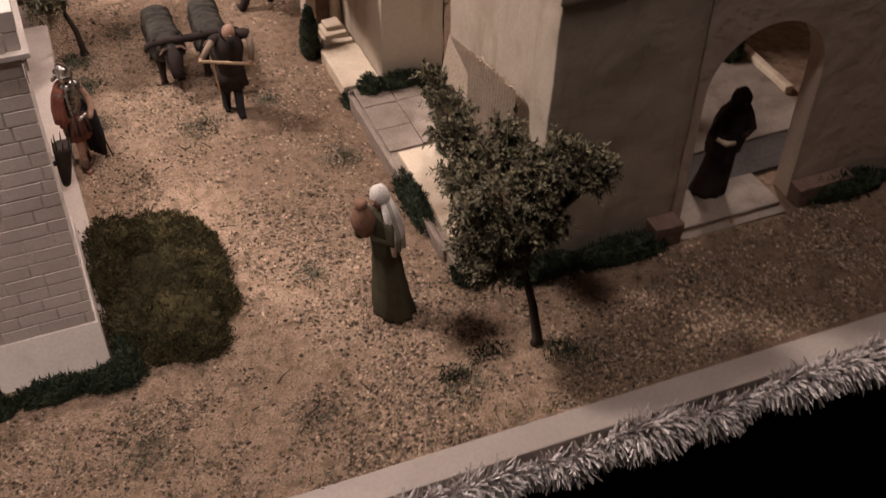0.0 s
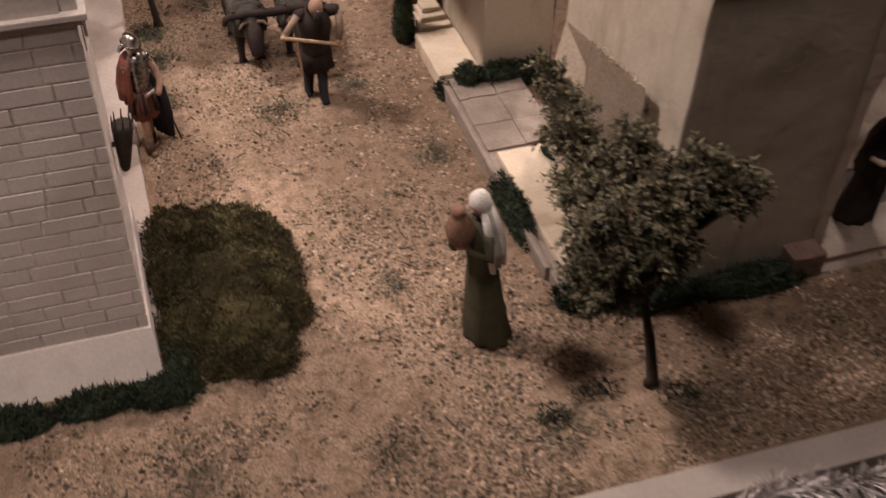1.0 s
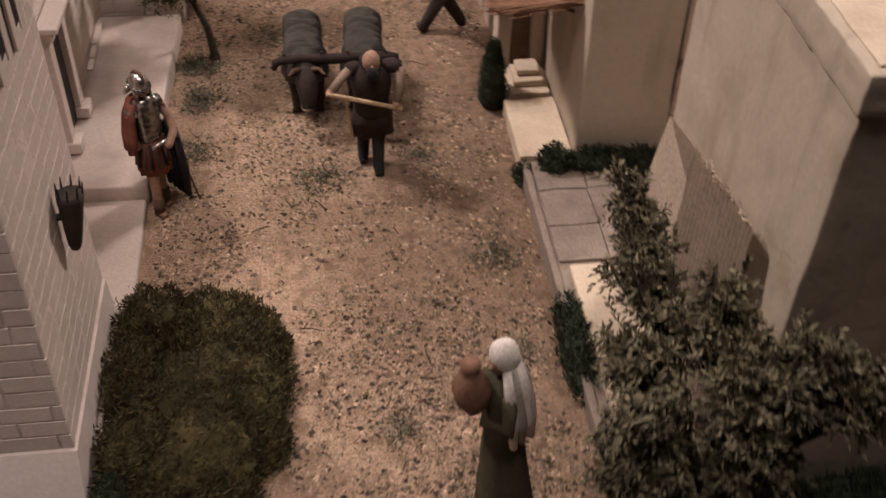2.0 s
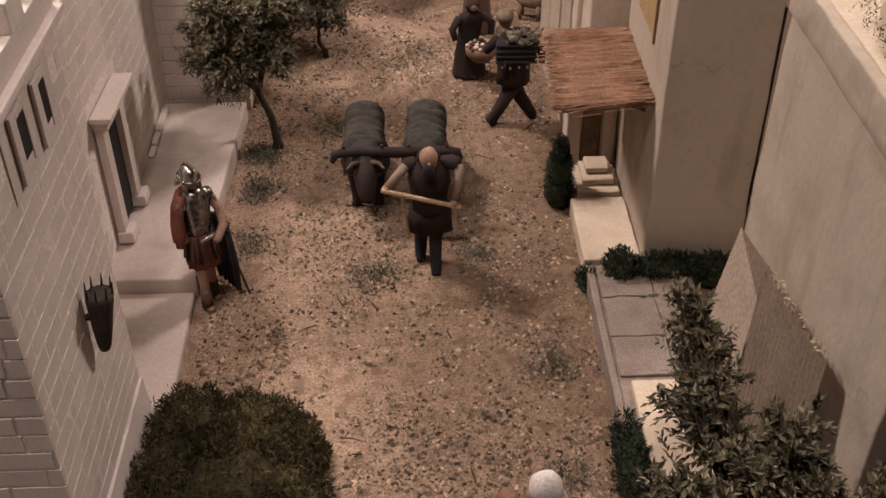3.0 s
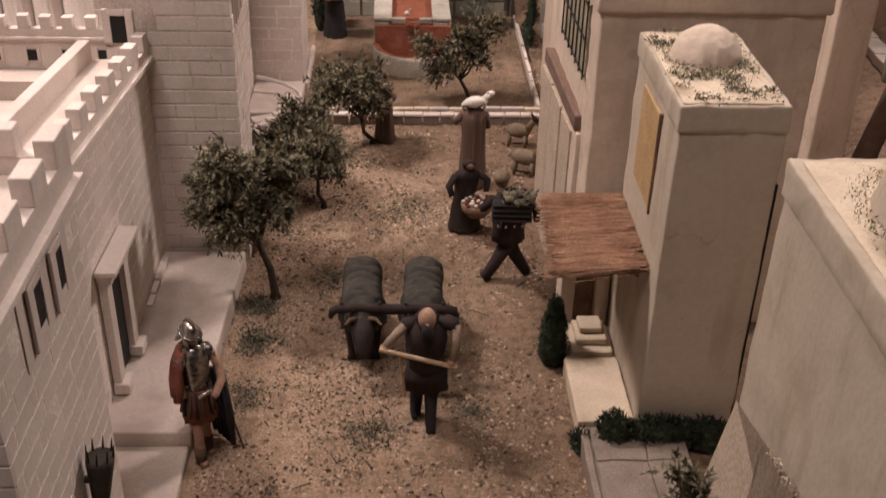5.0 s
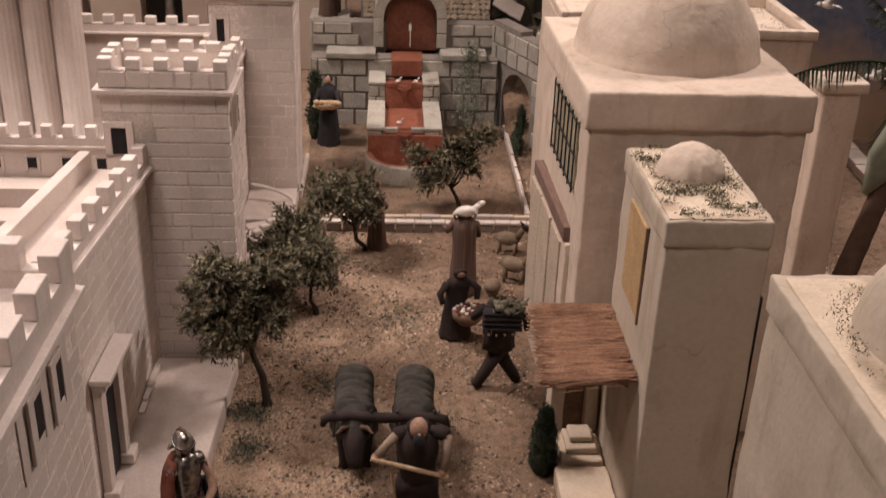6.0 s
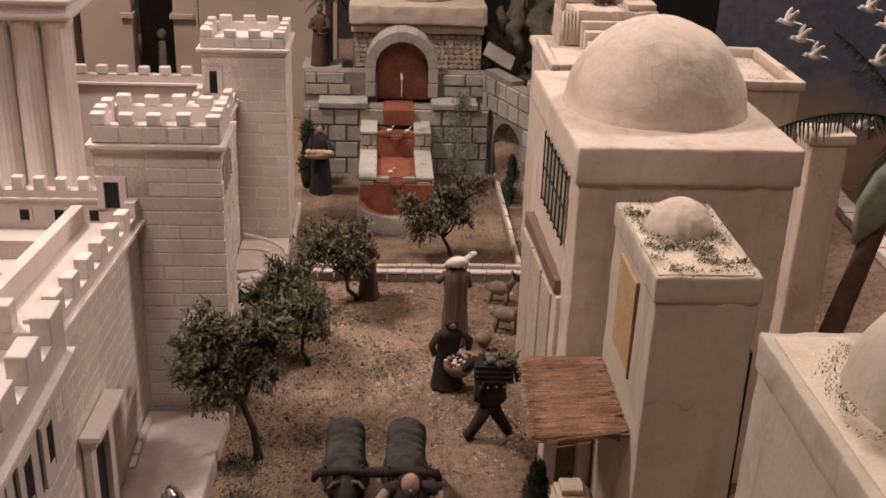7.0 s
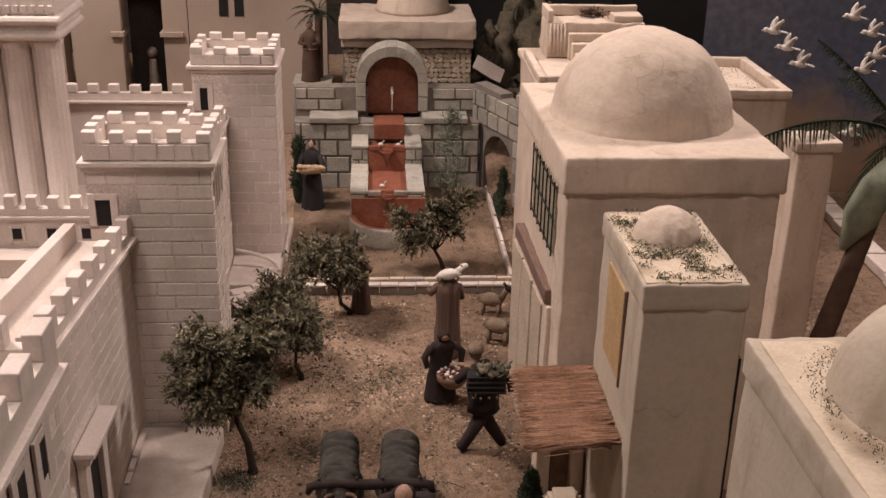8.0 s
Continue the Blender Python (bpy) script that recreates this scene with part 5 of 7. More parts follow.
    whole("statuette", bm, M_TILE, (-0.225, 3.40, 0), "grey robed statuette standing in a dark arch", "statuette", smooth=True)
    # dark rock outcrop right of the fountain house
    g = thing("rock_outcrop", (0.65, 3.18, 0), "dark rough rock outcrop behind the garden wall", "rock")
    for c, r in (((0.63, 3.2, 0.12), (0.07, 0.07, 0.16)), ((0.70, 3.25, 0.18), (0.09, 0.08, 0.17)), ((0.60, 3.12, 0.10), (0.05, 0.06, 0.12)), ((0.68, 3.1, 0.08), (0.06, 0.06, 0.12))):
        bm = bmesh.new()
        ellipsoid(bm, c, r, 0, (0, 0, 20), 40, 0.35)
        for v in bm.verts:
            v.co += noise.noise_vector(v.co * 28) * 0.022 + noise.noise_vector(v.co * 80) * 0.008
        part("boulder", bm, M_ROCK, g, smooth=True)
    bm = plaster_box(0.583, 0.655, 3.000, 3.040, 0.226, 0.230, 0.001, 0.006, 0.002, 30)
    bm.transform(pose(0.592, 3.03, 0.230, 40, 30, 0) @ Matrix.Translation((-0.62, -3.02, -0.226)))
    whole("stone_slab", bm, M_BOARD, (0.592, 3.03, 0.225), "thin tilted pale slab lying on the dark rock", "slab")
    # pale path edge at the far right
    bm = bmesh.new()
    for k in range(9):
        box(bm, 1.25 + 0.004 * k, 1.29 + 0.004 * k, 2.2 + 0.09 * k, 2.285 + 0.09 * k, -0.003, 0.018, 0.002)
    whole("path_kerb", bm, M_PAVE, (1.27, 2.5, 0), "pale stone kerb along a path", "kerb", kind="structure")


far_houses()

# ---- the tinsel along the table's edge ----


def tinsel():
    rnd = random.Random(12)
    g = thing("tinsel_garland", (0.6, 0.815, -0.03), "silvery white tinsel garland pinned along the table edge", "garland")
    core, bm = bmesh.new(), bmesh.new()
    pts = [(-0.3 + 0.02 * k, 0.817 + slant(-0.3 + 0.02 * k) + 0.003 * math.sin(k * 0.7), -0.014 + 0.003 * math.sin(k * 0.45) + 0.03 * max(0.0, 0.02 * k - 1.0)) for k in range(100)]
    tube(core, pts, 0.0035, 6)
    for _ in range(30000):
        k = rnd.uniform(0, 98.9)
        i = int(k)
        p = Vector(pts[i]).lerp(Vector(pts[i + 1]), k - i)
        a = rnd.uniform(-2.4, 1.8)
        d = Vector((rnd.gauss(0, 0.35), -math.cos(a), math.sin(a))).normalized()
        L = rnd.uniform(0.012, 0.035) * (1 + 0.35 * math.sin(k * 0.9) * math.sin(k * 0.37))
        s = d.cross(Vector((rnd.gauss(0, 1), rnd.gauss(0, 1), rnd.gauss(0, 1)))).normalized() * rnd.uniform(0.0005, 0.0016)
        bend = Vector((rnd.gauss(0, 0.003), 0, -0.004))
        mid, end = p + d * L * 0.55, p + d * L + bend
        v = [bm.verts.new(q) for q in (p - s, p + s, mid + s, mid - s, end + s * 0.7, end - s * 0.7)]
        bm.faces.new([v[0], v[1], v[2], v[3]])
        bm.faces.new([v[3], v[2], v[4], v[5]])
    part("cord", core, M_METAL, g)
    tagged(part("fringe", bm, M_TINSEL, g), kind="stuff")


tinsel()

# ---- plants ----


def conifer_lobes(x, y, r, h):
    return [((x + r * 0.15 * math.sin(k * 2.1), y, h * (0.16 + 0.17 * k)), (r * (1 - 0.16 * k), r * (1 - 0.16 * k), h * 0.2)) for k in range(5)]


def spray(bm, start, way, length, count, leaf, rnd, droop=0.25, mat=0):
    """A leafy twig: narrow leaves set along both sides, pointing outward and a little down at the tip."""
    way = way.normalized()
    side = way.orthogonal().normalized()
    side.rotate(Matrix.Rotation(rnd.uniform(0, 6.28), 3, way))
    for k in range(count):
        f = (k + rnd.random()) / count
        p = start + way * length * f - Vector((0, 0, droop * length * f * f))
        d = way * rnd.uniform(0.5, 1.2) + side * (1 if k % 2 else -1) * rnd.uniform(0.3, 1.1) + Vector((rnd.gauss(0, 0.3), rnd.gauss(0, 0.3), rnd.gauss(-0.10, 0.35)))
        d.normalize()
        across = d.cross(Vector((rnd.gauss(0, 0.6), rnd.gauss(0, 0.6), 1))).normalized()
        up = across.cross(d)
        size = leaf * rnd.uniform(0.65, 1.3) * (1.15 - 0.4 * f)
        w = size * rnd.uniform(0.15, 0.23)
        v = [bm.verts.new(q) for q in (p, p + d * size * 0.45 + across * w + up * size * 0.07, p + d * size, p + d * size * 0.45 - across * w + up * size * 0.07)]
        bm.faces.new(v).material_index = mat


def tree(name, base, crown, tips, seed, twigs, leaf=0.009, label="", trunk=0.007, lobes=(), lean=0.0):
    """crown: (centre, radii). Forked limbs run from the trunk into lobes of the crown and end in leafy twigs."""
    rnd = random.Random(seed)
    g = thing(name, base, label, "tree", "olive trees")
    b = Vector(base)
    c, r = Vector(crown[0]), Vector(crown[1])
    if not lobes:
        lobes = []
        for k in range(13):
            q = Vector((rnd.gauss(0, 1), rnd.gauss(0, 1), rnd.gauss(0, 1))).normalized() * rnd.uniform(0.35, 0.82)
            lobes.append((c + Vector((q.x * r.x, q.y * r.y, q.z * r.z)), r * rnd.uniform(0.34, 0.56)))
    lobes = [(Vector(p), Vector(q)) for p, q in lobes]
    fork = b.lerp(c, 0.55) + Vector((lean, 0, -0.18 * r.z))
    wood = bmesh.new()
    mid = b.lerp(fork, 0.5) + Vector((rnd.uniform(-1, 1), rnd.uniform(-1, 1), 0)) * 0.005
    tube(wood, [b - Vector((0, 0, 0.004)), b + Vector((0, 0, 0.007)), mid, fork], [trunk * 1.5, trunk, trunk * 0.82, trunk * 0.66], 9)
    leaves = bmesh.new()
    for lc, lr in lobes:
        joint = fork.lerp(lc, 0.55) + Vector((rnd.gauss(0, 1), rnd.gauss(0, 1), rnd.gauss(0.4, 1))) * 0.005
        tube(wood, [fork, fork.lerp(joint, 0.5) + Vector((rnd.gauss(0, 1), rnd.gauss(0, 1), 0)) * 0.003, joint], [trunk * 0.5, trunk * 0.38, trunk * 0.28], 6)
        for k in range(max(3, tips // len(lobes))):
            q = Vector((rnd.gauss(0, 1), rnd.gauss(0, 1), rnd.gauss(0.1, 1))).normalized() * rnd.uniform(0.35, 1.0)
            tip = lc + Vector((q.x * lr.x, q.y * lr.y, q.z * lr.z))
            tube(wood, [joint, joint.lerp(tip, 0.55) + Vector((rnd.gauss(0, 1), rnd.gauss(0, 1), rnd.gauss(0, 1))) * 0.003, tip], [trunk * 0.22, trunk * 0.15, trunk * 0.08], 4)
            out = (tip - c).normalized()
            for _ in range(twigs):
                way = out * rnd.uniform(0.2, 0.9) + Vector((rnd.gauss(0, 0.6), rnd.gauss(0, 0.6), rnd.gauss(0.1, 0.6)))
                start = joint.lerp(tip, rnd.uniform(0.55, 1.0))
                spray(leaves, start, way, rnd.uniform(1.4, 3.0) * leaf, 11, leaf, rnd)
    part("trunk", wood, M_BARK, g, smooth=True)
    part("crown", leaves, M_OLIVE, g)
    return g


tree("olive_tree", (0.578, 0.968, 0), ((0.560, 1.02, 0.205), (0.10, 0.09, 0.09)), 300, 2, 10, 0.0078, "dark spreading olive tree beside the pale slabs", 0.0064,
     [((0.545, 1.215, 0.215), (0.024, 0.032, 0.034)), ((0.540, 1.150, 0.205), (0.030, 0.040, 0.036)), ((0.530, 1.075, 0.200), (0.038, 0.040, 0.040)), ((0.575, 1.085, 0.222), (0.034, 0.036, 0.032)),
      ((0.600, 1.015, 0.245), (0.040, 0.040, 0.024)), ((0.642, 1.000, 0.225), (0.030, 0.040, 0.022)), ((0.570, 1.000, 0.225), (0.036, 0.046, 0.030)), ((0.506, 0.995, 0.210), (0.036, 0.044, 0.040)),
      ((0.540, 0.985, 0.180), (0.042, 0.044, 0.030)), ((0.500, 0.990, 0.165), (0.028, 0.036, 0.028)), ((0.522, 1.000, 0.135), (0.034, 0.036, 0.022)), ((0.585, 1.010, 0.170), (0.038, 0.040, 0.024))])
tree("olive_tree", (0.178, 1.808, 0), ((0.150, 1.800, 0.172), (0.078, 0.076, 0.080)), 240, 3, 9, 0.0084, "dark leafy olive tree beside the fortress paving", 0.0056)
tree("olive_tree", (0.2255, 2.048, 0), ((0.214, 2.045, 0.104), (0.096, 0.092, 0.070)), 240, 4, 9, 0.0084, "dark dense olive tree with a thin trunk", 0.0035)
tree("olive_tree", (0.292, 2.262, 0), ((0.262, 2.230, 0.112), (0.060, 0.054, 0.052)), 100, 5, 6, 0.0092, "light airy olive tree near the garden kerb", 0.004)
tree("olive_tree", (0.458, 2.440, 0), ((0.430, 2.425, 0.095), (0.076, 0.060, 0.050)), 84, 6, 6, 0.0095, "small spreading olive tree in the garden bed", 0.0042,
     [((0.380, 2.420, 0.112), (0.020, 0.030, 0.020)), ((0.400, 2.420, 0.070), (0.026, 0.034, 0.026)), ((0.430, 2.425, 0.090), (0.030, 0.034, 0.026)), ((0.445, 2.430, 0.120), (0.026, 0.030, 0.022)),
      ((0.470, 2.430, 0.130), (0.026, 0.030, 0.022)), ((0.500, 2.430, 0.146), (0.022, 0.026, 0.012)), ((0.472, 2.430, 0.092), (0.020, 0.026, 0.020))])


def tuft_bush(name, label, at, lobes, mat, count, blade, seed, category="bush", up=1.1, slim=0.22, core=0.82, ragged=0.2):
    """A clump of many short blades over rounded lobes (centre, radii)."""
    rnd = random.Random(seed)
    bm = bmesh.new()
    for c, r in lobes:
        if core:
            ellipsoid(bm, c, (r[0] * core, r[1] * core, r[2] * core), 0, (0, 0, 0), 16, 0.3)
    for _ in range(count):
        c, r = lobes[rnd.randrange(len(lobes))]
        d = Vector((rnd.gauss(0, 1), rnd.gauss(0, 1), abs(rnd.gauss(0, 1)))).normalized()
        p = Vector(c) + Vector((d.x * r[0], d.y * r[1], d.z * r[2])) * (0.86 + ragged * noise.noise(d * 4 + Vector(c) * 40) + 0.08 * noise.noise(d * 14)) * (1 if core else rnd.random() ** 0.4)
        leaf_cloud(bm, [(p, blade * 0.15)], blade, 1, rnd, slim, 0, up)
    return whole(name, bm, mat, at, label, category)


tuft_bush("moss_bush", "large low cushion of olive-green moss by the gatehouse", (0.19, 1.23, 0),
          [((0.142, 1.325, 0.0), (0.048, 0.048, 0.026)), ((0.195, 1.318, 0.0), (0.050, 0.050, 0.026)), ((0.226, 1.304, 0.0), (0.034, 0.046, 0.022)), ((0.190, 1.240, 0.0), (0.062, 0.070, 0.034)), ((0.190, 1.170, 0.0), (0.060, 0.070, 0.032)),
           ((0.128, 1.255, 0.0), (0.034, 0.070, 0.036)), ((0.134, 1.180, 0.0), (0.034, 0.055, 0.030)), ((0.239, 1.235, 0), (0.036, 0.056, 0.026)), ((0.205, 1.115, 0), (0.042, 0.036, 0.022)), ((0.250, 1.285, 0), (0.018, 0.028, 0.014)), ((0.246, 1.175, 0), (0.024, 0.034, 0.014)), ((0.16, 1.125, 0), (0.034, 0.034, 0.018))],
          M_MOSS, 30000, 0.0075, 1, "moss", core=0.80, ragged=0.34)
for k, (c, r, n) in enumerate((((0.10, 1.095, 0), (0.042, 0.022, 0.020), 700), ((0.035, 1.098, 0), (0.05, 0.018, 0.022), 700), ((-0.05, 1.095, 0), (0.05, 0.02, 0.024), 700), ((-0.15, 1.095, 0), (0.06, 0.02, 0.022), 600), ((0.122, 1.135, 0), (0.018, 0.04, 0.018), 400))):
    tuft_bush("hedge", "dark green moss hedge along the gatehouse foot", c, [(c, r)], M_HEDGE, n * 2, 0.008, 20 + k, "hedge")
for k, (c, r, n, label) in enumerate((
        ((0.612, 1.515, 0.015), (0.050, 0.016, 0.026), 1200, "dark green hedge along the foot of the tower house"),
        ((0.562, 1.516, 0.015), (0.020, 0.018, 0.032), 700, "dark green hedge at the tower house corner"),
        ((0.662, 1.515, 0.015), (0.026, 0.016, 0.022), 700, "dark green hedge along the foot of the tower house"),
        ((0.530, 1.520, 0.0), (0.012, 0.016, 0.020), 400, "small dark green shrub beside the pale slab"),
        ((0.533, 1.255, 0.0), (0.018, 0.075, 0.034), 1800, "dark green shrub along the slab edge"),
        ((0.612, 1.330, 0.02), (0.015, 0.02, 0.035), 500, "dark green shrub against the house wall"),
        ((0.545, 1.105, 0.0), (0.022, 0.028, 0.022), 700, "dark green shrub at the end of the slabs"),
        ((0.745, 1.066, 0.0), (0.085, 0.022, 0.030), 1800, "dark hedge along the foot of the corner house"),
        ((0.640, 1.075, 0.0), (0.060, 0.024, 0.026), 1200, "dark hedge along the foot of the corner house"),
        ((1.10, 1.068, 0.0), (0.08, 0.022, 0.034), 1500, "dark hedge beside the arched doorway"),
        ((1.25, 1.068, 0.0), (0.09, 0.022, 0.034), 1000, "dark hedge beside the arched doorway"),
        ((1.140, 1.425, 0.006), (0.030, 0.036, 0.050), 1400, "dark shrub beside the kerb behind the arch"),
        ((0.467, 0.955, -0.003), (0.030, 0.020, 0.010), 240, "low dark green tuft on the sand"),
        ((0.515, 0.975, -0.003), (0.030, 0.018, 0.009), 160, "low dark green tuft on the sand"),
        ((0.60, 0.945, -0.003), (0.028, 0.022, 0.010), 200, "low dark green tuft under the olive tree"))):
    tuft_bush("hedge" if "hedge" in label else "shrub", label, c, [(c, r)], M_HEDGE, n, 0.008, 40 + k, "hedge" if "hedge" in label else "shrub", core=0 if c[2] < 0 else 0.82)
tuft_bush("cypress_shrub", "dark green upright conifer shrub by the porch", (0.515, 1.668, 0), [((0.515, 1.668, 0.02), (0.019, 0.019, 0.03)), ((0.515, 1.668, 0.045), (0.016, 0.016, 0.032)), ((0.515, 1.668, 0.066), (0.010, 0.010, 0.026))], M_HEDGE, 4200, 0.0048, 71, "shrub", 0.6)
tuft_bush("conifer_shrub", "grey-green feathery conifer beside the fountain", (0.488, 2.80, 0), conifer_lobes(0.492, 2.80, 0.050, 0.205), M_SAGE, 1500, 0.015, 72, "shrub", 0.9, 0.10, core=0, ragged=0.5)
tuft_bush("flower_shrub", "dark green shrub behind the bread carrier", (0.175, 2.80, 0), [((0.176, 2.79, 0.04), (0.016, 0.03, 0.05)), ((0.178, 2.80, 0.10), (0.014, 0.025, 0.05))], M_HEDGE, 1200, 0.010, 73, "shrub", 0.6)
tuft_bush("dark_shrub", "dark green bush beside the low arch", (0.594, 2.72, 0), [((0.594, 2.74, 0.015), (0.012, 0.045, 0.03)), ((0.606, 2.79, 0.03), (0.010, 0.014, 0.055))], M_HEDGE, 900, 0.008, 74, "shrub")


def frond(g, start, tip, arch, leaf, rnd, droop):
    """A feather leaf bowed from start to tip, with narrow leaflets on both sides."""
    a, b = Vector(start), Vector(tip)
    length = (b - a).length
    spine = [a.lerp(b, i / 10) + Vector((0, 0, arch * length * 4 * (i / 10) * (1 - i / 10))) for i in range(11)]
    bm = bmesh.new()
    tube(bm, spine, [0.0105 * length * (1 - 0.8 * i / 10) for i in range(11)], 5)
    flat = Vector((b.x - a.x, b.y - a.y, 0))
    side = Vector((-flat.y, flat.x, 0)).normalized() if flat.length > 0.001 else Vector((0, 1, 0))
    for i in range(1, 44):
        f = i / 44
        k = min(9, int(f * 10))
        p = spine[k].lerp(spine[k + 1], f * 10 - k)
        d = (spine[k + 1] - spine[k]).normalized()
        w = leaf * math.sin(math.pi * min(1, 0.16 + f * 0.80)) * rnd.uniform(0.75, 1.2)
        for s in (-1, 1):
            tip_at = p + side * s * w * rnd.uniform(0.5, 0.9) + d * w * 0.55 - Vector((0, 0, w * droop * rnd.uniform(0.7, 1.2)))
            wide = d * length * 0.008
            v = [bm.verts.new(q) for q in (p - wide, p + wide, p.lerp(tip_at, 0.6) + wide * 0.8 - Vector((0, 0, w * 0.05)), tip_at)]
            bm.faces.new(v)
    part("frond", bm, M_PALM, g)


def palm_trunk(g, base, top, radius, rings=22):
    b, t = Vector(base), Vector(top)
    bm = bmesh.new()
    tube(bm, [b.lerp(t, k / rings) for k in range(rings + 1)], [radius * (1.05 if k % 2 else 1.0) * (1.1 - 0.25 * k / rings) for k in range(rings + 1)], 14)
    part("trunk", bm, M_BROWN, g, smooth=True)


def tall_palm():
    rnd = random.Random(5)
    base, top = (1.042, 2.130, 0), (1.152, 2.200, 0.330)
    g = thing("palm_tree", base, "tall dark palm tree with drooping fronds and a withered leaf", "palm tree")
    palm_trunk(g, base, top, 0.016)
    t = Vector(top)
    for dx, dy, dz, arch in ((-0.312, -0.142, 0.020, 0.10), (-0.150, 0.02, 0.145, 0.06), (-0.085, -0.03, -0.125, 0.22), (-0.05, 0.16, 0.05, 0.15), (0.20, 0.05, -0.03, 0.2), (0.16, 0.12, 0.10, 0.1), (0.02, 0.20, -0.08, 0.2), (0.19, -0.06, -0.10, 0.2), (0.06, -0.05, 0.19, 0.05)):
        frond(g, t, t + Vector((dx, dy, dz)), arch, 0.040, rnd, 0.75)
    bm = bmesh.new()
    tube(bm, [t + Vector((-0.020, -0.020, -0.03)), t + Vector((-0.042, -0.036, -0.07)), t + Vector((-0.064, -0.040, -0.12)), t + Vector((-0.084, -0.038, -0.175))], [0.010, 0.027, 0.028, 0.005], 14)
    part("withered_leaf", bm, M_SAGE, g, "grey-green withered hanging leaf", smooth=True)


def small_palm():
    rnd = random.Random(4)
    base, top = (0.205, 3.12, 0), (0.21, 3.12, 0.335)
    g = thing("palm_tree", base, "small palm tree at the back of the court", "palm tree")
    palm_trunk(g, base, top, 0.010, 14)
    t = Vector(top)
    for k in range(18):
        a = 2 * math.pi * k / 18 + rnd.uniform(-0.2, 0.2)
        reach = rnd.uniform(0.055, 0.075)
        frond(g, t, t + Vector((reach * math.cos(a), reach * math.sin(a), rnd.uniform(-0.045, 0.050))), 0.2, 0.014, rnd, 0.5)


tall_palm()
small_palm()

# ---- loose cover on the ground ----


def free(x, y):
    """Whether the sandy ground lies open at this place."""
    if x < 0.10 and 1.11 < y < 1.40 or x < 0.13 and 1.385 < y < 1.875 or x < 0.12 and 1.9 < y < 2.2 or x < 0.17 and y > 2.39:
        return False
    if x > 0.527 and 1.095 < y < 2.14 or 0.28 < x < 0.44 and y > 2.53 or y > 2.87 or x > 0.82 and 1.06 < y < 1.4:
        return False
    return True


def litter():
    rnd = random.Random(21)
    bm_verts, bm_faces = [], []

    def chip(x, y, s):
        z = 0.004 * noise.noise(Vector((x, y, 0)) * 9) + 0.0022 * noise.noise(Vector((x, y, 0)) * 30)
        a = rnd.uniform(0, 6.28)
        c, sn = math.cos(a), math.sin(a)
        i = len(bm_verts)
        L, W, H = s * rnd.uniform(0.8, 1.5), s * rnd.uniform(0.6, 1.1), s * rnd.uniform(0.5, 1.1)
        for u, v, w in ((-L, -W, 0), (L, -W * 0.6, 0), (L * 0.8, W, 0), (-L * 0.7, W * 0.8, 0), (0, 0, H)):
            bm_verts.append((x + u * c - v * sn, y + u * sn + v * c, z + w - 0.0008))
        for k in range(4):
            bm_faces.append((i + k, i + (k + 1) % 4, i + 4))
    done = 0
    while done < 70000:
        x, y = rnd.uniform(-0.05, 1.1), 0.865 + 2.0 * rnd.random() ** 1.5
        if not free(x, y):
            continue
        density = 0.36 + 0.8 * noise.noise(Vector((x * 6, y * 6, 5))) + 0.8 * noise.noise(Vector((x * 22, y * 22, 8)))
        if rnd.random() > density:
            continue
        chip(x, y, rnd.choice((0.0005, 0.0006, 0.0007, 0.0008, 0.0010, 0.0012, 0.0014, 0.0017, 0.0022, 0.0028)))
        done += 1
    me = bpy.data.meshes.new("gravel")
    me.from_pydata(bm_verts, [], bm_faces)
    me.materials.append(M_CHIP)
    tagged(new("gravel", me), "loose chips and crumbs of stone on the sand", "gravel", kind="stuff")
    bm = bmesh.new()
    done = 0
    while done < 8000:
        x, y = rnd.uniform(-0.05, 1.1), 0.868 + 2.0 * rnd.random() ** 1.4
        if not free(x, y) or rnd.random() > 0.25 + 1.2 * max(0, noise.noise(Vector((x * 11, y * 11, 9)))):
            continue
        leaf_cloud(bm, [((x, y, 0.001), 0.004)], 0.006, 3, rnd, 0.2, rnd.choice((0, 0, 1, 2)), 0.8)
        done += 1
    for x, y, r, n in ((0.158, 1.785, 0.026, 420), (0.170, 1.720, 0.022, 200), (0.305, 1.545, 0.030, 260), (0.415, 1.575, 0.020, 160), (0.475, 1.395, 0.024, 200), (0.165, 1.60, 0.026, 220), (0.345, 2.03, 0.045, 260), (0.16, 1.70, 0.02, 160), (0.36, 1.18, 0.02, 120),
                       (0.48, 1.26, 0.02, 120), (0.12, 0.98, 0.04, 240), (0.30, 0.95, 0.03, 140), (0.48, 0.93, 0.035, 240), (0.62, 0.93, 0.03, 200), (0.40, 1.76, 0.02, 120), (0.50, 2.0, 0.02, 120), (0.25, 1.85, 0.03, 150), (0.80, 0.98, 0.05, 160)):
        for _ in range(n):
            p = (x + rnd.gauss(0, r * 0.55), y + rnd.gauss(0, r * 0.55), 0.001)
            leaf_cloud(bm, [(p, 0.0015)], 0.0058, 2, rnd, 0.25, rnd.choice((1, 2, 2)), 0.7)
    done = 0
    while done < 90:
        x, y = rnd.uniform(0.12, 0.80), 0.88 + 1.5 * rnd.random()
        if not free(x, y):
            continue
        a, L = rnd.uniform(0, 6.28), rnd.uniform(0.008, 0.026)
        p = Vector((x, y, 0.0022))
        d = Vector((math.cos(a), math.sin(a), 0.05))
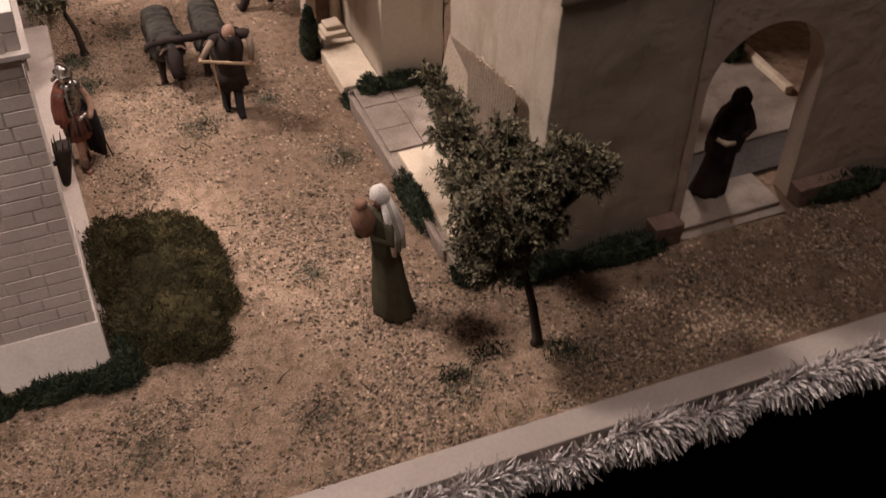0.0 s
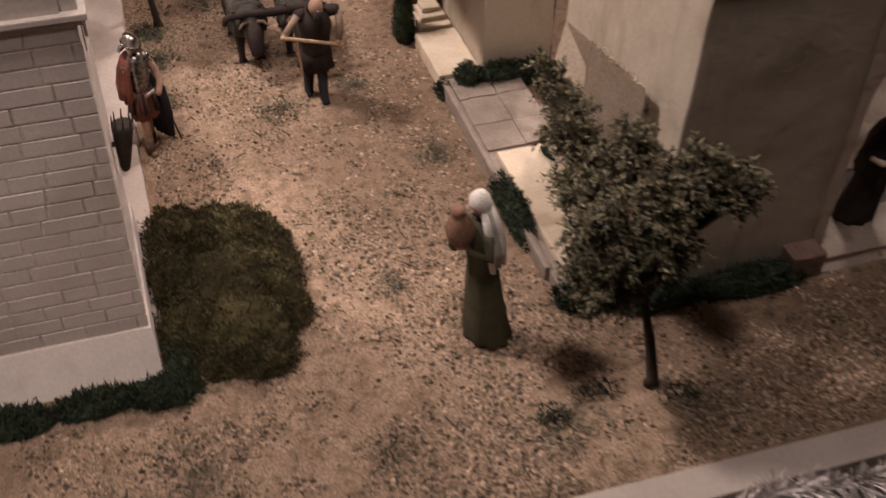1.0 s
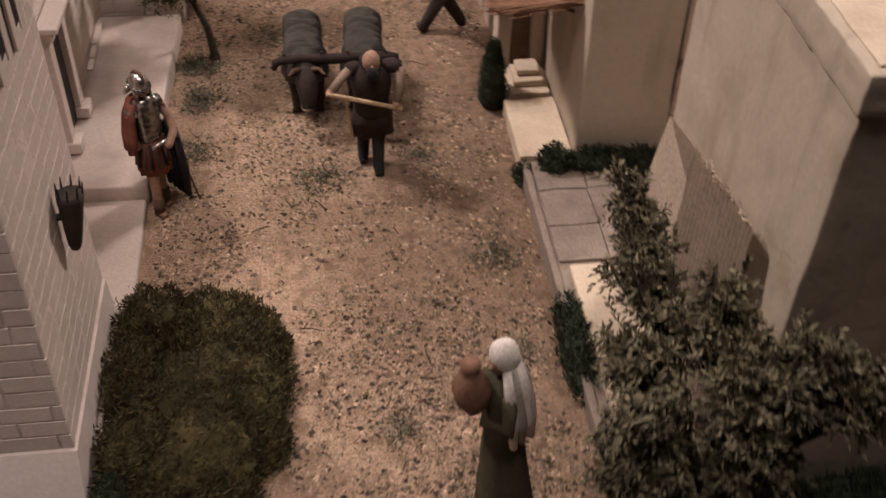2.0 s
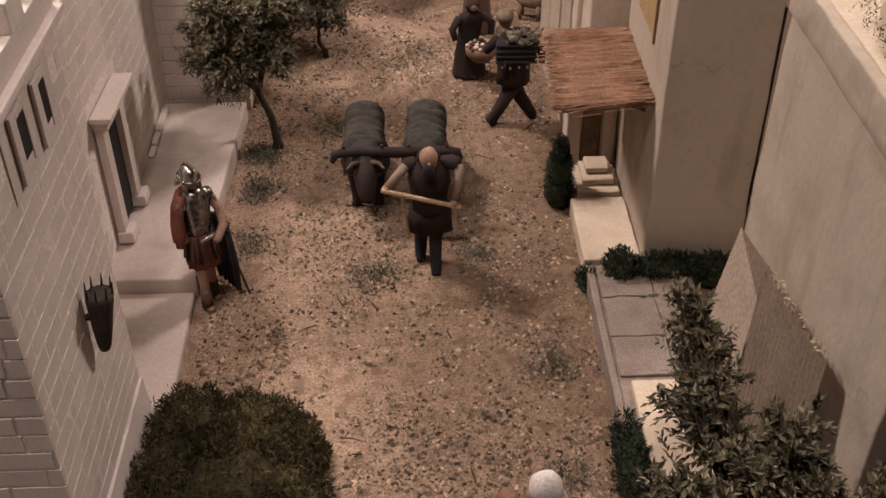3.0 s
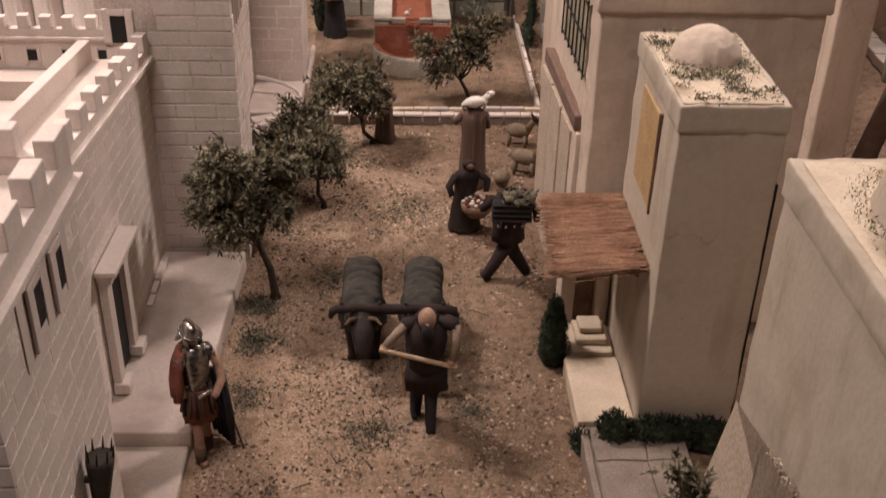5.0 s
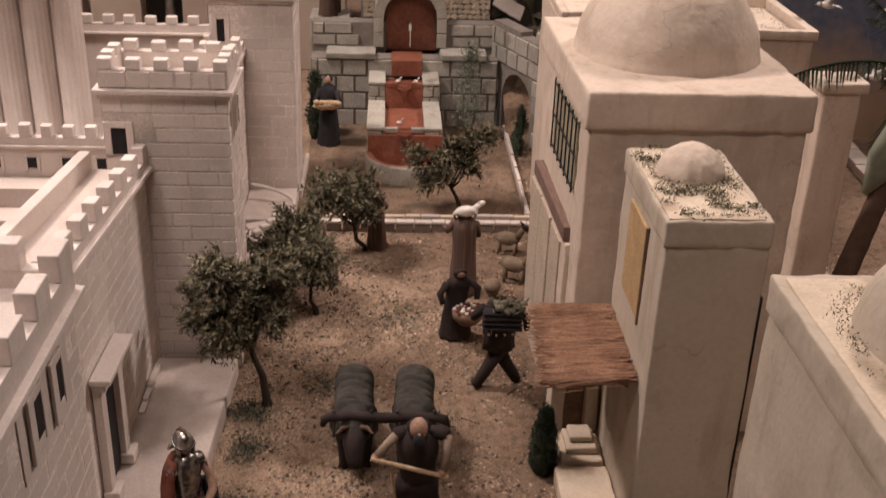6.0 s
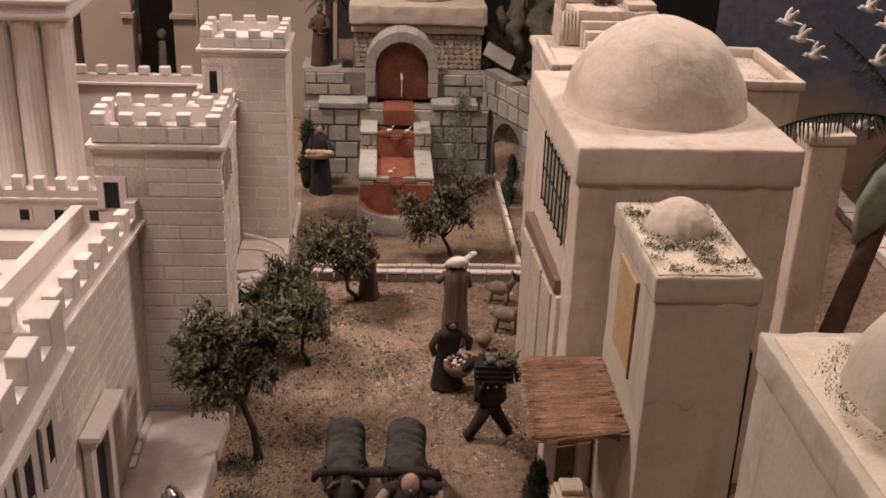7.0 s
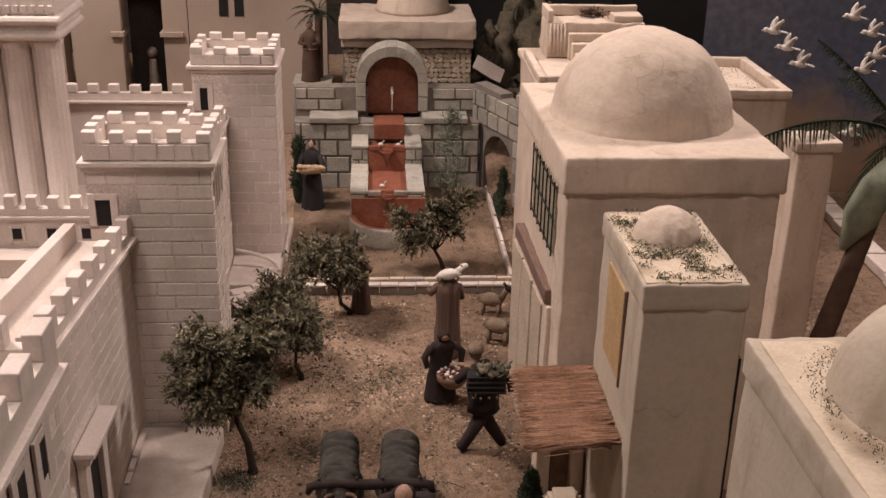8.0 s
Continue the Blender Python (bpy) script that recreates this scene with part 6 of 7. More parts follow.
        tube(bm, [p, p + d * L * 0.5 + Vector((rnd.gauss(0, 0.0012), rnd.gauss(0, 0.0012), 0.0008)), p + d * L], [0.0007, 0.0006, 0.0003], 4, 3)
        done += 1
    whole("dry_grass", bm, [M_STRAW, M_SAGE, M_LICHEN, M_BARK], (0.4, 1.5, 0), "thin dry grass and straw scattered over the sand", "grass", kind="stuff")


litter()

# ---- figurines: each one plain mesh ----


def figurine(name, label, at, turn, mats, shapes, scale=1.0, category="figurine"):
    """shapes fills a bmesh in the figure's own space: feet at the origin, facing -y."""
    bm = bmesh.new()
    shapes(bm)
    for v in bm.verts:
        v.co += noise.noise_vector(v.co * 90) * 0.0009 + noise.noise_vector(v.co * 260) * 0.0004
    bm.transform(pose(*at, 0, 0, turn) @ Matrix.Diagonal((scale, scale, scale, 1)))
    return whole(name, bm, mats, at, label, category, smooth=True)


def head(bm, z, skin, hair=None, y=0.0, x=0.0, r=0.0095):
    ellipsoid(bm, (x, y, z), (r * 0.86, r, r * 1.18), skin)
    ellipsoid(bm, (x, y - r * 0.98, z - r * 0.15), (r * 0.2, r * 0.22, r * 0.25), skin, segs=6)
    if hair is not None:
        ellipsoid(bm, (x, y + r * 0.22, z + r * 0.25), (r * 0.98, r * 1.02, r * 1.05), hair, lumps=0.15)


def water_carrier(bm):
    lathe(bm, [(0.026, 0), (0.027, 0.004), (0.022, 0.04), (0.018, 0.075), (0.0155, 0.095), (0.018, 0.115), (0.019, 0.132), (0.012, 0.142), (0.005, 0.146)], (0, 0, 0), 30, 0, fold=0.09, squash=0.82)
    head(bm, 0.158, 1, None)
    ellipsoid(bm, (0, 0.003, 0.161), (0.0115, 0.012, 0.0135), 2, lumps=0.1)
    for k in range(7):
        a = -0.5 + 0.36 * k
        tube(bm, [(0.009 * math.cos(a), 0.003 + 0.009 * math.sin(a), 0.156), (0.016 * math.cos(a), 0.003 + 0.014 * math.sin(a), 0.138), (0.020 * math.cos(a), 0.003 + 0.017 * math.sin(a), 0.116), (0.021 * math.cos(a), 0.003 + 0.018 * math.sin(a), 0.092 + 0.004 * (k % 3))], [0.004, 0.0048, 0.005, 0.003], 7, 4 if k % 3 == 1 else 2)
    tube(bm, [(-0.012, 0.0, 0.136), (-0.026, -0.006, 0.118), (-0.022, -0.016, 0.110), (-0.014, -0.024, 0.126)], [0.007, 0.0065, 0.006, 0.004], 8, 0)
    tube(bm, [(0.012, -0.003, 0.134), (0.022, -0.014, 0.116), (0.006, -0.026, 0.122)], [0.007, 0.006, 0.004], 8, 0)
    lathe(bm, [(0.006, 0), (0.013, 0.010), (0.0145, 0.022), (0.009, 0.034), (0.006, 0.039), (0.008, 0.043)], (-0.004, -0.025, 0.124), 16, 3)
    # she leans a little to one side
    for v in bm.verts:
        v.co.x -= 0.145 * v.co.z
        v.co.y += 0.032 * v.co.z


def soldier(bm):
    for s, y in ((-1, -0.006), (1, 0.006)):
        tube(bm, [(0.010 * s, y - 0.010, 0.003), (0.010 * s, y, 0.004), (0.010 * s, y, 0.03), (0.009 * s, y, 0.06), (0.008 * s, 0, 0.085)], [0.005, 0.0062, 0.006, 0.0075, 0.010], 9, 0)
        tube(bm, [(0.010 * s, y, 0.002), (0.010 * s, y, 0.024)], [0.0068, 0.0072], 9, 5)
    lathe(bm, [(0.0215, 0.058), (0.0195, 0.085), (0.0155, 0.098)], (0, 0, 0), 28, 1, fold=0.10, folds=11, squash=0.8)
    for k in range(14):
        a = 2 * math.pi * k / 14
        tube(bm, [(0.0165 * math.cos(a), 0.0135 * math.sin(a), 0.098), (0.0225 * math.cos(a), 0.0185 * math.sin(a), 0.068)], [0.0022, 0.0024], 5, 4 if k % 2 else 5)
    lathe(bm, [(0.0155, 0.095), (0.0150, 0.099), (0.0165, 0.102), (0.0158, 0.106), (0.0175, 0.109), (0.0168, 0.113), (0.0185, 0.117), (0.0178, 0.121), (0.0192, 0.126), (0.0186, 0.130), (0.019, 0.138), (0.014, 0.148), (0.006, 0.152)], (0, 0, 0), 26, 2, squash=0.74)
    for s in (-1, 1):
        ellipsoid(bm, (0.0190 * s, 0, 0.138), (0.007, 0.0085, 0.0075), 2)
        for k in range(4):
            tube(bm, [(0.0235 * s, -0.006 + 0.004 * k, 0.135), (0.0255 * s, -0.007 + 0.0046 * k, 0.122)], [0.0022, 0.0018], 5, 5)
    # one arm bent over the belt, the other under the cape
    tube(bm, [(0.021, 0, 0.136), (0.028, -0.006, 0.118), (0.024, -0.017, 0.106), (0.008, -0.025, 0.099), (0.003, -0.026, 0.097)], [0.0062, 0.0058, 0.0052, 0.0045, 0.0035], 9, 0)
    tube(bm, [(-0.021, 0, 0.135), (-0.026, 0.001, 0.112), (-0.022, -0.006, 0.096)], [0.0062, 0.0056, 0.0046], 8, 0)
    tube(bm, [(0.010, -0.019, 0.100), (-0.012, -0.018, 0.098)], [0.0024, 0.0020], 6, 3)
    head(bm, 0.162, 0)
    # helmet: bowl, brow band, neck guard, cheek pieces and a low crest
    ellipsoid(bm, (0, 0.001, 0.166), (0.0112, 0.0125, 0.0122), 3)
    tube(bm, [(0.0122 * math.sin(a), 0.001 - 0.0132 * math.cos(a), 0.1655 - 0.002 * math.cos(a)) for a in [2 * math.pi * k / 16 for k in range(17)]], 0.0015, 6, 2)
    for k in range(5):
        a = -0.8 + 0.4 * k
        tube(bm, [(0.0118 * math.sin(a), 0.011 + 0.002 * math.cos(a), 0.160), (0.0145 * math.sin(a), 0.015 + 0.003 * math.cos(a), 0.152)], [0.003, 0.0022], 6, 3)
    tube(bm, [(0, -0.011, 0.175), (0, -0.004, 0.180), (0, 0.005, 0.1795), (0, 0.012, 0.173)], [0.0012, 0.0022, 0.0022, 0.0012], 6, 5)
    for x in (-0.0105, 0.0105):
        tube(bm, [(x, -0.002, 0.166), (x * 0.95, -0.004, 0.151)], [0.0032, 0.002], 6, 3)
    # cape from the shoulder, hanging behind and over one side
    for k in range(10):
        a = math.pi * (0.30 + 0.085 * k)
        cx, cy = math.cos(a), math.sin(a)
        tube(bm, [(0.018 * cx, 0.013 * cy, 0.148), (0.025 * cx, 0.019 * cy, 0.130), (0.028 * cx, 0.023 * cy, 0.108), (0.030 * cx, 0.026 * cy, 0.088 + 0.003 * (k % 2))], [0.0035, 0.005, 0.0055, 0.0035], 7, 1)
    # long curved shield standing at the arm
    for k in range(7):
        u = -1 + k / 3
        tube(bm, [(0.0400 - 0.006 * u * u, 0.004 + 0.0175 * u, 0.004 + 0.006 * u * u), (0.0385 - 0.006 * u * u, 0.004 + 0.0205 * u, 0.050), (0.0360 - 0.006 * u * u, 0.004 + 0.0175 * u, 0.104 - 0.012 * u * u)], [0.0030, 0.0042, 0.0034], 7, 4)
    ellipsoid(bm, (0.0425, 0.004, 0.056), (0.0035, 0.006, 0.008), 5)
    tube(bm, [(0.046, -0.018, -0.002), (0.034, -0.012, 0.060)], 0.0014, 6, 5)
    for v in bm.verts:
        v.co.x *= 0.84


def ox_driver(bm):
    tube(bm, [(0.006, -0.024, 0.003), (0.006, -0.013, 0.006), (0.006, -0.008, 0.04), (0.006, -0.002, 0.072)], [0.0048, 0.006, 0.0072, 0.010], 9, 0)
    tube(bm, [(-0.010, 0.000, 0.003), (-0.010, 0.010, 0.006), (-0.009, 0.008, 0.04), (-0.006, 0.002, 0.072)], [0.0048, 0.006, 0.0072, 0.010], 9, 0)
    lathe(bm, [(0.024, 0.048), (0.022, 0.066), (0.018, 0.086)], (0, 0.0, 0), 24, 1, fold=0.10, folds=8, squash=0.75)
    tube(bm, [(0, 0.0, 0.078), (0, -0.003, 0.098), (0, -0.008, 0.118), (0, -0.014, 0.134), (0, -0.018, 0.142)], [0.018, 0.0195, 0.022, 0.017, 0.007], 16, 1)
    head(bm, 0.150, 2, None, y=-0.024, r=0.0105)
    ellipsoid(bm, (0, -0.034, 0.142), (0.0065, 0.005, 0.0085), 0, segs=8)
    tube(bm, [(-0.014, -0.008, 0.134), (-0.020, -0.010, 0.134), (-0.024, -0.013, 0.134)], [0.008, 0.0076, 0.0068], 10, 1)
    tube(bm, [(-0.023, -0.013, 0.134), (-0.033, -0.020, 0.127), (-0.042, -0.028, 0.119)], [0.0054, 0.0048, 0.004], 8, 4)
    tube(bm, [(0.014, -0.008, 0.134), (0.023, -0.010, 0.136), (0.031, -0.014, 0.136)], [0.008, 0.0076, 0.0068], 10, 1)
    tube(bm, [(0.030, -0.014, 0.136), (0.030, -0.022, 0.118), (0.026, -0.029, 0.101)], [0.0056, 0.005, 0.004], 8, 4)
    ellipsoid(bm, (0, -0.017, 0.148), (0.0118, 0.0095, 0.0095), 0, lumps=0.2)
    ellipsoid(bm, (-0.043, -0.029, 0.117), (0.005, 0.005, 0.005), 2, segs=8)
    ellipsoid(bm, (0.025, -0.030, 0.099), (0.005, 0.005, 0.005), 2, segs=8)


def load_carrier(bm):
    for s, y in ((-1, 0.006), (1, -0.008)):
        tube(bm, [(-0.027 * s, y - 0.012, 0.004), (-0.026 * s, y, 0.006), (-0.010 * s, y * 0.6, 0.034), (0.008 * s, 0, 0.070)], [0.0052, 0.0068, 0.0085, 0.012], 9, 0)
    lathe(bm, [(0.0195, 0.058), (0.0195, 0.07), (0.020, 0.095), (0.020, 0.115), (0.010, 0.126)], (0, 0, 0), 22, 1, fold=0.07, squash=0.85)
    head(bm, 0.136, 2, None, y=-0.012, x=0.010, r=0.0105)
    # pack frame with slats, a tan cap and a heap of greens on top
    box(bm, -0.025, 0.023, 0.010, 0.026, 0.094, 0.121, 0.004, 4)
    ellipsoid(bm, (0.011, -0.009, 0.140), (0.0104, 0.0110, 0.0088), 3)
    for k in range(4):
        tube(bm, [(-0.025, 0.027, 0.097 + 0.007 * k), (0.023, 0.027, 0.098 + 0.007 * k)], 0.0013, 6, 4 if k % 2 else 6)
    for k in range(16):
        ellipsoid(bm, (-0.026 + 0.0022 * k, 0.018 + 0.007 * math.sin(k * 2.3), 0.126 + 0.004 * math.cos(k * 1.7)), (0.0055, 0.006, 0.0045), 5, segs=8, lumps=0.6)
    leaf_cloud(bm, [((-0.024 + 0.006 * k, 0.018, 0.126), 0.004) for k in range(7)], 0.009, 150, random.Random(9), 0.3, 5, 0.6)
    leaf_cloud(bm, [((-0.020 + 0.006 * k, 0.022, 0.100), 0.004) for k in range(7)], 0.008, 60, random.Random(10), 0.25, 6, -0.5)
    for k in range(4):
        ellipsoid(bm, (-0.014 + 0.010 * k, 0.028, 0.091), (0.0017, 0.0017, 0.0017), 7, segs=6)
    tube(bm, [(-0.020, 0, 0.114), (-0.034, -0.004, 0.096), (-0.036, -0.012, 0.078)], [0.0065, 0.0058, 0.0042], 7, 1)
    tube(bm, [(0.020, 0, 0.114), (0.032, -0.006, 0.098), (0.030, -0.020, 0.090)], [0.0065, 0.0058, 0.0042], 7, 1)


def basket_woman(bm):
    lathe(bm, [(0.027, 0), (0.027, 0.005), (0.022, 0.05), (0.018, 0.085), (0.020, 0.115), (0.018, 0.13), (0.006, 0.142)], (0, 0, 0), 28, 0, fold=0.08, squash=0.85)
    head(bm, 0.152, 1)
    ellipsoid(bm, (0, 0.004, 0.153), (0.0115, 0.0115, 0.0135), 0)
    tube(bm, [(-0.018, 0, 0.125), (-0.031, -0.008, 0.10), (-0.028, -0.022, 0.082)], [0.008, 0.0065, 0.0045], 8, 0)
    tube(bm, [(0.018, 0, 0.125), (0.034, -0.006, 0.105), (0.030, -0.02, 0.086)], [0.008, 0.0065, 0.0045], 8, 0)
    lathe(bm, [(0.016, 0), (0.025, 0.012), (0.027, 0.024), (0.024, 0.026)], (0.012, -0.034, 0.045), 16, 2)
    for k in range(34):
        a, q = k * 2.4, math.sqrt(k / 34) * 0.024
        ellipsoid(bm, (0.012 + q * math.cos(a), -0.034 + q * math.sin(a), 0.073 + 0.002 * (k % 3)), (0.0035, 0.0035, 0.0035), 3 if k % 2 else 4, segs=6)


def stoop(bm):
    """Bends a figure forward over its basket."""
    for v in bm.verts:
        f = max(0.0, v.co.z - 0.06)
        v.co.y -= 2.6 * f * f
        v.co.z -= 1.3 * f * f
        v.co.x *= 1.12


def stooping_woman(bm):
    basket_woman(bm)
    stoop(bm)


def shepherd(bm):
    lathe(bm, [(0.022, 0), (0.023, 0.005), (0.021, 0.06), (0.019, 0.10), (0.021, 0.125), (0.019, 0.138), (0.007, 0.15)], (0, 0, 0), 30, 0, fold=0.07, folds=12, squash=0.85)
    head(bm, 0.158, 1, 2)
    ellipsoid(bm, (0.000, 0.008, 0.160), (0.019, 0.0095, 0.0095), 3, (0, 8, 0), lumps=0.3)
    tube(bm, [(-0.012, 0.006, 0.162), (-0.019, 0.003, 0.167), (-0.023, 0.001, 0.170)], [0.0065, 0.0052, 0.0046], 8, 3)
    ellipsoid(bm, (-0.026, 0.000, 0.171), (0.0075, 0.0048, 0.0048), 3, (0, 25, 0), lumps=0.1)
    tube(bm, [(-0.022, 0.004, 0.174), (-0.019, 0.009, 0.178)], [0.002, 0.001], 5, 3)
    for x in (-0.018, -0.010, 0.012, 0.019):
        tube(bm, [(x, 0.002, 0.153), (x * 0.9, -0.013, 0.138)], [0.003, 0.002], 6, 3)
    tube(bm, [(0.018, 0, 0.135), (0.030, -0.006, 0.118), (0.036, -0.012, 0.124)], [0.007, 0.006, 0.004], 8, 0)
    tube(bm, [(-0.018, 0, 0.135), (-0.024, -0.008, 0.110), (-0.014, -0.018, 0.130)], [0.007, 0.006, 0.004], 8, 0)


def robed(bm):
    tube(bm, [(0.021 * math.cos(2 * math.pi * k / 12), 0.0178 * math.sin(2 * math.pi * k / 12), 0.094 - 0.002 * math.cos(2 * math.pi * k / 12)) for k in range(13)], 0.0016, 5, 1)
    lathe(bm, [(0.026, 0), (0.026, 0.005), (0.021, 0.06), (0.018, 0.10), (0.020, 0.125), (0.017, 0.138), (0.007, 0.147)], (0, 0, 0), 28, 0, fold=0.08, squash=0.85)
    head(bm, 0.157, 1, 0)
    tube(bm, [(-0.017, 0, 0.132), (-0.027, -0.008, 0.11), (-0.010, -0.022, 0.108)], [0.008, 0.007, 0.004], 8, 0)
    tube(bm, [(0.017, 0, 0.132), (0.027, -0.008, 0.11), (0.010, -0.022, 0.108)], [0.008, 0.007, 0.004], 8, 0)


def hooded(bm):
    """A bent figure in a hooded cloak, holding a pale bundle."""
    robed(bm)
    ellipsoid(bm, (0, 0.004, 0.155), (0.0135, 0.0150, 0.0175), 0, lumps=0.12)
    lathe(bm, [(0.024, 0.070), (0.026, 0.095), (0.025, 0.120), (0.020, 0.138), (0.012, 0.150)], (0, 0.004, 0), 24, 0, fold=0.12, squash=0.9)
    tube(bm, [(-0.020, 0, 0.128), (-0.032, -0.012, 0.112), (-0.024, -0.026, 0.108)], [0.010, 0.010, 0.007], 8, 0)
    tube(bm, [(-0.034, -0.024, 0.112), (-0.022, -0.033, 0.108), (-0.008, -0.032, 0.107)], [0.003, 0.004, 0.003], 8, 2)
    for v in bm.verts:
        v.co.x += 0.16 * v.co.z


def bread_carrier(bm):
    robed(bm)
    ellipsoid(bm, (0.004, -0.026, 0.106), (0.034, 0.010, 0.010), 2, (0, -8, 0), lumps=0.25)
    for k in range(5):
        ellipsoid(bm, (-0.020 + 0.012 * k, -0.030, 0.112), (0.008, 0.006, 0.006), 2, segs=8)


def sheep(bm):
    ellipsoid(bm, (0, 0, 0.030), (0.012, 0.023, 0.0125), 0, lumps=0.2)
    for x in (-0.007, 0.007):
        for y in (-0.014, 0.015):
            tube(bm, [(x, y, 0), (x, y, 0.024)], [0.0024, 0.0036], 6, 0)
    tube(bm, [(0, -0.017, 0.034), (0, -0.024, 0.047), (0, -0.027, 0.054)], [0.0075, 0.0055, 0.005], 8, 0)
    ellipsoid(bm, (0, -0.031, 0.055), (0.0045, 0.008, 0.005), 1, (25, 0, 0))
    for s in (-1, 1):
        tube(bm, [(0.003 * s, -0.027, 0.059), (0.008 * s, -0.025, 0.058)], [0.002, 0.001], 5, 1)
        tube(bm, [(0.002 * s, -0.026, 0.060), (0.003 * s, -0.020, 0.067)], [0.0018, 0.0008], 5, 1)
    tube(bm, [(0, 0.022, 0.034), (0, 0.026, 0.026)], [0.003, 0.0015], 5, 0)


figurine("water_carrier_figurine", "woman figurine in olive dress, white scarf and clay jug", (0.4385, 1.083, 0), -58, [M_GREENBROWN, M_SKIN, M_WHITE, M_CLAY, M_STONE], water_carrier, 1.02)
figurine("soldier_figurine", "soldier figurine with shiny helmet, red cape and long shield", (0.135, 1.506, 0), 42, [M_SKIN, M_RED, M_BRONZE, M_METAL, M_NAVY, M_BROWN], soldier, 0.95)
figurine("ox_driver_figurine", "bald man figurine in dark tunic leading the oxen", (0.364, 1.563, 0), 0, [M_NAVY, M_TUNIC, M_SKIN, M_SKIN, M_SLEEVE], ox_driver, 1.0)
figurine("load_carrier_figurine", "man figurine striding with a basket frame on his back", (0.476, 1.852, 0), 180, [M_TUNIC, M_TUNIC, M_SKIN, M_GOAT, M_NAVY, M_LICHEN, M_TUNIC, M_SLEEVE], load_carrier, 1.04)
figurine("basket_woman_figurine", "dark-robed woman figurine with a basket of fruit", (0.428, 1.985, 0), 12, [M_TUNIC, M_SKIN, M_WOOD, M_RED, M_WHITE], stooping_woman, 0.76)
figurine("shepherd_figurine", "shepherd figurine in striped cloak with a lamb on his shoulders", (0.446, 2.115, 0), 180, [M_STRIPE, M_SKIN, M_BROWN, M_WHITE], shepherd, 0.88)
figurine("robed_figurine", "brown-robed figurine standing under the olive tree", (0.312, 2.275, 0), 120, [M_STRIPE, M_SKIN], robed, 0.72)
figurine("bread_carrier_figurine", "dark-robed figurine holding a long bundle of bread", (0.207, 2.755, 0), -10, [M_NAVY, M_SKIN, M_WOOD_PALE], bread_carrier, 0.9)
figurine("monk_figurine", "hooded dark-robed figurine in the arched doorway", (0.922, 1.136, 0.006), -10, [M_TUNIC, M_BROWN, M_SLAB], hooded, 0.94)
figurine("niche_figurine", "small brown-robed figurine beside the small palm", (0.190, 3.085, 0.19), 0, [M_BROWN, M_SKIN], robed, 0.80)
bm = plaster_box(0.15, 0.24, 3.06, 3.15, -0.003, 0.19, 0.003)
whole("pedestal", bm, M_STONE, (0.195, 3.1, 0), "grey stone pedestal under a robed figurine", "pedestal")
for k, (x, y, a, s) in enumerate(((0.5290, 2.256, 72, 0.92), (0.5300, 2.155, 68, 0.98))):
    figurine("sheep_figurine", "small tan sheep figurine standing by the house wall" if k else "small tan sheep figurine near the garden kerb", (x, y, 0), a, [M_GOAT, M_TUNIC], sheep, s, "sheep figurine")


def ox(bm):
    n = 90
    pts, rad = [], []
    for k in range(n):
        f = k / (n - 1)
        r = 0.0275 * min(1.0, 0.45 + 3.2 * f, 0.62 + 2.6 * (1 - f)) * (1 + 0.03 * math.sin(3 * f * math.pi))
        pts.append((0, 0.058 - 0.112 * f, 0.070 + 0.004 * math.sin(math.pi * f * 2)))
        rad.append(r * (0.80 + 0.22 * f))
    tube(bm, pts, rad, 36, 0)
    for v in bm.verts:
        out = Vector((v.co.x, 0, v.co.z - 0.07))
        n = out.normalized()
        boxy = 1 / max(abs(n.x) ** 4 + abs(n.z) ** 4, 0.25) ** 0.25
        fold = 0.0048 * abs(math.sin(v.co.y * 240 + 2.2 * noise.noise(v.co * 30) + 28 * abs(v.co.x))) ** 0.7 - 0.003 + 0.0022 * noise.noise(v.co * 45)
        v.co += out * (0.93 * (1 + 0.75 * (boxy - 1)) - 1) + n * fold
    tube(bm, [(0, -0.046, 0.076), (0, -0.064, 0.076), (0, -0.078, 0.068)], [0.020, 0.016, 0.012], 12, 0)
    tube(bm, [(0, -0.072, 0.080), (0, -0.082, 0.068), (0, -0.092, 0.050), (0, -0.096, 0.042)], [0.009, 0.0135, 0.010, 0.0075], 12, 1)
    for s in (-1, 1):
        tube(bm, [(0.007 * s, -0.076, 0.083), (0.015 * s, -0.080, 0.085), (0.020 * s, -0.086, 0.082), (0.021 * s, -0.091, 0.085)], [0.0032, 0.0026, 0.0018, 0.0006], 7, 2)
        tube(bm, [(0.010 * s, -0.073, 0.078), (0.021 * s, -0.073, 0.073)], [0.004, 0.0015], 6, 1)
        for y in (-0.038, 0.042):
            tube(bm, [(0.014 * s, y - 0.002, 0.001), (0.014 * s, y, 0.006), (0.014 * s, y, 0.028), (0.013 * s, y, 0.062)], [0.0062, 0.0048, 0.006, 0.012], 8, 1)
    tube(bm, [(0, 0.060, 0.078), (0.002, 0.068, 0.055), (0.003, 0.068, 0.026)], [0.004, 0.0024, 0.0032], 6, 1)


for x, a, label in ((0.293, 2, "grey ox figurine with lowered head under a yoke"), (0.364, -2, "second grey ox figurine with lowered head under a yoke")):
    figurine("ox_figurine", label, (x, 1.714, 0), a, [M_BARREL, M_TUNIC, M_BROWN], ox, 0.97, "ox figurine")
g = thing("ox_yoke", (0.33, 1.65, 0.08), "dark wooden yoke lying across the necks of two oxen", "yoke")
bm = bmesh.new()
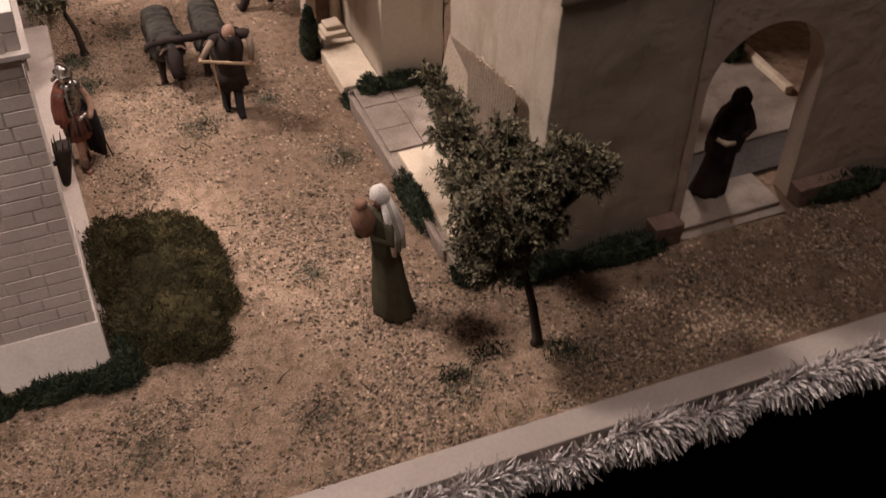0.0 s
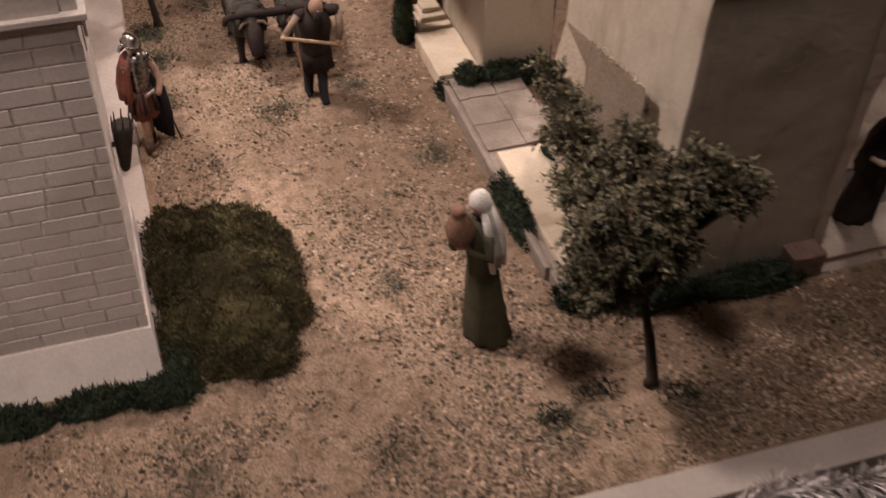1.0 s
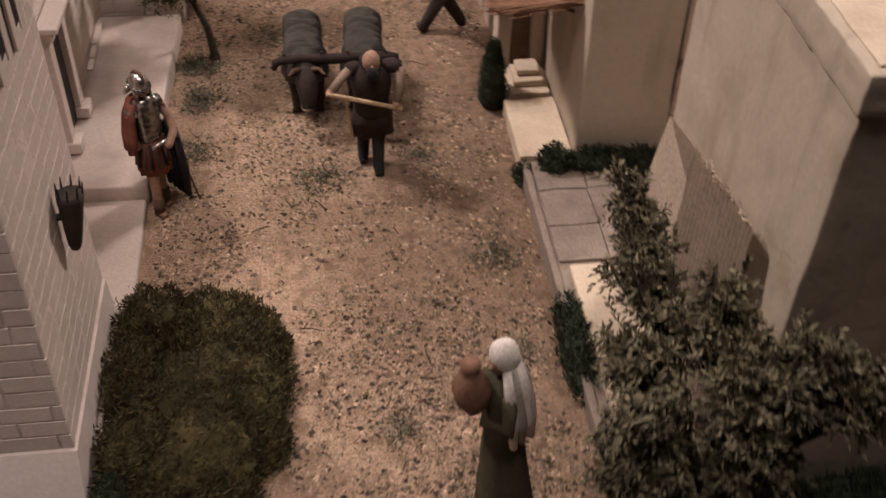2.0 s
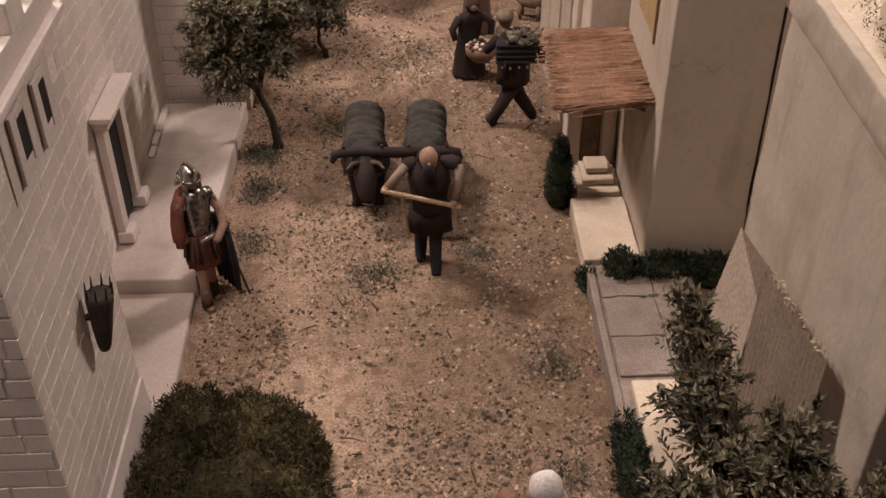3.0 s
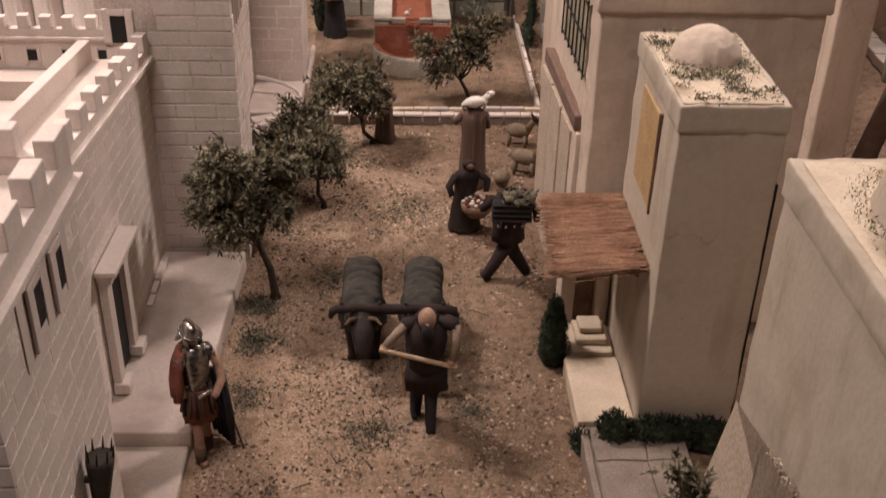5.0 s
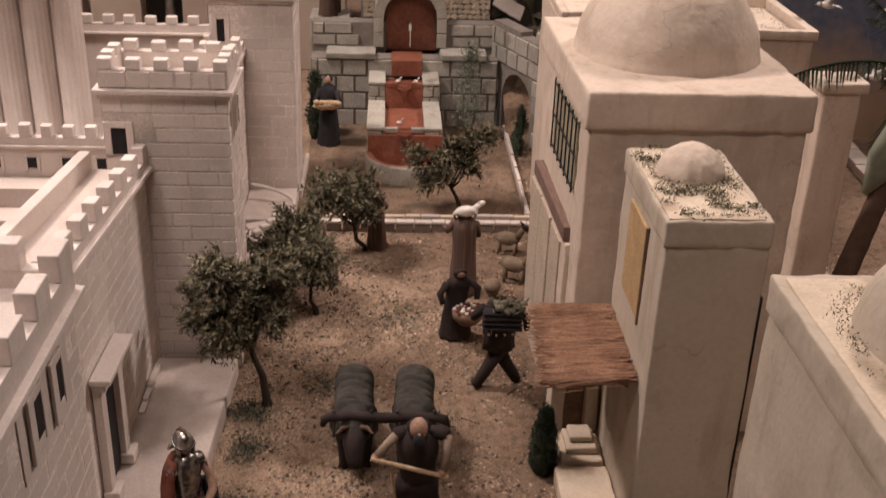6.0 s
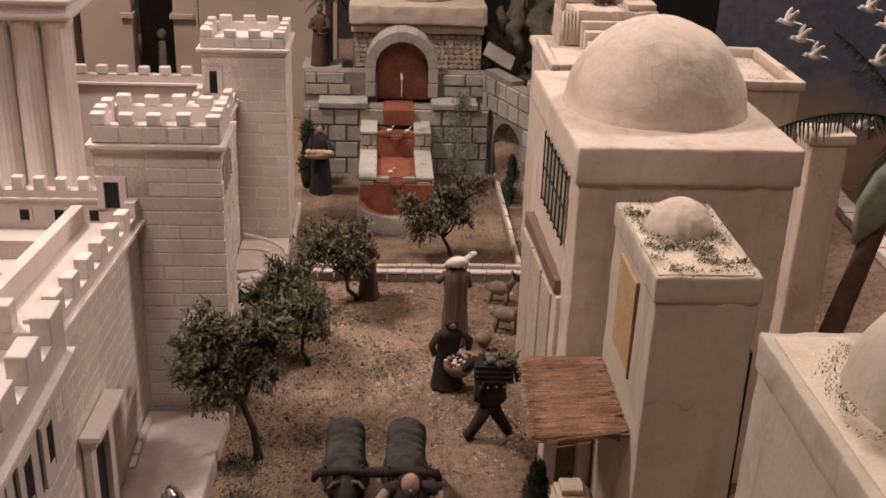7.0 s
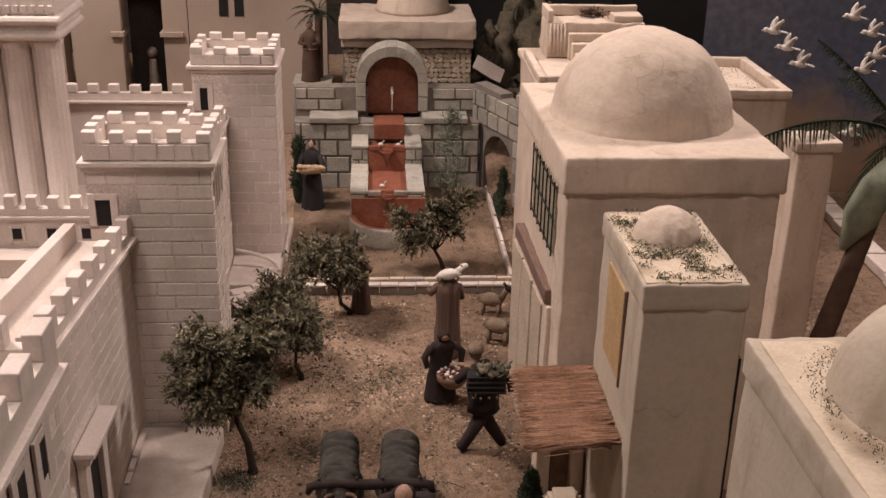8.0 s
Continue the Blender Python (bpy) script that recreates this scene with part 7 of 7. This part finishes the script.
tube(bm, [(0.259, 1.650, 0.0760), (0.262, 1.650, 0.0850), (0.270, 1.650, 0.0880), (0.293, 1.650, 0.0885), (0.328, 1.650, 0.0870), (0.364, 1.650, 0.0885), (0.388, 1.650, 0.0880), (0.397, 1.650, 0.0850), (0.400, 1.650, 0.0760)], [0.0030, 0.0050, 0.0058, 0.0052, 0.0062, 0.0052, 0.0058, 0.0050, 0.0030], 10)
for v in bm.verts:
    v.co += noise.noise_vector(v.co * 120) * 0.0016
part("beam", bm, M_TUNIC, g, smooth=True)
for x in (0.272, 0.314, 0.343, 0.385):
    bm = bmesh.new()
    tube(bm, [(x, 1.650, 0.0970), (x, 1.648, 0.062)], 0.0018, 6)
    part("bow_pin", bm, M_WOOD_DARK, g)
g = thing("goad_stick", (0.37, 1.53, 0.09), "pale wooden staff held level by the ox driver", "staff")
bm = bmesh.new()
tube(bm, [(0.316, 1.531, 0.1185), (0.395, 1.531, 0.0955)], 0.0025, 8)
part("shaft", bm, M_WOOD_PALE, g)
bm = bmesh.new()
tube(bm, [(0.336, 1.533, 0.1120), (0.342, 1.545, 0.048)], 0.0016, 8)
part("handle", bm, M_WOOD_PALE, g)


def torch():
    g = thing("wall_torch", (0.1, 1.267, 0.19), "dark iron torch basket fixed to the gatehouse wall", "torch")
    bm = bmesh.new()
    lathe(bm, [(0.001, 0.1545), (0.0040, 0.157), (0.0056, 0.162), (0.0076, 0.178), (0.0094, 0.196), (0.0108, 0.208), (0.0108, 0.213), (0.008, 0.213)], (0.1050, 1.267, 0), 16)
    for v in bm.verts:
        v.co.x += (v.co.z - 0.155) * 0.11
    part("cone", bm, M_WOOD_DARK, g, smooth=True)
    for k in range(8):
        a = 2 * math.pi * k / 8
        bm = bmesh.new()
        tube(bm, [(0.1112 + 0.0098 * math.cos(a), 1.267 + 0.0098 * math.sin(a), 0.211), (0.1126 + 0.0104 * math.cos(a), 1.267 + 0.0104 * math.sin(a), 0.224)], [0.0012, 0.0004], 5)
        part("spike", bm, M_IRON, g)
    bm = bmesh.new()
    tube(bm, [(0.097, 1.267, 0.19), (0.1065, 1.267, 0.19)], 0.003, 6)
    part("bracket", bm, M_IRON, g)


torch()


def doves():
    for (cx, cy, cz), places, label in (((1.10, 2.60, 0.385), ((1.074, 0.409), (1.103, 0.378), (1.133, 0.347)), "three white doves in flight on a thin wire"),
                                       ((1.25, 2.60, 0.40), ((1.222, 0.436), (1.261, 0.406), (1.278, 0.364), (1.258, 0.336), (1.250, 0.212)), "five white doves in flight on a thin wire")):
        g = thing("dove_flock", (cx, cy, cz), label, "dove figurines", "doves on wires")
        for x, z in places:
            bm = bmesh.new()
            p = Vector((x, 2.60, z))
            ellipsoid(bm, p, (0.014, 0.006, 0.0062), 0, (0, 10, 0))
            ellipsoid(bm, p + Vector((-0.015, 0, 0.003)), (0.0055, 0.0045, 0.0045), 0, segs=8)
            tube(bm, [p + Vector((-0.019, 0, 0.002)), p + Vector((-0.024, 0, 0.001))], [0.0016, 0.0004], 5)
            for s in (-1, 1):
                rows = []
                for i in range(6):
                    f = i / 5
                    lead = p + Vector((-0.007 + 0.016 * f * f, s * (0.003 + 0.013 * f), 0.002 + 0.027 * f - 0.004 * f * f))
                    chord = 0.015 * (1 - 0.82 * f ** 1.6)
                    rows.append([bm.verts.new(lead + Vector((chord * c, 0, -0.004 * c + lift))) for c, lift in ((0, 0), (0.4, 0.0012), (1, 0), (0.4, -0.0006))])
                for q, r in zip(rows, rows[1:]):
                    for i in range(4):
                        bm.faces.new([q[i], q[(i + 1) % 4], r[(i + 1) % 4], r[i]])
                bm.faces.new(rows[-1])
            tail = [[bm.verts.new(p + Vector((x, y, z + h))) for y in (-w, 0, w)] for x, w, z, h in ((0.009, 0.003, 0, 0.0012), (0.026, 0.0085, -0.003, 0.0006))]
            under = [[bm.verts.new(p + Vector((x, y, z - 0.0012))) for y in (-w, 0, w)] for x, w, z in ((0.009, 0.003, 0), (0.026, 0.0085, -0.003))]
            for sheet in (tail, under):
                for i in range(2):
                    bm.faces.new([sheet[0][i], sheet[0][i + 1], sheet[1][i + 1], sheet[1][i]])
            bmesh.ops.recalc_face_normals(bm, faces=bm.faces[:])
            part("dove", bm, M_WHITE, g, smooth=True)
        bm = bmesh.new()
        tube(bm, [(x, 2.60, z) for x, z in places] + [(places[-1][0] + 0.1, 3.3, 0.6), (places[-1][0] + 0.15, 3.95, 0.8)], 0.0004, 4)
        part("wire", bm, M_IRON, g)


doves()
